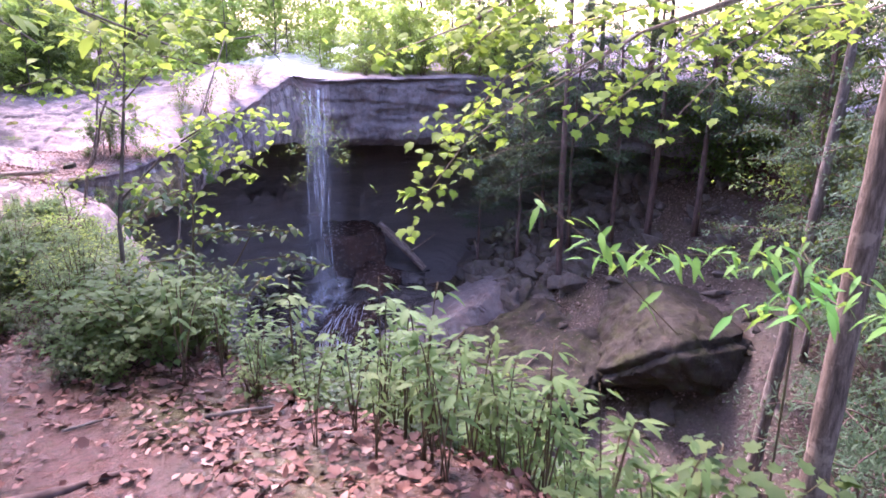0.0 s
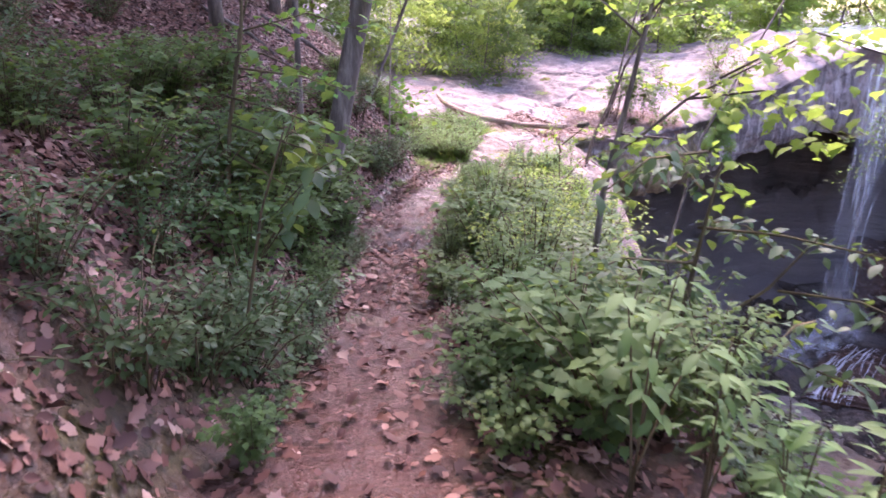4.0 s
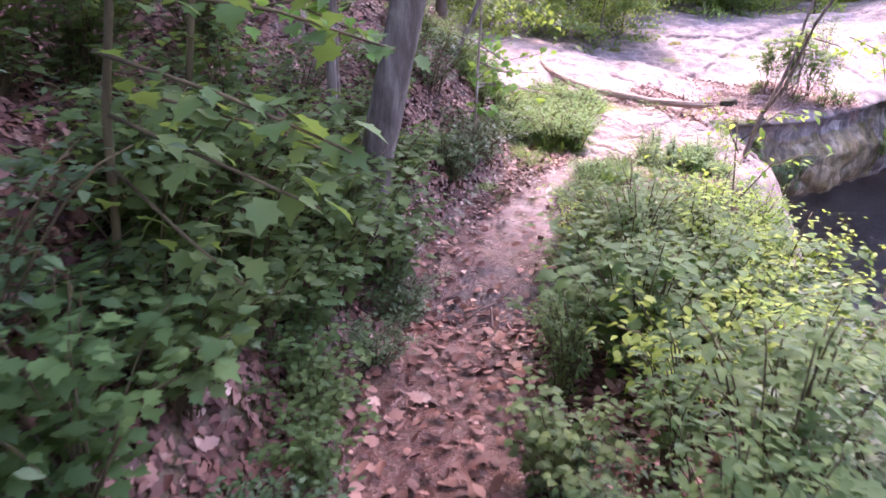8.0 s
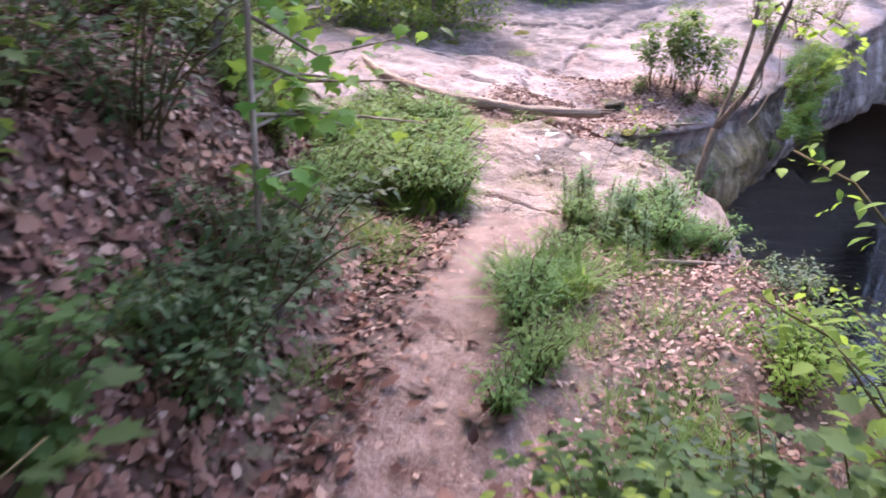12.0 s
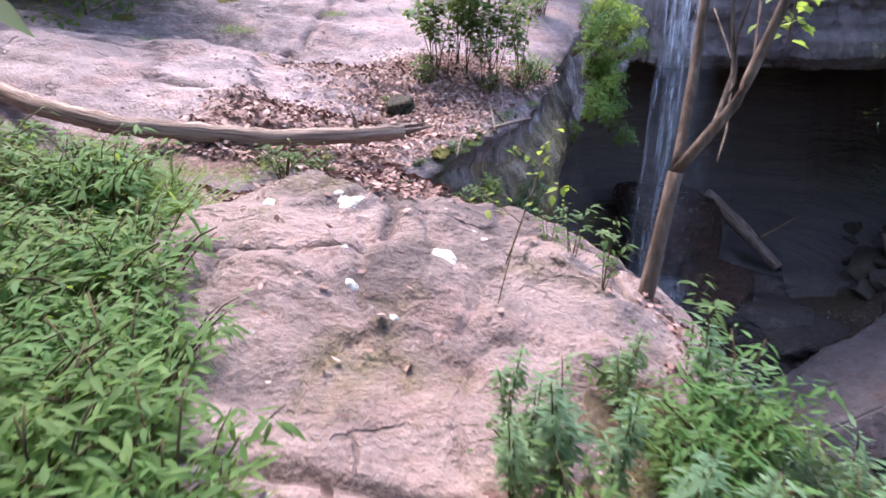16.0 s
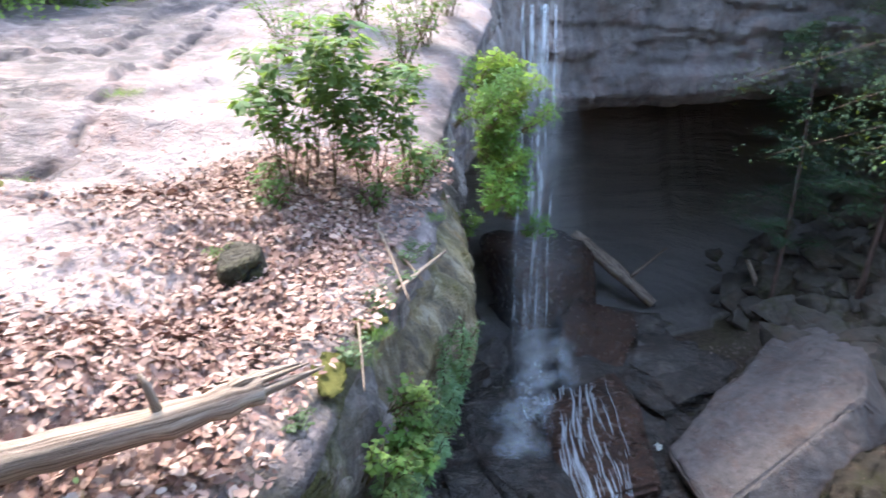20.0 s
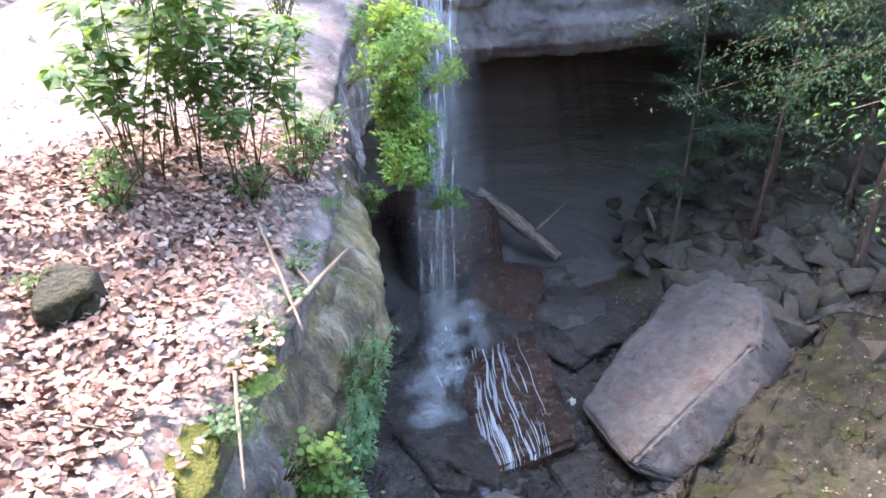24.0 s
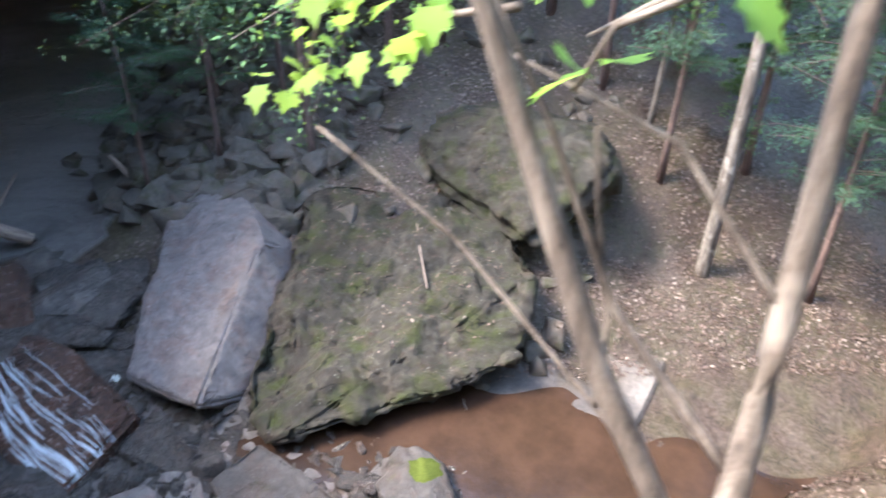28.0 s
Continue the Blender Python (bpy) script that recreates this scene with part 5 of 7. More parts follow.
for pts, rad in (([(-3.3, 2.58), (-2.95, 2.68), (-2.6, 2.77), (-2.3, 2.84)], [0.03, 0.032, 0.03, 0.012]), ([(-2.3, 2.86), (-2.05, 2.9), (-1.8, 3.02), (-1.6, 3.08)], [0.012, 0.026, 0.024, 0.010])):
    stick("tree_root", [(x, y, float(ground_z(np.array([x]), np.array([y]))[0]) + 0.008) for x, y in pts], rad, BARK_RED, "gnarled tree root crossing the path", "root", 8, 0.3)
stick("dead_branch", [(-9.5, 8.9, -0.72), (-9.14, 9.38, -0.95), (-9.02, 10.17, -1.0)], [0.025, 0.022, 0.012], DRIFT, "pale dead branch lying on the hillside", "branch", 6, 0.1)
for a, b, c in (((-10.2, 9.6), (-9.3, 10.1), 0.03), ((-9.9, 10.4), (-8.9, 9.9), 0.022), ((-10.6, 8.8), (-9.4, 9.5), 0.035), ((-9.3, 8.6), (-8.6, 9.3), 0.02), ((-10.3, 7.6), (-9.1, 8.2), 0.03)):
    za, zb = [float(ground_z(np.array([q[0]]), np.array([q[1]]))[0]) for q in (a, b)]
    stick("dead_branch", [(*a, za + c), ((a[0] + b[0]) / 2, (a[1] + b[1]) / 2 + 0.06, (za + zb) / 2 + 2 * c), (*b, zb + c)], [c, c * 0.9, c * 0.4], BARK, "dark dead branch lying on the leafy hillside", "branch", 7, 0.15)
for i in range(9):
    a = (-5.9 + rr.uniform(-0.25, 0.3), 7.2 + rr.uniform(-0.3, 0.35))
    w = rr.uniform(0, 6.28)
    b = (a[0] + 0.28 * math.cos(w), a[1] + 0.28 * math.sin(w))
    za, zb = [float(ground_z(np.array([q[0]]), np.array([q[1]]))[0]) for q in (a, b)]
    stick("twig", [(*a, za + 0.01), ((a[0] + b[0]) / 2, (a[1] + b[1]) / 2, (za + zb) / 2 + 0.025), (*b, zb + 0.01)], [0.008, 0.007, 0.004], BARK_RED, "dark twig lying in the muddy dip of the path", "branch", 6, 0.15)
stick("dead_branch", [(-9.9, 8.0, -0.1), (-8.6, 8.3, -0.75), (-7.6, 8.7, -1.25)], [0.06, 0.06, 0.04], BARK, "dark fallen branch on the leafy bank", "branch", 7, 0.1)


# ---- plants ----


def shrub_data(seed, height, spread, stems, leaves, size, shape, bare=0.18):
    """Stems fanning from one foot with leaves along them; returns stems and leaves as mesh data."""
    rs = random.Random(seed)
    sv, sf, lv, lf = [], [], [], []
    for s in range(stems):
        a = rs.uniform(0, 2 * math.pi)
        out = spread * rs.uniform(0.2, 1.0)
        h = height * rs.uniform(0.6, 1.0)
        base = Vector((0.12 * spread * rs.uniform(-1, 1), 0.12 * spread * rs.uniform(-1, 1), -0.05))
        tip = Vector((math.cos(a) * out, math.sin(a) * out, h))
        pts = []
        for i in range(6):
            f = i / 5
            p = base.lerp(tip, f)
            p.z = base.z + (h - base.z) * (1 - (1 - f) ** 1.6)
            pts.append(p)
        tube_data(pts, [0.005 * (1 - 0.75 * i / 5) + 0.001 for i in range(6)], 4, sv, sf)
        for k in range(leaves):
            f = rs.uniform(bare, 1.0)
            i = min(int(f * 5), 4)
            p = pts[i].lerp(pts[i + 1], f * 5 - i)
            b = rs.uniform(0, 2 * math.pi)
            way = Vector((math.cos(b), math.sin(b), rs.uniform(-0.35, 0.4)))
            off = rs.uniform(0.0, 0.22) * spread
            p = p + Vector((math.cos(b), math.sin(b), 0.1)) * off
            leaf_data(lv, lf, p, way, (rs.uniform(-.3, .3), rs.uniform(-.3, .3), 1), size * rs.uniform(0.55, 1.15), shape, 0.2, rs.uniform(0.05, 0.45))
    return (sv, sf), (lv, lf)


def plant(name, data, leaf_mat, label, category, group="", stem=None):
    e = thing(name, label, category, group)
    tagged(mesh_from("stem", *data[0], stem or STEM, e), kind="stuff")
    tagged(mesh_from("foliage", *data[1], leaf_mat, e), kind="stuff")
    return e


def top_z(x, y):
    """The walkable surface: shelf or ground, whichever is higher."""
    g = float(ground_z(np.array([x]), np.array([y]))[0])
    d, _ = along(RIM, np.array([x]), np.array([y]))
    return max(g, float(slab_z(x, y))) if d[0] > 0.05 and y > 13.9 else g


GP = "shrubs along the path"
SHRUB_A = plant("shrub", shrub_data(1, 0.8, 0.55, 20, 26, 0.08, "maple"), LEAF, "dense green shrub with lobed leaves beside the path", "shrub", GP)
SHRUB_B = plant("shrub", shrub_data(2, 0.6, 0.55, 22, 34, 0.062, "oval"), LEAF_DARK, "low dark green shrub beside the path", "shrub", GP)
SHRUB_C = plant("shrub", shrub_data(3, 1.0, 0.45, 16, 38, 0.058, "oval"), LEAF, "leggy green shrub with oval leaves", "shrub", GP)
SHRUB_D = plant("shrub", shrub_data(6, 0.8, 0.6, 18, 30, 0.065, "oval"), LEAF_YELLOW, "light green shrub with small leaves", "shrub", GP)
SHRUB_BUSH = plant("shrub", shrub_data(12, 1.0, 0.75, 16, 30, 0.085, "oval"), LEAF, "bushy green shrub growing from the rock shelf", "shrub", "shrubs on the shelf")
AIRY = plant("shrub", shrub_data(13, 1.15, 0.42, 4, 60, 0.115, "oval", 0.4), LEAF_PALE, "airy shrub with bare stems and long leaves on the shelf", "shrub", "shrubs on the shelf")
WEED = plant("weed", shrub_data(4, 0.8, 0.22, 5, 26, 0.10, "lance"), LEAF_GRASS, "tall weed with narrow leaves", "weed", "tall weeds")
WEED_B = plant("weed", shrub_data(8, 0.95, 0.20, 4, 17, 0.095, "leaf", 0.3), LEAF_PALE, "thin stemmed weed with pale oval leaves", "weed", "tall weeds")
GOLDEN = plant("goldenrod", shrub_data(10, 0.62, 0.10, 4, 52, 0.07, "lance"), LEAF_COOL, "slender goldenrod with many narrow leaves", "weed", "goldenrods")
ROUND = plant("ground_plant", shrub_data(19, 0.30, 0.25, 7, 9, 0.07, "round"), LEAF_GRASS, "low plant with round light green leaves on the cliff", "weed", "ground plants")
MAPLET = plant("seedling", shrub_data(20, 0.34, 0.16, 4, 8, 0.10, "maple", 0.7), LEAF_MAPLE, "bright green maple seedling at the brink", "seedling", "maple seedlings")
STILT = plant("stilt_grass", shrub_data(14, 0.42, 0.34, 30, 22, 0.075, "lance", 0.1), LEAF_STILT, "dense bright green stilt grass clump", "grass", "stilt grass")
HANGING = plant("shrub", shrub_data(15, 0.7, 0.36, 7, 50, 0.075, "oval", 0.1), LEAF_STILT, "leafy light green bush hanging on the cliff", "shrub", "bushes on the cliff")
FERN = plant("ground_plant", shrub_data(5, 0.30, 0.36, 10, 11, 0.075, "oval"), LEAF, "low leafy ground plant", "weed", "ground plants")
FERN_B = plant("ground_plant", shrub_data(9, 0.28, 0.34, 9, 11, 0.07, "maple"), LEAF_DARK, "low ground plant with lobed leaves", "weed", "ground plants")


def grass(seed, blades, height, spread, label):
    rs = random.Random(seed)
    lv, lf = [], []
    for k in range(blades):
        a, r = rs.uniform(0, 2 * math.pi), spread * math.sqrt(rs.random())
        b = rs.uniform(0, 2 * math.pi)
        way = Vector((math.cos(b) * 0.6, math.sin(b) * 0.6, rs.uniform(0.5, 1.4)))
        leaf_data(lv, lf, (math.cos(a) * r, math.sin(a) * r, -0.03), way, (0, 0, 1), height * rs.uniform(0.5, 1.1), "grass", 0.2, rs.uniform(0.2, 0.7))
    e = thing("grass_tuft", label, "grass", "grass tufts")
    for k in range(3):
        cut = len(lf) * k // 3, len(lf) * (k + 1) // 3
        used = sorted({q for f in lf[cut[0]:cut[1]] for q in f})
        where = {q: i for i, q in enumerate(used)}
        tagged(mesh_from("grass", [lv[q] for q in used], [[where[q] for q in f] for f in lf[cut[0]:cut[1]]], LEAF_GRASS, e), kind="stuff")
    return e


TUFT = grass(7, 520, 0.40, 0.30, "bright green tuft of long grass")
TUFT_LOW = grass(17, 300, 0.15, 0.26, "short green grass tuft on bare ground")


def put(proto, x, y, scale=1.0, turn=None, z=None, dz=0.0, tip=(0, 0)):
    z = top_z(x, y) if z is None else z
    turn = rr.uniform(0, 360) if turn is None else turn
    m = pose(x, y, z + dz, *tip, 0) @ pose(0, 0, 0, 0, 0, turn) @ Matrix.Scale(scale, 4)
    if proto.name not in placed:
        placed.add(proto.name)
        proto.matrix_basis = m
        return proto
    made = copy_thing(proto, m)
    made.matrix_basis = m
    return made


P2 = PATH[:, :2]


def beside(run, off):
    """A place off metres to the left of the path at that run."""
    i = min(int(run), len(P2) - 2)
    a, b = P2[i], P2[i + 1]
    p = a + (b - a) * (run - i)
    d = (b - a) / np.hypot(*(b - a))
    return p[0] - d[1] * off, p[1] + d[0] * off


# right of the path: low weeds by the start, bushes further on
for run in np.arange(1.4, 4.6, 0.12):
    for off in (-1.0, -1.6, -2.3, -3.0):
        x, y = beside(run + rr.uniform(-0.1, 0.1), off - (1.1 if run < 3 else 0.5 if run < 4 else 0.1) + rr.uniform(-0.2, 0.2))
        if rr.random() < 0.8:
            put(rr.choice((FERN, FERN_B, WEED_B, WEED_B)), x, y, rr.uniform(0.7, 1.2))
for run in np.arange(4.75, 8.4, 0.2):
    for off in (-0.6, -1.05, -1.55, -2.1):
        x, y = beside(run + rr.uniform(-0.1, 0.1), off + rr.uniform(-0.15, 0.15))
        big = 0.62 if off > -0.9 else 1.0
        put(rr.choice((SHRUB_A, SHRUB_B, SHRUB_A, SHRUB_C, SHRUB_D) if run > 5.8 else (SHRUB_A, SHRUB_B, SHRUB_C)), x, y, rr.uniform(0.75, 1.1) * big, dz=-0.05)
# left of the path
for run in np.arange(3.2, 4.8, 0.16):
    for off in (1.1, 1.7, 2.4, 3.2):
        x, y = beside(run + rr.uniform(-0.1, 0.1), off + rr.uniform(-0.25, 0.25))
        if rr.random() < (0.07 if off < 2.6 and run < 4.5 else 0.5):
            put(rr.choice((SHRUB_B, FERN_B, SHRUB_B, SHRUB_A)), x, y, rr.uniform(0.55, 1.0))
for run in np.arange(4.75, 7.6, 0.17):
    for off, chance in ((0.5, 0.8), (0.85, 0.8), (1.3, 0.65), (1.9, 0.45), (2.6, 0.36), (3.4, 0.36)):
        x, y = beside(run + rr.uniform(-0.1, 0.1), off + rr.uniform(-0.15, 0.15))
        if rr.random() < chance:
            put(rr.choice((SHRUB_A, SHRUB_B, SHRUB_A, SHRUB_B, FERN_B)), x, y, rr.uniform(0.6, 1.05) * (0.6 if off < 0.7 else 1))
for run in np.arange(2.4, 9.5, 0.34):
    x, y = beside(run, rr.uniform(1.0, 6.0))
    put(rr.choice((FERN, FERN_B, SHRUB_B)), x, y, rr.uniform(0.6, 1.1))
for x, y, s in ((-7.75, 8.65, 1.0), (-7.95, 9.1, 0.9), (-7.5, 8.3, 0.8), (-8.3, 8.7, 1.0)):
    put(SHRUB_B, x, y, s)
for x, y, s in ((-7.3, 10.15, 0.8), (-7.15, 9.8, 0.75), (-7.35, 10.55, 0.65), (-6.92, 9.3, 0.6), (-6.78, 9.05, 0.5), (-7.0, 9.65, 0.66), (-6.8, 9.5, 0.45), (-7.15, 10.0, 0.5)):
    put(TUFT if s > 0.75 else STILT, x + rr.uniform(-0.1, 0.1), y, s)
for i in range(34):
    x, y = beside(rr.uniform(9.7, 11.3), rr.uniform(1.1, 2.2))
    put(STILT, x, y, rr.uniform(0.6, 0.95))
for i in range(150):
    x, y = rr.uniform(-11.2, -8.5), rr.uniform(10.9, 13.4)
    if -1.5 < x + 8.85 + 0.72 * (y - 11.9) < 0 and y > 11.2:
        put(STILT if i % 6 else TUFT, x, y, rr.uniform(0.8, 1.25))
for i in range(46):
    x, y = beside(rr.uniform(8.0, 12.4), rr.choice((-1, 1)) * rr.uniform(0.42, 1.1))
    if abs(x + 8.45) > 1.3 or abs(y - 12.45) > 1.6:
        put(TUFT_LOW, x, y, rr.uniform(0.6, 1.2))
for run in np.arange(8.4, 11.6, 0.16):
    for off in (-1.35, -1.8, -2.3):
        x, y = beside(run, off + rr.uniform(-0.15, 0.15))
        if along(BRINK, np.array([x]), np.array([y]))[0][0] < 0.35:
            put(rr.choice((SHRUB_D, STILT, SHRUB_D) if run < 9.4 else (GOLDEN, STILT, WEED_B, SHRUB_B)), x, y, rr.uniform(0.4, 0.65), dz=-0.08)
for run in np.arange(6.0, 7.4, 0.2):
    x, y = beside(run, rr.uniform(0.55, 1.1))
    put(SHRUB_A, x, y, rr.uniform(0.75, 1.1))
for run in np.arange(7.2, 8.8, 0.22):
    x, y = beside(run, rr.uniform(0.75, 1.7))
    put(rr.choice((SHRUB_A, SHRUB_B, SHRUB_B)), x, y, rr.uniform(0.6, 0.95))
# on the shelf
for i, (x, y, s) in enumerate(((-9.05, 17.45, 1.0), (-8.75, 17.7, 1.1), (-8.45, 17.85, 0.95), (-8.6, 18.2, 1.2), (-8.25, 18.2, 0.9), (-9.2, 17.8, 0.9), (-8.9, 18.0, 1.15), (-8.95, 17.6, 0.7), (-8.6, 17.6, 0.75))):
    put(AIRY, x, y, s)
for x, y, s in ((-9.15, 17.2, 0.5), (-8.0, 18.7, 0.6), (-8.5, 17.5, 0.5), (-8.2, 18.0, 0.6), (-7.95, 18.3, 0.7), (-8.1, 18.5, 0.8), (-9.35, 16.55, 0.25), (-9.25, 17.5, 0.5)):
    put(FERN, x, y, s * 1.6)
for i in range(36):
    z = -1.35 - 1.75 * rr.random()
    x, y = -7.36 + rr.uniform(-0.3, 0.38), 19.7 + rr.uniform(-0.5, 0.8)
    put(HANGING, x, y, rr.uniform(0.55, 0.85), z=z, tip=(rr.uniform(-30, 30), rr.uniform(10, 60)))
for x, y, s in ((-11.8, 18.6, 0.8), (-12.4, 17.2, 0.7), (-10.9, 19.6, 0.6), (-13.2, 19.4, 1.0), (-11.2, 17.9, 0.5), (-9.75, 14.15, 0.5), (-9.6, 14.35, 0.5), (-10.1, 14.0, 0.6), (-10.9, 14.0, 0.6)):
    put(TUFT_LOW, x, y, s * 1.3)
for x, y, s in ((-9.45, 14.2, 0.8), (-9.2, 14.3, 0.6), (-11.1, 13.9, 0.9), (-10.8, 13.8, 0.8), (-11.5, 14.0, 0.9), (-8.15, 14.15, 0.5), (-7.8, 13.95, 0.55)):
    put(FERN, x, y, s)
# on the cliff face under the shelf
for i in range(46):
    y = rr.uniform(14.85, 17.2)
    x = float(np.interp(y, [14.88, 15.6, 16.0, 16.5, 17.3], [-8.62, -8.52, -8.46, -8.24, -7.94])) + rr.uniform(-0.03, 0.16)
    put(GOLDEN, x, y, rr.uniform(0.5, 0.85), z=-3.15 + 0.2 * (15.5 - y) * (y < 15.5) + rr.uniform(-0.25, 0.2), tip=(rr.uniform(-14, 14), rr.uniform(0, 22)))
for i in range(22):
    y = rr.uniform(14.9, 15.9)
    x = float(np.interp(y, [14.4, 14.85, 15.5, 16.5], [-9.3, -8.7, -8.5, -8.25])) + rr.uniform(0.03, 0.16)
    put(rr.choice((FERN, ROUND, ROUND)), x, y, rr.uniform(0.35, 0.6), z=-2.35 - 0.5 * rr.random(), tip=(rr.uniform(-15, 15), rr.uniform(10, 40)))
for x, y, z, s in ((-8.2, 14.56, -2.5, 0.65), (-8.08, 14.5, -2.52, 0.6), (-8.3, 14.5, -2.5, 0.5)):
    put(MAPLET, x, y, s, z=z)
for x, y in ((-8.05, 15.9), (-7.85, 15.7), (-8.3, 15.75), (-7.95, 15.5), (-8.15, 15.4)):
    put(GOLDEN, x, y, 1.0, z=-4.45 + rr.uniform(-0.15, 0.15))
# weeds standing up beside the start
for x, y, s in ((-0.05, 2.9, 0.8), (0.15, 3.1, 1.0), (0.45, 3.0, 0.9), (0.75, 3.2, 1.05), (-0.35, 3.0, 0.7), (1.0, 3.3, 1.1), (0.3, 3.5, 1.2), (0.6, 3.6, 1.3), (-0.7, 3.2, 0.7)):
    put(WEED_B, x, y, s)
for x, y, s in ((-7.75, 13.55, 0.4), (-7.62, 13.3, 0.5), (-7.5, 13.0, 0.5)):
    put(WEED_B, x, y, s)
for i in range(40):
    x, y = rr.uniform(-8.0, -6.6), rr.uniform(11.3, 12.7)
    if x > -7.95 + 0.35 * (y - 11.3) and along(BRINK, np.array([x]), np.array([y]))[0][0] > -0.8:
        put(rr.choice((STILT, GOLDEN, STILT, FERN)), x, y, rr.uniform(0.5, 0.85))
for i in range(44):
    x, y = rr.uniform(-8.3, -6.9), rr.uniform(10.9, 12.1)
    if along(PATH, np.array([x]), np.array([y]))[0][0] < -0.4:
        put(rr.choice((STILT, GOLDEN, GOLDEN, FERN)), x, y, rr.uniform(0.4, 0.75))
for i in range(16):
    x, y = rr.uniform(-7.0, -6.2), rr.uniform(11.9, 12.9)
    put(GOLDEN, x, y, rr.uniform(0.9, 1.3), z=-2.75 - 0.35 * (x + 7.2) + rr.uniform(-0.2, 0.2))
for i in range(40):
    x, y = rr.uniform(-0.9, 2.8), rr.uniform(1.9, 4.4)
    if 2.8 < 0.75 * x + y < 5:
        put(WEED_B, x, y, rr.uniform(0.7, 1.15))
for i in range(330):
    x, y = rr.uniform(-1.2, 7.5), rr.uniform(0.6, 10.5)
    z = float(ground_z(np.array([x]), np.array([y]))[0])
    if -9.5 < z < -1.1 and 0.75 * x + y > 2.6:
        put(rr.choice((FERN, FERN_B, SHRUB_B, WEED_B, SHRUB_A)), x, y, rr.uniform(0.8, 1.3) * (1.4 if z < -4 else 1), z=z)


# ---- trees ----


def spray(lv, lf, pts, count, size, shape, loose, rs, droop=0.3):
    """Leaves round a limb."""
    n = len(pts) - 1
    for j in range(count):
        q = rs.uniform(0.12, 1.03) * n
        i = min(int(q), n - 1)
        c = pts[i].lerp(pts[i + 1], min(q - i, 1.1))
        c = c + Vector((rs.gauss(0, loose), rs.gauss(0, loose), rs.gauss(0, loose * 0.5)))
        b = rs.uniform(0, 2 * math.pi)
        leaf_data(lv, lf, c, (math.cos(b), math.sin(b), rs.uniform(-0.7, 0.1)), (rs.uniform(-.4, .4), rs.uniform(-.4, .4), 1), size * rs.uniform(0.6, 1.2), shape, 0.15, droop)


def tree_data(seed, height, radius, crown_from, crown_r, limbs, leaves, size, shape="simple", flat=0.5):
    rs = random.Random(seed)
    tv, tf, lv, lf = [], [], [], []
    pts, rad = [], []
    bx, by = rs.uniform(-0.05, 0.05), rs.uniform(-0.05, 0.05)
    for i in range(10):
        f = i / 9
        pts.append(Vector((bx * height * f * f + 0.06 * math.sin(f * 7 + seed), by * height * f * f + 0.06 * math.cos(f * 6), -0.3 + (height + 0.3) * f)))
        rad.append(radius * (1.25 if i == 0 else 1) * (1 - 0.85 * f))
    tube_data(pts, rad, 9, tv, tf)
    for k in range(limbs):
        f = crown_from + (1 - crown_from) * (k + rs.random()) / limbs
        i = min(int(f * 9), 8)
        p = pts[i].lerp(pts[i + 1], f * 9 - i)
        a = rs.uniform(0, 2 * math.pi)
        ln = crown_r * rs.uniform(0.5, 1.0) * (1.15 - 0.6 * f)
        sag = rs.uniform(0, 2)
        limb = [p + Vector((math.cos(a) * ln * q, math.sin(a) * ln * q, ln * (0.45 * q - 0.3 * q * q * sag))) for q in (0, 0.35, 0.7, 1.0)]
        tube_data(limb, [radius * 0.28 * (1 - f * 0.6), radius * 0.2 * (1 - f * 0.6), radius * 0.12, 0.005], 5, tv, tf)
        spray(lv, lf, limb, leaves, size, shape, 0.25 * ln * flat, rs)
    return (tv, tf), (lv, lf)


def tree(data, bark, leaf_mat, label, group=""):
    e = thing("tree", label, "tree", group)
    mesh_from("trunk", *data[0], bark, e)
    tagged(mesh_from("crown", *data[1], leaf_mat, e), kind="stuff")
    return e


TREE_A = tree(tree_data(21, 13, 0.13, 0.4, 4.2, 26, 110, 0.24), BARK, LEAF, "tall forest tree with a dark trunk and green crown", "forest trees")
TREE_B = tree(tree_data(22, 16, 0.18, 0.35, 5.0, 30, 110, 0.28), BARK, LEAF, "large forest tree with a grey trunk and wide crown", "forest trees")
TREE_C = tree(tree_data(23, 9, 0.08, 0.12, 3.2, 26, 130, 0.2), BARK_RED, LEAF_YELLOW, "young forest tree with bright green leaves", "forest trees")
TREE_D = tree(tree_data(25, 5, 0.05, 0.02, 2.4, 26, 130, 0.17), BARK, LEAF, "bushy young tree with leaves down to the ground", "forest trees")
TREE_F = tree(tree_data(27, 5, 0.05, 0.02, 2.4, 26, 130, 0.17), BARK, LEAF_FAR, "bushy young tree beyond the shelf, sunlight put into its leaf colour", "forest trees")
HEMLOCK = tree(tree_data(24, 15, 0.13, 0.26, 3.6, 50, 300, 0.17, "lance", 0.45), BARK_RED, LEAF_HEMLOCK, "hemlock with drooping dark green sprays", "hemlocks")
for x, y, sc in ((11.5, 25.5, 1.2), (12.6, 24.8, 1.2), (10.4, 25.9, 1.1), (13.4, 26.0, 1.4)):
    put(TREE_D, x, y, sc)
for x, y, sc in ((15, 10.5, 1.0), (17, 13.5, 1.2), (18, 9, 1.2), (14, 7, 1.0), (20, 12, 1.3), (16, 5, 1.1), (12.5, 15.5, 0.6), (19, 16, 1.2)):
    put(HEMLOCK if sc > 1 else TREE_D, x, y, sc)
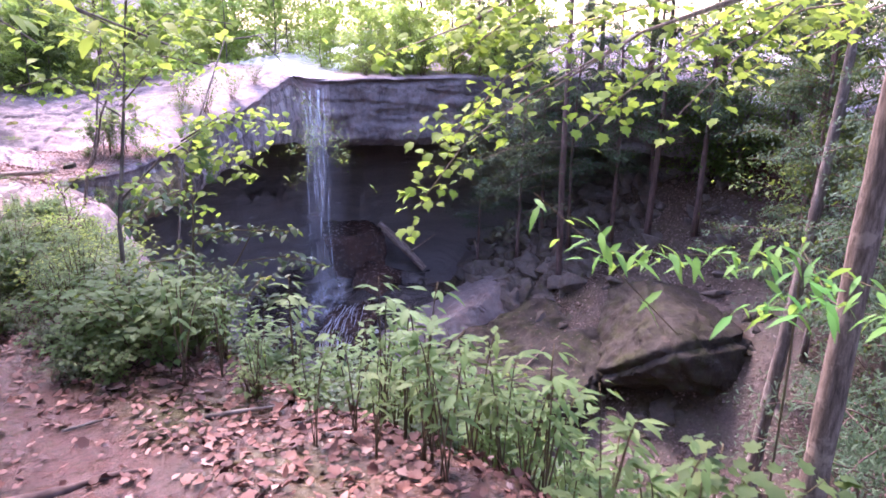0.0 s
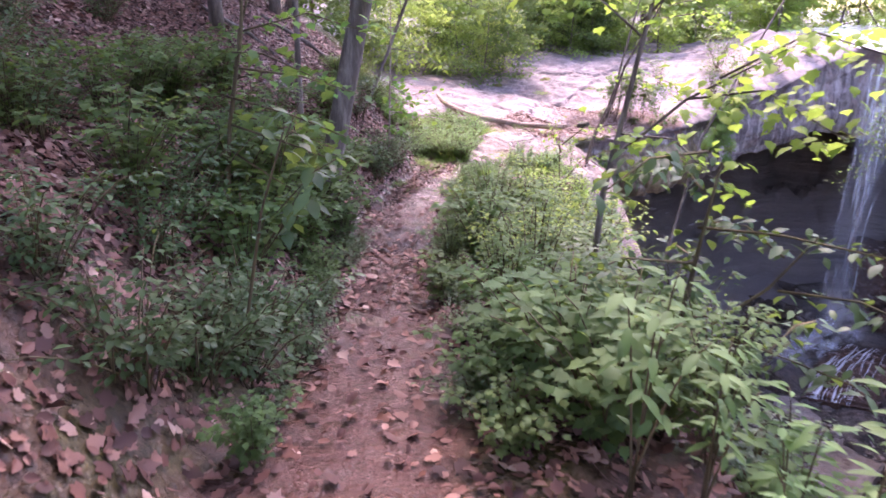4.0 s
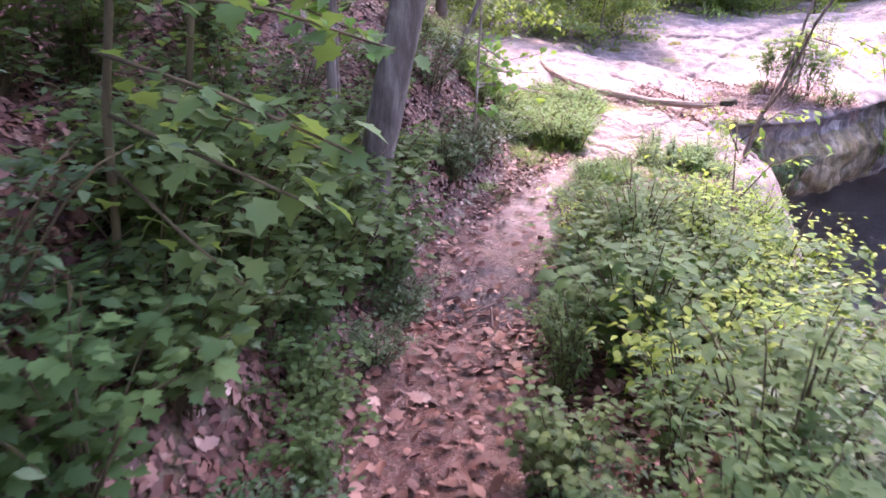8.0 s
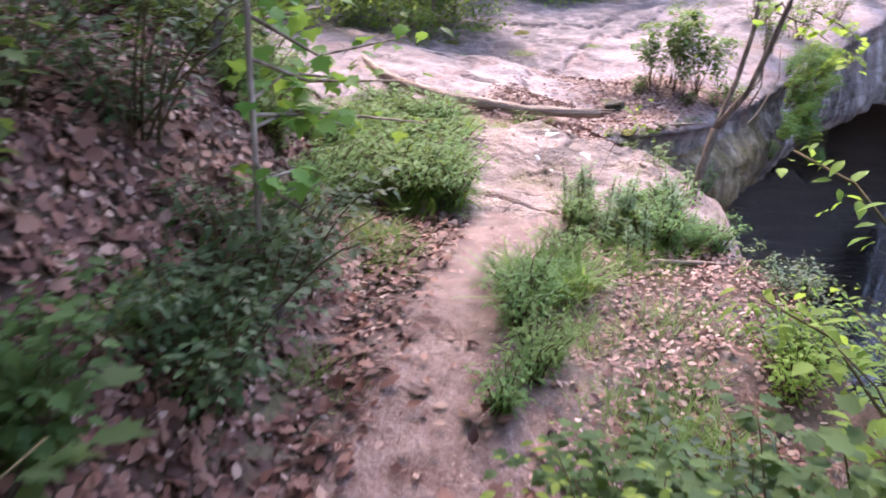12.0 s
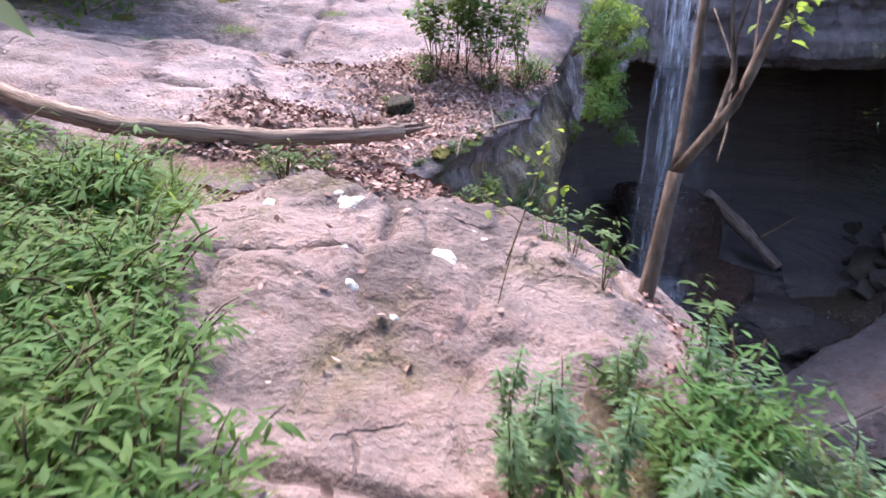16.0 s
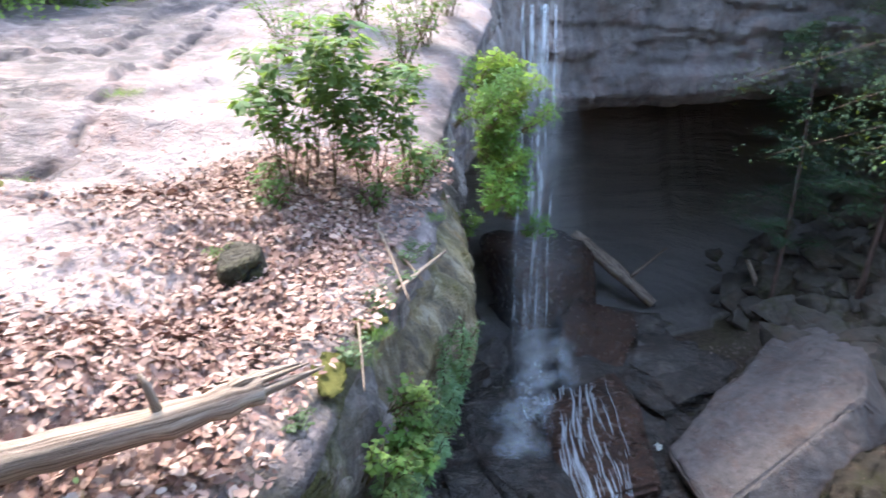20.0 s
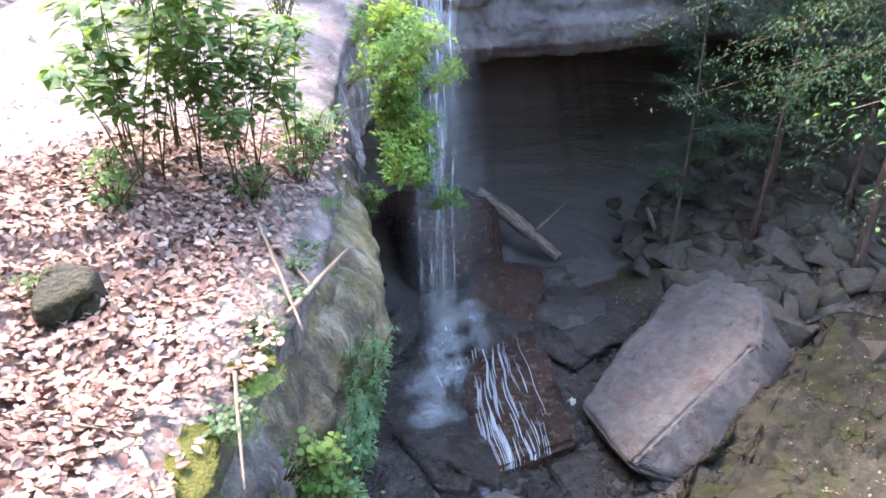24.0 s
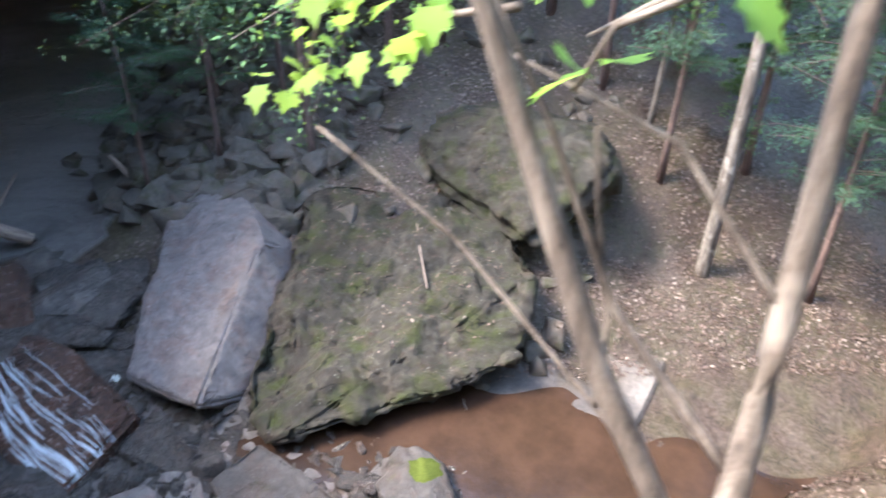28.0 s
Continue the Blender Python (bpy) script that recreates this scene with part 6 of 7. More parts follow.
for x, y, sc in ((-13, 9, 0.9), (-14, 11.5, 1.0), (-13.5, 6.5, 0.9), (-15.5, 13.5, 1.0), (-16, 9, 1.2), (-13.5, 13.2, 0.7), (-12.5, 3.5, 0.9), (-15, 4.5, 1.2)):
    put(TREE_D, x, y, sc)

put(HEMLOCK, 8.0, 24.8, 1.0, 10)
put(TREE_C, -9.6, 3.6, 0.9, 200)
# Added trees whose crowns stay above the view, placed to shade path and bank.
SHADE_TREE = tree(tree_data(26, 15, 0.1, 0.42, 6.5, 34, 150, 0.42), BARK, LEAF, "tall tree with a broad crown, added above view for shade", "forest trees")
for x, y, s in ((2.8, 1.2, 1.0), (-4.6, 1.4, 1.0), (0.8, -3.2, 1.0), (-9.5, 1.5, 1.0), (-3.5, -4.5, 1.0), (4.2, -3.0, 1.0), (-12.5, 6.0, 1.0), (-13.0, 0.0, 1.1), (-12.4, 10.6, 0.85), (-7.5, -5, 1.1), (-11.0, 7.0, 0.85), (-11.2, 9.4, 0.85), (-13.6, 9.2, 0.9), (-12.2, 12.0, 0.8), (-9.9, 7.6, 0.85)):
    put(SHADE_TREE, x, y, s)
for x, y, p, s in [(-12.6, 8.0, TREE_A, 1.0), (-11, 4.2, TREE_B, 1.1), (-14, 7, TREE_C, 1.2), (-13.5, 11.0, TREE_A, 1.0), (-17, 12, TREE_B, 1.1),
                   (-18, 17, TREE_D, 1.3), (-12, 26, TREE_D, 0.7), (-14, 23.5, TREE_D, 0.6), (-10.5, 28.5, TREE_D, 0.6), (-9.5, 31, TREE_D, 0.9), (-17, 24, TREE_D, 1.0), (-4, 34, TREE_D, 1.0), (-2.5, 30.8, TREE_D, 0.45), (-0.8, 30.4, TREE_D, 0.5), (1.5, 30.6, TREE_D, 0.6), (-15, 29, TREE_D, 1.1), (-6, 38, TREE_D, 1.3), (-12, 41, TREE_D, 1.5), (-21, 22, TREE_C, 1.2), (-22, 28, TREE_B, 1.0), (-16, 33, TREE_C, 1.3), (-11, 38, TREE_D, 1.6), (-8, 42, TREE_C, 1.2),
                   (-1, 37, TREE_C, 1.1), (1, 44, TREE_B, 1.0), (-14, 45, TREE_B, 1.2), (-6, 52, TREE_C, 1.6), (4, 34, TREE_A, 1.0), (8, 38, TREE_B, 1.0),
                   (-12.5, 30, TREE_D, 1.0), (-15, 26, TREE_D, 1.2), (-18, 30, TREE_D, 1.5), (-10, 33, TREE_D, 1.2), (-1.5, 32.5, TREE_D, 0.8), (0.5, 33, TREE_D, 1.1), (3, 32, TREE_D, 1.0),
                   (-16.5, 21, TREE_D, 0.9), (-19.5, 25, TREE_D, 1.2), (-8.5, 36, TREE_D, 1.1), (-13, 36, TREE_C, 1.0), (-20, 36, TREE_C, 1.2), (-3, 46, TREE_D, 1.8), (5, 41, TREE_D, 1.6), (-24, 31, TREE_D, 1.6),
                   (1.6, 29.6, HEMLOCK, 0.55), (9.5, 16.8, HEMLOCK, 0.8), (9, 30, HEMLOCK, 1.0), (13, 25, HEMLOCK, 1.1), (9.2, 12.4, HEMLOCK, 0.8), (11.5, 15.0, HEMLOCK, 0.9), (7.2, 8.8, HEMLOCK, 0.75), (10.2, 10.0, HEMLOCK, 0.9), (13.5, 19, HEMLOCK, 0.9), (15, 28, HEMLOCK, 1.2), (13, 13, HEMLOCK, 1.0), (17, 20, HEMLOCK, 1.2), 
                   (19, 33, TREE_B, 1.2), (20, 13, HEMLOCK, 1.2), (17, 7, TREE_B, 1.1), (23, 25, HEMLOCK, 1.3), (-3.5, -7, TREE_B, 1.1), (-8, -2, TREE_A, 1.1),
                   (6, -8, TREE_A, 1.0), (11, 3, TREE_A, 1.0), (-26, 36, TREE_B, 1.3), (-20, 42, TREE_A, 1.2), (10, 48, TREE_B, 1.2), (26, 6, TREE_B, 1.2), (27, 17, HEMLOCK, 1.3), (10.6, 17.6, TREE_A, 0.7)]:
    # Past y 20 bushy trees take the leaf colour that holds painted sunlight.
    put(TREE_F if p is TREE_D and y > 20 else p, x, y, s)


for x, y, sc in ((3.2, 27.2, 0.6), (5.2, 26.6, 0.65), (6.8, 25.6, 0.7), (8.6, 27.2, 0.75), (4.4, 28.4, 0.6), (1.6, 28.3, 0.5), (9.5, 24, 0.9), (12, 21.5, 1.0), (11, 27, 1.0), (14, 24.5, 1.0), (13, 17.5, 1.0), (15.5, 20.5, 1.1), (10.8, 19.3, 0.9), (7, 30.5, 0.9), (3, 31, 0.8), (12.5, 31, 1.1), (16, 15.5, 1.1), (19, 24, 1.2)):
    put(HEMLOCK, x, y, sc)
THICKET = tree(tree_data(31, 3.2, 0.035, 0.02, 1.9, 26, 130, 0.13, "oval", 0.55), BARK, LEAF_FAR, "leafy thicket beyond the rock shelf, leaves tinted as if sunlit", "thickets")
THICKET_B = tree(tree_data(32, 3.0, 0.035, 0.02, 1.8, 26, 130, 0.12, "oval", 0.55), BARK, LEAF, "green leafy thicket beyond the rock shelf", "thickets")
for i in range(46):
    q = i / 45
    x, y = -17 + 22 * q + rr.uniform(-0.8, 0.8), 31.0 - 4.5 * max(0, 0.45 - q) / 0.45 + rr.uniform(-1.3, 3.0)
    if not (-9.2 < x < -4.2 and y < 33):
        put(THICKET, x, y, rr.uniform(0.5, 0.95))
for i in range(26):
    x, y = rr.uniform(-18, -13.2), rr.uniform(16.5, 28)
    put(rr.choice((THICKET, THICKET_B, THICKET_B)), x, y, rr.uniform(0.5, 0.95))
for i in range(8):
    put(THICKET, rr.uniform(-13, 6), rr.uniform(37, 44), rr.uniform(1.0, 1.6))


def sapling(label, stems, sprays, bark, leaf_mat, size, shape, seed, loose=0.12):
    """A thin tree: stems as (points, radii), leafy limbs as (points, count)."""
    rs = random.Random(seed)
    e = thing("sapling", label, "tree")
    for i, (pts, rad) in enumerate(stems):
        fine, fr = [], []
        pts = [Vector(p) for p in pts]
        for k in range(len(pts) - 1):
            for q in range(4):
                f = q / 4
                fine.append(pts[k].lerp(pts[k + 1], f))
                fr.append((rad[k] * (1 - f) + rad[k + 1] * f) * (1 + 0.08 * rs.uniform(-1, 1)))
        fine.append(pts[-1])
        fr.append(rad[-1])
        ob = mesh_from("trunk" if i == 0 else "branch", *tube_data(fine, fr, 8), bark, e)
    for pts, count in sprays:
        lv, lf, tv, tf = [], [], [], []
        pts = [Vector(p) for p in pts]
        tube_data(pts, [(0.008 if stems[0][1][0] > 0.01 else 0.0016) * (1 - 0.8 * i / len(pts)) + 0.001 for i in range(len(pts))], 4, tv, tf)
        mesh_from("twig", tv, tf, bark, e)
        spray(lv, lf, pts, count, size, shape, loose, rs)
        tagged(mesh_from("foliage", lv, lf, leaf_mat, e), kind="stuff")
    return e


sapling("grey barked tree leaning over the path with a pale streak", [([(-6.62, 6.72, -1.35), (-6.55, 6.8, -0.7), (-6.38, 7.0, 0.4), (-6.2, 7.25, 1.6), (-6.0, 7.5, 3.2), (-5.9, 7.7, 5.5)], [0.14, 0.108, 0.10, 0.094, 0.08, 0.05])],
        # High crown sprays out of view, enlarged to shade the path.
        [([(-6.0, 7.5, 3.4), (-6.8, 8.6, 4.0), (-7.6, 9.8, 4.2)], 240), ([(-5.9, 7.7, 4.6), (-5.2, 7.2, 5.2), (-4.4, 6.6, 5.2)], 240), ([(-5.9, 7.7, 5.0), (-6.8, 7.4, 5.6), (-7.8, 7.0, 5.7)], 240), ([(-5.9, 7.7, 4.8), (-6.2, 9.2, 5.4), (-6.6, 10.8, 5.5)], 260), ([(-5.9, 7.7, 5.2), (-5.0, 8.8, 5.9), (-4.4, 9.8, 6.0)], 240)], BARK, LEAF, 0.18, "oval", 66, 0.45)
for x, y, dx in ((-7.35, 7.0, 0.05), (-7.15, 6.85, -0.1)):
    z = float(ground_z(np.array([x]), np.array([y]))[0])
    sapling("thin dark trunk of a young tree on the hillside", [([(x, y, z - 0.1), (x + 0.05, y + 0.02, z + 1.5), (x + dx, y + 0.1, z + 3.2), (x + 2 * dx, y + 0.2, z + 5.0)], [0.035, 0.03, 0.025, 0.012])],
            [([(x + 2 * dx, y + 0.2, z + 4.6), (x + 0.6, y + 0.5, z + 5.0), (x + 1.1, y + 0.6, z + 5.0)], 50)], BARK, LEAF, 0.12, "oval", 67, 0.2)
sapling("tall forest tree with a greyish trunk on the slope", [([(5.0, 7.6, -7.6), (5.02, 7.6, -4), (5.06, 7.65, -1), (5.12, 7.7, 2), (5.25, 7.75, 5), (5.3, 7.8, 9)], [0.24, 0.18, 0.16, 0.145, 0.12, 0.07])],
        [([(5.2, 7.7, 4.4), (3.8, 7.2, 5.0), (2.4, 6.9, 4.8)], 160), ([(5.2, 7.7, 5.5), (4.2, 9.0, 6.4), (3.2, 10.2, 6.4)], 160), ([(5.2, 7.7, 6.0), (6.6, 7.0, 6.8), (8.0, 6.5, 6.6)], 160), ([(5.3, 7.8, 7.5), (4.6, 6.2, 8.2), (3.8, 4.8, 8.0)], 160)], BARK_TWIG, LEAF, 0.2, "oval", 68, 0.5)
sapling("slim greyish tree on the far bank of the creek", [([(8.2, 15.05, -11.0), (8.3, 15.05, -8.5), (8.5, 15.1, -6.0), (8.7, 15.15, -3.5), (8.9, 15.2, 0), (9.0, 15.3, 5)], [0.21, 0.175, 0.16, 0.145, 0.12, 0.05])],
        [([(8.9, 15.2, 0.5), (9.9, 15.9, 1.3), (10.9, 16.3, 1.3)], 150), ([(8.9, 15.2, 1.0), (7.9, 16.0, 2.0), (7.1, 16.7, 2.1)], 150), ([(9.0, 15.3, 3.0), (8.3, 14.3, 3.8), (7.7, 13.3, 3.8)], 150), ([(9.0, 15.3, 3.6), (9.9, 14.5, 4.6), (10.7, 13.9, 4.7)], 150)], BARK, LEAF, 0.2, "oval", 69, 0.5)
# the forked sapling at the brink
sapling("forked grey sapling leaning over the drop with bright leaves",
        [([(-7.36, 13.2, -2.7), (-7.27, 13.28, -2.0), (-7.19, 13.44, -1.35)], [0.042, 0.038, 0.036]),
         ([(-7.19, 13.44, -1.35), (-7.13, 13.72, -0.95), (-7.10, 13.90, -0.57), (-7.11, 14.05, -0.2), (-7.08, 14.4, 0.7), (-7.0, 14.9, 2.2)], [0.026, 0.024, 0.022, 0.020, 0.015, 0.006]),
         ([(-7.19, 13.44, -1.35), (-6.98, 13.45, -1.02), (-6.88, 13.47, -0.68), (-6.76, 13.5, -0.2), (-6.4, 13.8, 0.7), (-6.0, 14.1, 1.8)], [0.028, 0.026, 0.024, 0.022, 0.017, 0.008]),
         ([(-7.06, 13.46, -1.15), (-6.95, 13.75, -0.95), (-6.98, 13.9, -0.6), (-7.05, 14.0, -0.35)], [0.012, 0.009, 0.007, 0.003]),
         ([(-6.8, 13.48, -0.35), (-6.86, 13.6, -0.3), (-6.93, 13.76, -0.36), (-6.98, 13.86, -0.42)], [0.010, 0.009, 0.007, 0.003]),
         ([(-6.94, 13.46, -0.85), (-6.9, 13.7, -0.6), (-6.85, 14.1, -0.5)], [0.007, 0.006, 0.003]),
         ([(-6.98, 13.6, -1.34), (-6.92, 13.79, -1.23), (-6.86, 14.17, -0.97), (-6.94, 14.49, -0.73)], [0.005, 0.006, 0.006, 0.004]),
         ([(-7.0, 13.74, -1.18), (-6.93, 13.76, -1.0), (-6.95, 13.8, -0.8), (-6.9, 13.85, -0.6)], [0.008, 0.007, 0.007, 0.004])],
        [([(-6.9, 13.66, -0.32), (-6.98, 13.82, -0.4), (-7.02, 13.86, -0.5)], 7), ([(-6.95, 14.0, -0.4), (-6.75, 14.3, -0.5), (-6.55, 14.5, -0.66)], 14), ([(-6.7, 14.5, -0.4), (-6.4, 14.9, -0.6), (-6.35, 15.1, -1.0)], 40),
         ([(-6.4, 13.95, 0.6), (-5.6, 13.6, 0.7), (-5.0, 13.4, 0.4)], 40), ([(-7.0, 14.4, 0.7), (-6.3, 14.9, 0.9), (-5.4, 15.2, 0.3)], 60),
         ([(-6.9, 14.6, 2.0), (-6.0, 14.0, 2.2), (-5.0, 13.8, 1.6)], 70), ([(-6.0, 14.2, 1.6), (-5.0, 13.8, 1.2), (-4.2, 13.8, 0.5)], 70), ([(-7.0, 14.3, 1.2), (-7.6, 14.6, 1.5), (-8.0, 15.2, 1.2)], 60)],
        BARK_TWIG, LEAF_YELLOW, 0.10, "maple", 71, 0.07)
# leaning sapling on the hillside
sapling("thin leaning sapling on the leafy hillside",
        [([(-9.2, 9.35, -1.3), (-9.1, 9.5, -0.8), (-8.9, 9.85, 0.1), (-8.6, 10.3, 1.4), (-8.3, 10.6, 2.6)], [0.035, 0.03, 0.026, 0.02, 0.008])],
        [([(-8.7, 10.2, 1.0), (-8.2, 10.8, 0.9), (-7.9, 11.4, 0.6)], 60), ([(-8.9, 9.9, 0.2), (-8.8, 10.6, 0.1), (-8.9, 11.3, -0.3)], 70), ([(-8.9, 9.9, 0.5), (-9.5, 10.8, 0.5), (-9.8, 11.6, 0.2)], 80)],
        BARK, LEAF, 0.12, "oval", 74)
# maple hanging over the view at the start
sapling("young maple with branches hanging over the slope",
        [([(4.1, 5.0, -2.9), (4.0, 5.0, 0.0), (3.7, 5.1, 2.0), (3.4, 5.3, 4.6)], [0.06, 0.055, 0.045, 0.03]),
         ([(3.75, 5.1, 1.8), (2.3, 5.0, 1.75), (1.4, 4.9, 1.45), (0.6, 4.9, 0.95)], [0.025, 0.018, 0.012, 0.004]),
         ([(3.2, 5.3, 2.4), (1.8, 5.3, 2.1), (0.4, 5.4, 1.7)], [0.025, 0.016, 0.005])],
        [([(2.4, 5.0, 1.75), (1.4, 4.9, 1.45), (0.6, 4.9, 1.0), (0.15, 4.9, 0.65), (-0.2, 4.85, 0.18)], 130), ([(2.2, 5.0, 1.7), (1.6, 4.8, 1.3), (0.9, 4.7, 0.75)], 60), ([(2.6, 5.0, 1.7), (1.9, 4.7, 1.2), (1.5, 4.5, 0.85)], 40),
         ([(1.8, 5.3, 2.1), (0.8, 5.2, 1.75), (0.1, 5.2, 1.25)], 120), ([(0.9, 5.4, 1.9), (0.2, 5.5, 1.5), (-0.5, 5.5, 1.25)], 110), ([(3.4, 5.3, 1.7), (2.6, 5.1, 1.6), (1.9, 5.0, 1.3)], 150), ([(2.6, 5.1, 1.7), (1.8, 5.2, 1.4), (1.2, 5.2, 0.9)], 150), ([(1.8, 5.2, 1.7), (1.0, 5.3, 1.5), (0.2, 5.3, 1.4)], 150), ([(1.2, 5.3, 1.5), (0.5, 5.4, 1.1), (0.0, 5.4, 0.55)], 140), ([(3.6, 5.6, 1.7), (2.9, 5.6, 1.4), (2.4, 5.6, 1.1)], 90), ([(3.0, 5.3, 2.4), (2.0, 4.8, 2.1), (1.2, 4.6, 1.75)], 90)],
        BARK_PALE, LEAF_YELLOW, 0.095, "maple", 75, 0.15)
sapling("young beech with flat sprays of pointed leaves",
        [([(2.3, 3.9, -3.0), (2.2, 3.8, -0.6), (2.1, 3.7, 0.3)], [0.009, 0.008, 0.005])],
        [([(2.1, 3.7, 0.3), (1.5, 3.1, 0.42), (0.75, 2.95, 0.5)], 60), ([(2.1, 3.7, 0.25), (1.8, 2.9, 0.3), (1.35, 2.65, 0.32)], 40), ([(2.1, 3.7, 0.2), (2.2, 3.0, 0.25), (1.9, 2.6, 0.28)], 30), ([(1.2, 3.1, 0.0), (0.7, 3.2, 0.5), (0.45, 3.2, 0.72)], 16)],
        STEM, LEAF_MAPLE, 0.15, "lance", 76, 0.07)
sapling("branch of a tree with bright leaves hanging over the path",
        [([(-3.6, 1.2, -0.1), (-3.4, 1.4, 1.5), (-3.0, 1.9, 2.6)], [0.05, 0.045, 0.03]), ([(-3.0, 1.9, 2.4), (-2.3, 2.6, 2.0), (-1.6, 3.4, 1.5)], [0.02, 0.012, 0.004])],
        [([(-2.6, 2.4, 2.1), (-2.0, 3.0, 1.75), (-1.4, 3.6, 1.4)], 60), ([(-2.6, 2.4, 2.1), (-2.4, 3.3, 1.75), (-2.3, 4.0, 1.4)], 50)], BARK, LEAF_YELLOW, 0.12, "oval", 77)
sapling("shrub with glossy dark oval leaves beside the path",
        [([(-3.75, 3.95, -0.75), (-3.65, 4.05, -0.1), (-3.55, 4.15, 0.3)], [0.009, 0.007, 0.004])],
        [([(-3.55, 4.1, 0.1), (-3.5, 4.12, 0.25), (-3.46, 4.14, 0.36)], 9), ([(-3.6, 4.1, 0.1), (-3.6, 4.22, 0.3), (-3.58, 4.28, 0.42)], 9), ([(-3.6, 4.1, -0.2), (-3.5, 4.2, 0.05), (-3.42, 4.22, 0.12)], 12), ([(-3.6, 4.1, -0.1), (-3.5, 4.25, 0.08), (-3.42, 4.32, 0.14)], 12), ([(-3.65, 4.05, -0.3), (-3.45, 4.1, -0.05), (-3.35, 4.12, 0.02)], 12)],
        STEM, LEAF_DARK, 0.115, "oval", 78, 0.05)
sapling("leafy young maple on the bank above the path",
        [([(-5.55, 4.95, -0.75), (-5.45, 5.0, 0.0), (-5.35, 5.1, 0.6), (-5.3, 5.2, 1.5)], [0.018, 0.015, 0.012, 0.006])],
        [([(-5.45, 5.0, 0.2), (-5.05, 5.25, 0.08), (-4.75, 5.5, -0.08)], 20), ([(-5.45, 5.0, 0.0), (-5.0, 5.2, -0.12), (-4.72, 5.36, -0.22)], 20), ([(-5.45, 5.0, -0.2), (-5.1, 5.08, -0.35), (-4.85, 5.15, -0.45)], 20), ([(-5.4, 5.05, 0.4), (-5.35, 5.6, 0.3), (-5.2, 6.0, 0.15)], 24),
         ([(-5.4, 5.05, 0.5), (-5.1, 5.1, 0.5), (-4.85, 5.2, 0.4)], 14), ([(-5.3, 5.2, 1.3), (-5.2, 5.8, 1.35), (-5.2, 6.3, 1.15)], 40), ([(-5.45, 5.0, 0.1), (-5.5, 5.5, -0.1), (-5.4, 5.9, -0.3)], 24)],
        STEM, LEAF_PALE, 0.11, "maple", 79, 0.08)
sapling("young maple with light green leaves over the leafy hillside",
        [([(-6.6, 5.6, -0.6), (-6.4, 5.75, 0.6), (-6.1, 6.0, 1.7)], [0.02, 0.016, 0.008])],
        [([(-6.4, 5.75, 0.6), (-5.9, 6.1, 0.75), (-5.5, 6.4, 0.6)], 40), ([(-6.3, 5.85, 1.0), (-6.2, 6.5, 1.1), (-6.1, 7.1, 0.9)], 46), ([(-6.2, 5.9, 1.3), (-5.7, 5.9, 1.3), (-5.3, 6.0, 1.1)], 40), ([(-6.5, 5.7, 0.2), (-6.2, 6.1, 0.3), (-5.9, 6.3, 0.15)], 30)],
        STEM, LEAF_MAPLE, 0.10, "maple", 80, 0.10)


sapling("thin young maple standing in the leaf litter beside the path",
        [([(-7.80, 8.79, -1.15), (-7.80, 8.82, -0.80), (-7.81, 8.85, -0.40), (-7.82, 8.90, 0.20), (-7.84, 8.95, 0.90)], [0.014, 0.012, 0.011, 0.009, 0.004])],
        [([(-7.81, 8.84, -0.50), (-7.92, 9.12, -0.44), (-7.97, 9.49, -0.51)], 18),
         ([(-7.81, 8.83, -0.60), (-7.93, 9.15, -0.59), (-7.89, 9.44, -0.71)], 16),
         ([(-7.81, 8.85, -0.35), (-7.93, 9.25, -0.49), (-8.02, 9.95, -0.58)], 20),
         ([(-7.81, 8.84, -0.55), (-8.00, 9.43, -0.66), (-7.99, 10.17, -0.83)], 20),
         ([(-7.80, 8.82, -0.80), (-7.79, 9.00, -0.79), (-7.79, 9.21, -0.97)], 10),
         ([(-7.81, 8.82, -0.70), (-7.70, 8.83, -0.83), (-7.69, 9.00, -0.97)], 10),
         ([(-7.82, 8.86, -0.20), (-7.97, 9.36, -0.40), (-7.93, 9.92, -0.36)], 20),
         ([(-7.82, 8.88, 0.00), (-8.04, 9.14, -0.24), (-8.03, 9.45, -0.21)], 20)],
        BARK_PALE, LEAF_MAPLE, 0.105, "maple", 81, 0.07)
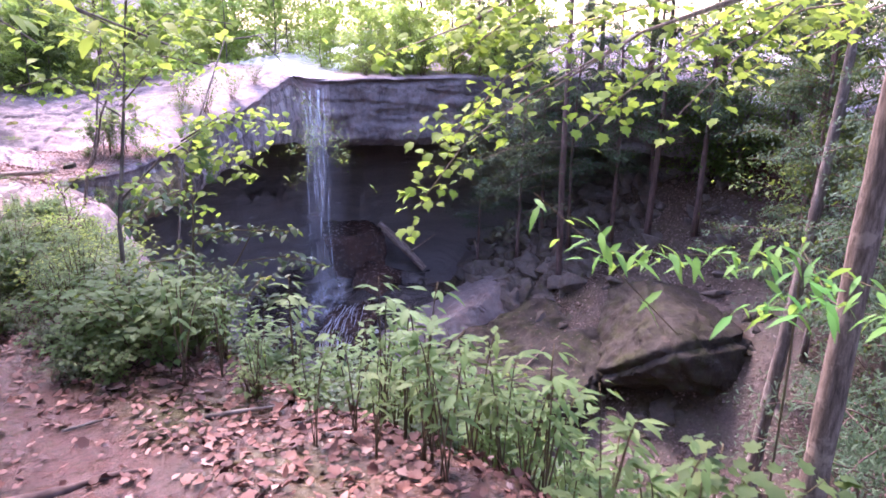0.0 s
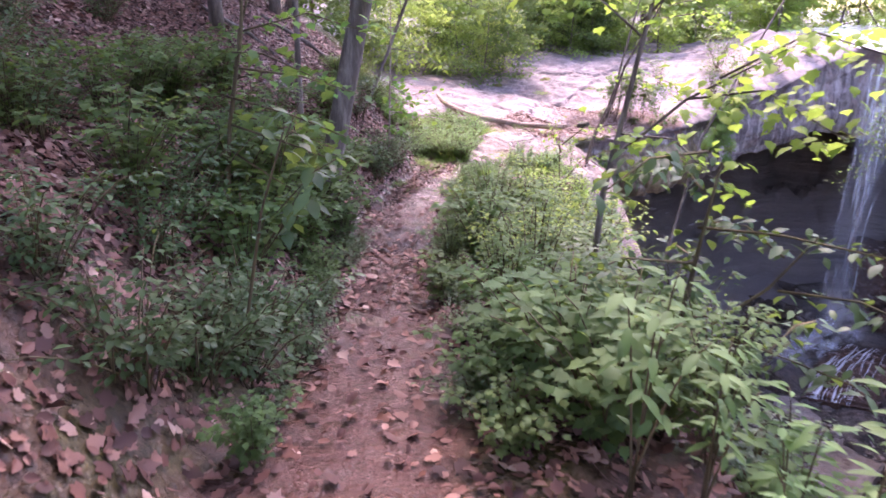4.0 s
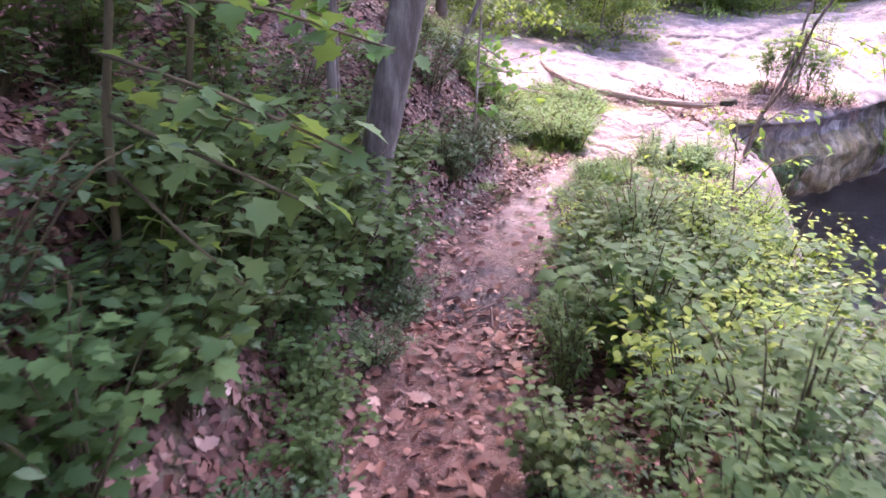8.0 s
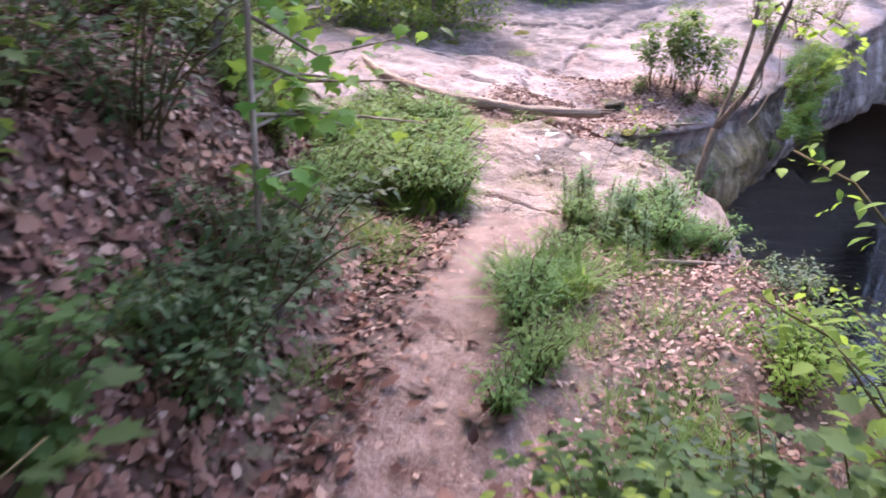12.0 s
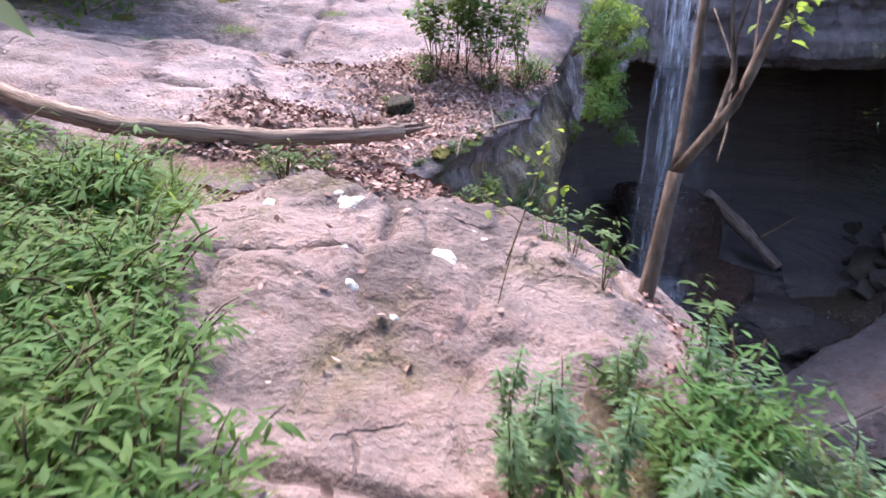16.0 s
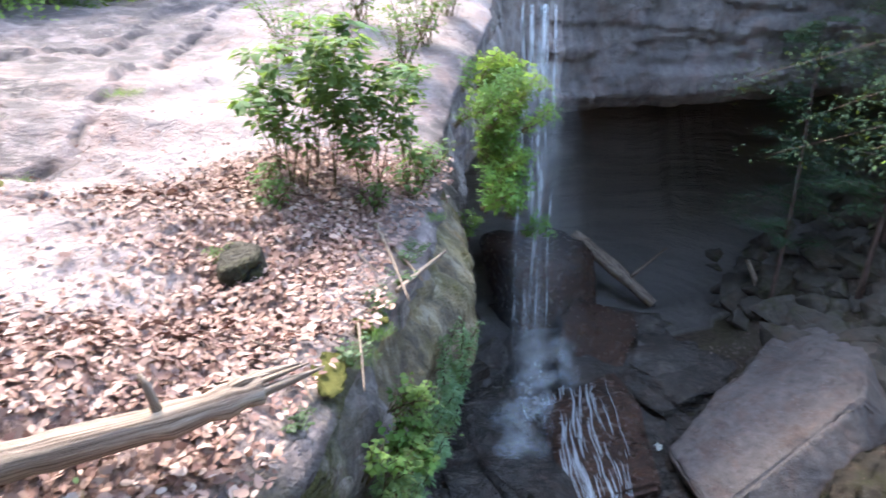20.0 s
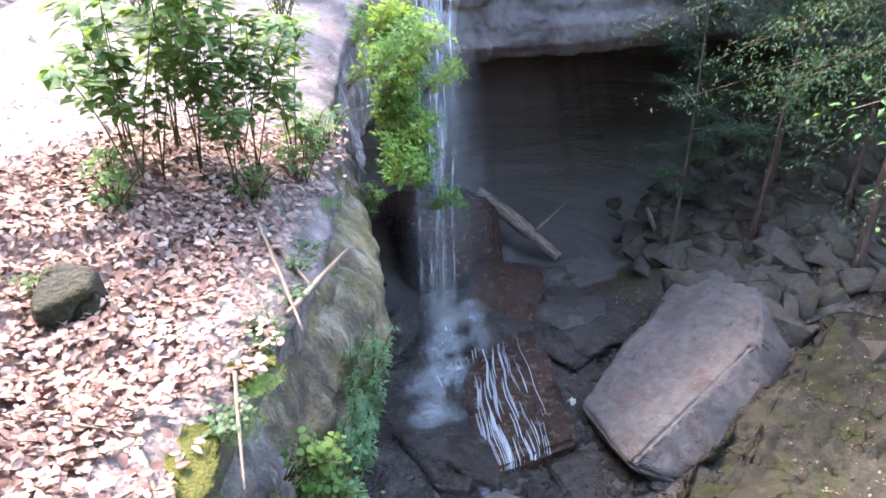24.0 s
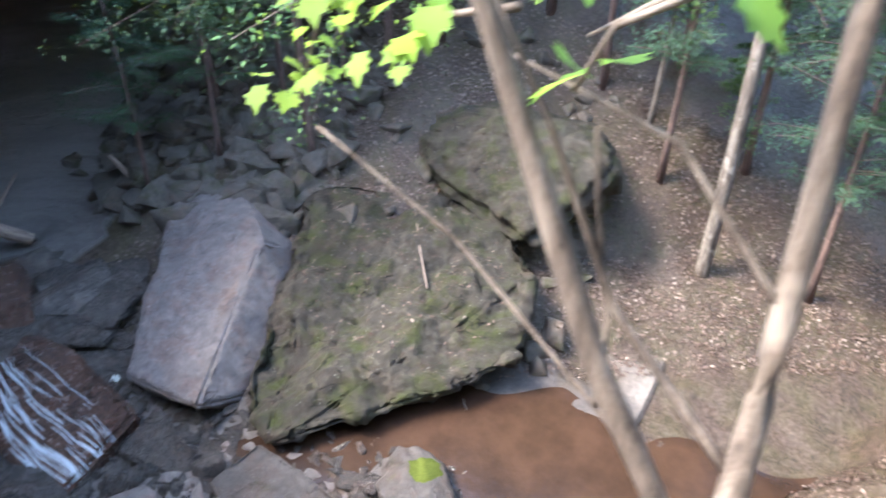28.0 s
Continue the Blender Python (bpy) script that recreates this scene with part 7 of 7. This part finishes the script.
sapling("young maple with sunlit leaves at the brink",
        [([(-3.6, 7.0, -2.4), (-3.5, 7.0, -0.6), (-3.25, 7.0, 0.75), (-3.1, 7.05, 1.8)], [0.028, 0.024, 0.016, 0.006]), ([(-3.45, 7.0, -0.3), (-2.9, 6.95, 0.2), (-2.3, 6.9, 0.55)], [0.014, 0.010, 0.003])],
        [([(-3.3, 7.0, 0.6), (-3.8, 6.9, 1.0), (-4.3, 6.9, 0.9)], 70), ([(-3.3, 7.0, 0.7), (-2.8, 7.0, 1.2), (-2.3, 6.9, 1.1)], 90), ([(-2.9, 6.95, 0.2), (-2.4, 6.9, 0.3), (-1.9, 6.9, 0.05)], 90), ([(-3.2, 7.0, 0.9), (-3.5, 7.2, 1.4), (-3.9, 7.3, 1.5)], 80),
         ([(-3.15, 7.0, 1.3), (-2.7, 7.0, 1.6), (-2.1, 7.1, 1.5)], 90), ([(-2.7, 6.95, 0.35), (-2.2, 7.0, 0.65), (-1.7, 7.0, 0.5)], 90), ([(-3.4, 7.0, -0.1), (-2.9, 6.8, -0.05), (-2.5, 6.7, -0.3)], 60), ([(-3.1, 7.0, 1.6), (-3.0, 6.9, 1.9), (-2.8, 6.8, 2.1)], 60)],
        BARK, LEAF_YELLOW, 0.10, "maple", 92, 0.17)
sapling("dark shrub with level sprays of leaves at the brink",
        [([(-2.5, 6.2, -2.2), (-2.45, 6.15, -1.0), (-2.3, 6.05, 0.0)], [0.02, 0.016, 0.008]), ([(-2.45, 6.15, -1.2), (-2.0, 6.2, -0.7), (-1.8, 6.2, -0.35)], [0.012, 0.009, 0.004])],
        [([(-2.4, 6.1, -0.4 + 0.22 * i), (-2.4 + 0.45 * math.cos(i * 2.2), 6.1 + 0.45 * math.sin(i * 2.2), -0.35 + 0.2 * i), (-2.4 + 0.95 * math.cos(i * 2.2 + 0.2), 6.1 + 0.95 * math.sin(i * 2.2 + 0.2), -0.42 + 0.2 * i)], 46) for i in range(-4, 3)]
        + [([(-1.95, 6.2, -0.7 + 0.2 * i), (-1.95 + 0.4 * math.cos(i * 2.4), 6.2 + 0.4 * math.sin(i * 2.4), -0.65 + 0.2 * i), (-1.95 + 0.8 * math.cos(i * 2.4), 6.2 + 0.8 * math.sin(i * 2.4), -0.75 + 0.2 * i)], 40) for i in range(-2, 2)],
        STEM, LEAF_DARK, 0.105, "oval", 93, 0.07)
sapling("sapling with yellow green leaves over the drop",
        [([(-5.55, 9.6, -2.3), (-5.6, 9.75, -1.5), (-5.8, 10.0, -0.75)], [0.012, 0.009, 0.004])],
        [([(-5.6, 9.7, -1.6), (-5.9, 9.9, -1.35), (-6.2, 10.0, -1.3)], 26), ([(-5.6, 9.75, -1.4), (-5.5, 10.1, -1.1), (-5.3, 10.4, -1.0)], 26), ([(-5.7, 9.9, -1.0), (-5.95, 10.1, -0.8), (-6.2, 10.3, -0.75)], 26), ([(-5.7, 9.9, -0.9), (-5.6, 10.3, -0.7), (-5.5, 10.6, -0.75)], 24)],
        STEM, LEAF_YELLOW, 0.085, "oval", 94, 0.08)
sapling("thin weedy sapling with a few leaves on the outcrop",
        [([(-7.95, 12.58, -1.85), (-7.88, 12.8, -1.5), (-7.75, 13.2, -1.1)], [0.003, 0.0025, 0.0015])],
        [([(-7.9, 12.75, -1.55), (-7.8, 13.05, -1.25), (-7.74, 13.22, -1.08)], 14), ([(-7.86, 12.88, -1.42), (-7.95, 12.95, -1.38), (-8.02, 13.02, -1.37)], 8), ([(-7.84, 12.95, -1.35), (-7.74, 12.98, -1.3), (-7.66, 13.0, -1.3)], 8), ([(-7.8, 13.05, -1.24), (-7.88, 13.15, -1.2), (-7.94, 13.2, -1.2)], 7)], STEM, LEAF_YELLOW, 0.05, "oval", 90, 0.025)
sapling("hanging branch with bright leaves over the shelf edge",
        [([(-6.4, 13.8, 0.7), (-6.9, 14.8, 0.75), (-7.4, 15.6, 0.55)], [0.012, 0.009, 0.004])],
        [([(-7.1, 15.1, 0.65), (-7.4, 15.5, 0.48), (-7.6, 15.7, 0.36)], 14), ([(-7.0, 15.0, 0.65), (-7.2, 15.6, 0.45), (-7.3, 15.8, 0.36)], 12), ([(-6.9, 14.9, 0.7), (-6.9, 15.5, 0.5), (-6.95, 15.7, 0.36)], 12)], BARK_PALE, LEAF_YELLOW, 0.085, "maple", 97, 0.06)
sapling("slender tree with small pale leaves hanging over the gorge",
        [([(-4.9, 11.2, -3.9), (-4.7, 12.0, -1.0), (-4.2, 13.6, 1.2), (-3.8, 15.4, 1.3)], [0.02, 0.018, 0.014, 0.010]), ([(-3.9, 15.0, 1.3), (-3.3, 16.6, 0.0), (-3.1, 17.4, -1.3)], [0.010, 0.007, 0.003])],
        [([(-3.4, 16.4, 0.1), (-3.3, 17.0, -0.9), (-3.5, 17.5, -1.7)], 120), ([(-3.2, 17.0, -0.9), (-3.6, 17.6, -1.5), (-4.1, 17.9, -1.75)], 110), ([(-3.1, 17.3, -1.2), (-3.4, 17.4, -1.9), (-3.8, 17.4, -2.5)], 110), ([(-3.2, 16.8, -0.8), (-2.6, 16.9, -1.4), (-2.5, 17.0, -1.9)], 120), ([(-3.5, 16.2, 0.2), (-2.8, 16.3, -0.6), (-2.4, 16.4, -1.3)], 110)],
        BARK, LEAF_PALE, 0.075, "oval", 95, 0.16)
hang = [((4.6, 25.2, -1.9), (2.2, 25.4, -2.2), (0.3, 25.9, -3.1)), ((4.6, 25.2, -2.4), (2.4, 25.0, -2.9), (0.9, 25.2, -3.9)), ((4.6, 25.2, -1.4), (1.6, 26.2, -1.7), (-1.2, 26.8, -2.6)),
        ((4.6, 25.2, -2.9), (3.0, 24.6, -3.3), (1.4, 24.6, -4.3)), ((4.6, 25.2, -1.0), (2.4, 24.6, -1.2), (0.8, 24.4, -2.3)), ((4.6, 25.2, -0.4), (3.4, 24.0, -0.9), (2.4, 23.4, -2.0))]
sapling("hemlock with dark sprays hanging before the hollow",
        [([(4.7, 25.3, -9.0), (4.6, 25.2, -4.0), (4.6, 25.2, 2.0), (4.7, 25.2, 6.0)], [0.13, 0.11, 0.08, 0.03])],
        [(h, 620) for h in hang] + [([Vector(q) + Vector((0.5, -1.0, -0.5 - 0.4 * i)) for q in h], 380) for i, h in enumerate(hang[:4])], BARK_RED, LEAF_HEMLOCK, 0.11, "lance", 91, 0.3)


# ---- dead leaves ----


def dry_leaves(name, label, x, y, z, nor, size, seed, shape, material, lift=0.012):
    """Curled dead leaves lying on a surface, given by places and normals."""
    rs = np.random.default_rng(seed)
    n = len(x)
    up = unit(nor + rs.normal(0, 0.33, (n, 3)) * np.array([1, 1, 0.2]))
    a = rs.uniform(0, 2 * math.pi, n)
    way = np.stack([np.cos(a), np.sin(a), np.zeros(n)], -1)
    way = way - up * (way * up).sum(1)[:, None]
    at = np.stack([x, y, z + lift + 0.02 * rs.random(n)], -1)
    V, F = leaf_field(at, way, up, size * rs.uniform(0.5, 1.3, n), shape, rs.uniform(-0.3, 0.6, n), rs.uniform(-0.25, 0.4, n))
    return tagged(fast_mesh(name, V, F, material), label, "dead leaves", kind="stuff")


def litter(name, label, count, where, size, seed, shape="dry", on_shelf=False, material=None):
    rs = np.random.default_rng(seed)
    x0, x1, y0, y1 = where[:4]
    x, y = rs.uniform(x0, x1, count), rs.uniform(y0, y1, count)
    keep = where[4](x, y) > rs.random(count)
    x, y = x[keep], y[keep]
    h = slab_z if on_shelf else ground_z
    z = h(x, y)
    gx, gy = (h(x + 0.06, y) - z) / 0.06, (h(x, y + 0.06) - z) / 0.06
    nor = unit(np.stack([-gx, -gy, np.ones(len(x))], -1))
    return dry_leaves(name, label, x, y, z, nor, size, seed + 50, shape, material or DEAD)


def litter_on(label, tree_of, count, x0, x1, y0, y1, size, seed, material, flat=0.8):
    rs = random.Random(seed)
    hits = []
    for i in range(count):
        hit = tree_of.ray_cast(Vector((rs.uniform(x0, x1), rs.uniform(y0, y1), 3)), Vector((0, 0, -1)))
        if hit[0] is not None and hit[1].z > flat:
            hits.append((*hit[0], *hit[1]))
    h = np.array(hits)
    return dry_leaves("leaf_litter", label, h[:, 0], h[:, 1], h[:, 2], h[:, 3:], size, seed, "dry", material)


def bank_litter(x, y):
    v, _ = along(PATH, x, y)
    dn, _ = along(BRINK, x, y)
    n = fbm(x * 0.9, y * 0.9, 61, 3)
    return np.where(dn > -1.5, np.clip(0.22 + sstep(0.25, 0.8, np.abs(v)) * (0.75 + 0.5 * n), 0, 1), 0.0)


def start_litter(x, y):
    return bank_litter(x, y) * 0.9


def hill_litter(x, y):
    return bank_litter(x, y) * ((along(PATH, x, y)[0] > 0.25) | (y < 7.6))


def off_outcrop(x, y):
    return bank_litter(x, y) * np.clip(sstep(0.1, 0.5, np.abs(along(PATH, x, y)[0]) + 0.15 * fbm(x * 2, y * 2, 65, 2)), 0.4, 1) * (((x + 8.5) / 1.25) ** 2 + ((y - 12.5) / 1.5) ** 2 > 1)


def shelf_cover(x, y):
    drift = 0.55 + 1.0 * fbm(x * 0.8, y * 0.8, 62, 3) - 0.75 * np.clip(-9.55 - x + 0.25 * (y - 16), 0, 3)
    edge = along(RIM, x, y)[0] + 0.2 * fbm(x * 2, y * 2, 64, 2)
    return np.where(edge > 0.3, 1.0, 0.4 * (edge > 0.03)) * np.clip(drift, 0.02, 1)


litter("leaf_litter", "brown dead leaves on the path and its banks", 15000, (-7.5, 1.5, -0.5, 9.0, start_litter), 0.075, 1, "maple")
litter("leaf_litter", "broken brown dead leaves on the path and its banks", 26000, (-8.5, 1.5, -0.5, 9.5, start_litter), 0.06, 11, "dry")
litter("leaf_litter", "red brown dead leaves on the leafy hillside", 60000, (-12.0, -4.5, 2.5, 11.5, hill_litter), 0.06, 2, "dry")
litter("leaf_litter", "lobed red brown dead leaves on the leafy hillside", 12000, (-11.0, -3.0, 2.0, 11.0, hill_litter), 0.08, 12, "oak")
litter("leaf_litter", "dead leaves on the ground near the outcrop", 30000, (-10.8, -5.8, 7.8, 14.6, off_outcrop), 0.038, 3, "dry", False, DEAD_MID)
P = np.array([v.co[:] for v in shelf.data.vertices])
set_attr(shelf, "leafy", sstep(0.35, 0.75, shelf_cover(P[:, 0], P[:, 1])) * (P[:, 1] < 19.3) * (P[:, 0] > -11.3) * (P[:, 2] > -2.6) * 0.85)
litter("leaf_litter", "pale dead leaves lying on the rock shelf", 21000, (-11.2, -7.4, 14.3, 19.2, shelf_cover), 0.040, 4, "dry", True, DEAD_PALE)
litter("leaf_litter", "pinkish brown dead leaves lying on the rock shelf", 21000, (-11.2, -7.4, 14.3, 19.2, shelf_cover), 0.042, 24, "dry", True, DEAD_MID)
litter("leaf_litter", "lobed pale dead leaves lying on the rock shelf", 4500, (-10.6, -7.4, 14.3, 18.6, shelf_cover), 0.06, 14, "oak", True, DEAD_PALE)
litter("leaf_litter", "dead leaves on the far bank of the creek, toned for shade", 42000, (-1.0, 12.0, 8.0, 28.0, lambda x, y: (along(CREEK, x, y)[0] > 1.9) * np.clip(0.75 + 0.6 * fbm(x * 0.6, y * 0.6, 63, 3), 0, 1)), 0.10, 5, "dry", False, DEAD_BANK)
litter("leaf_litter", "dead leaves on the near bank of the creek, toned for shade", 20000, (-3.5, 9.0, 3.0, 13.5, lambda x, y: (along(CREEK, x, y)[0] < -1.1) * (ground_z(x, y) < -4.5) * 0.9), 0.10, 15, "dry", False, DEAD_BANK)
litter_on("dead leaves lying on top of the mossy boulder", on_mossy, 2600, 0.5, 7.6, 18.5, 25.0, 0.085, 6, DEAD_BANK, 0.93)
litter_on("dead leaves gathered behind the outcrop", on_outcrop, 1400, -9.7, -8.5, 13.7, 14.5, 0.045, 8, DEAD_MID, 0.2)
litter("leaf_litter", "dead leaves gathered between the outcrop and the shelf", 6000, (-10.4, -8.4, 13.3, 14.7, lambda x, y: 0.8 + 0 * x), 0.042, 16, "dry", False, DEAD_MID)
litter_on("scattered dead leaves on the outcrop", on_outcrop, 160, -9.6, -7.4, 11.2, 14.0, 0.045, 7, DEAD_PALE, 0.7)

for i in range(20):
    y = rr.uniform(14.9, 18.8)
    x = float(np.interp(y, [14.4, 14.85, 15.5, 16.5, 17.5, 18.5], [-9.5, -8.8, -8.5, -8.25, -7.98, -7.62])) - rr.uniform(0.0, 0.16)
    put(rr.choice((FERN_B, TUFT_LOW, FERN_B)), x, y, rr.uniform(0.18, 0.4), dz=-0.04)
on_shelf = surface(shelf)
for i, (x, y, r) in enumerate([(-10.9, 17.2, 0.14), (-12.0, 17.6, 0.15), (-12.34, 19.5, 0.24), (-13.1, 18.2, 0.18)]):
    drape("moss_patch", on_shelf, x, y, 0.7 * r, MOSS, shelf, 380 + i, 0.01)
for i, (x, y, rx, ry) in enumerate([(-8.66, 15.5, 0.10, 0.21), (-8.53, 15.95, 0.07, 0.12), (-8.45, 16.05, 0.05, 0.12)]):
    bm = bmesh.new()
    bmesh.ops.create_icosphere(bm, subdivisions=4, radius=1.0)
    P = np.array([v.co[:] for v in bm.verts])
    lump = 1 + 0.25 * fbm(P[:, 0] * 1.6 + i, P[:, 1] * 1.6 + P[:, 2], 395 + i, 4)
    for v, p in zip(bm.verts, P * lump[:, None] * np.array((rx * 0.8, ry * 0.8, 0.02))):
        v.co = p
    c = part("moss_cushion", bm, MOSS)
    c.matrix_world = pose(x, y, float(slab_z(x, y)) - 0.02, 0, 18, 8 * i)
    tagged(c, "yellow brown moss cushion at the edge of the shelf", "moss", "moss cushions")
scrap = bmesh.new()
bmesh.ops.create_grid(scrap, x_segments=5, y_segments=5, size=0.11)
for v in scrap.verts:
    v.co = Vector((v.co.x, 0.7 * v.co.y, 0.05 * math.sin(31 * v.co.x) + 0.04 * math.cos(40 * v.co.y + 9 * v.co.x)))
scrap = part("paper_scrap", scrap, LICHEN, smooth=False)
scrap.modifiers.new("thickness", "SOLIDIFY").thickness = 0.004
scrap.matrix_world = pose(-2.66, 24.75, -10.3, 30, 20, 40)
tagged(scrap, "crumpled white scrap lying beside the grey boulder", "litter")

for x, y, sc in ((-3.2, 28.9, 1.2), (-2.0, 29.2, 1.6), (-0.8, 29.5, 1.5), (0.6, 29.8, 1.9), (2.2, 30.0, 1.8), (3.8, 29.8, 2.0), (5.4, 29.3, 1.8), (7.0, 28.7, 2.0), (-8.2, 21.6, 1.0), (-7.9, 22.8, 1.2), (-7.4, 24.2, 1.0), (-8.8, 23.2, 1.3), (-7.0, 25.8, 0.9), (-9.5, 21.0, 0.8)):
    put(SHRUB_BUSH, x, y, sc)
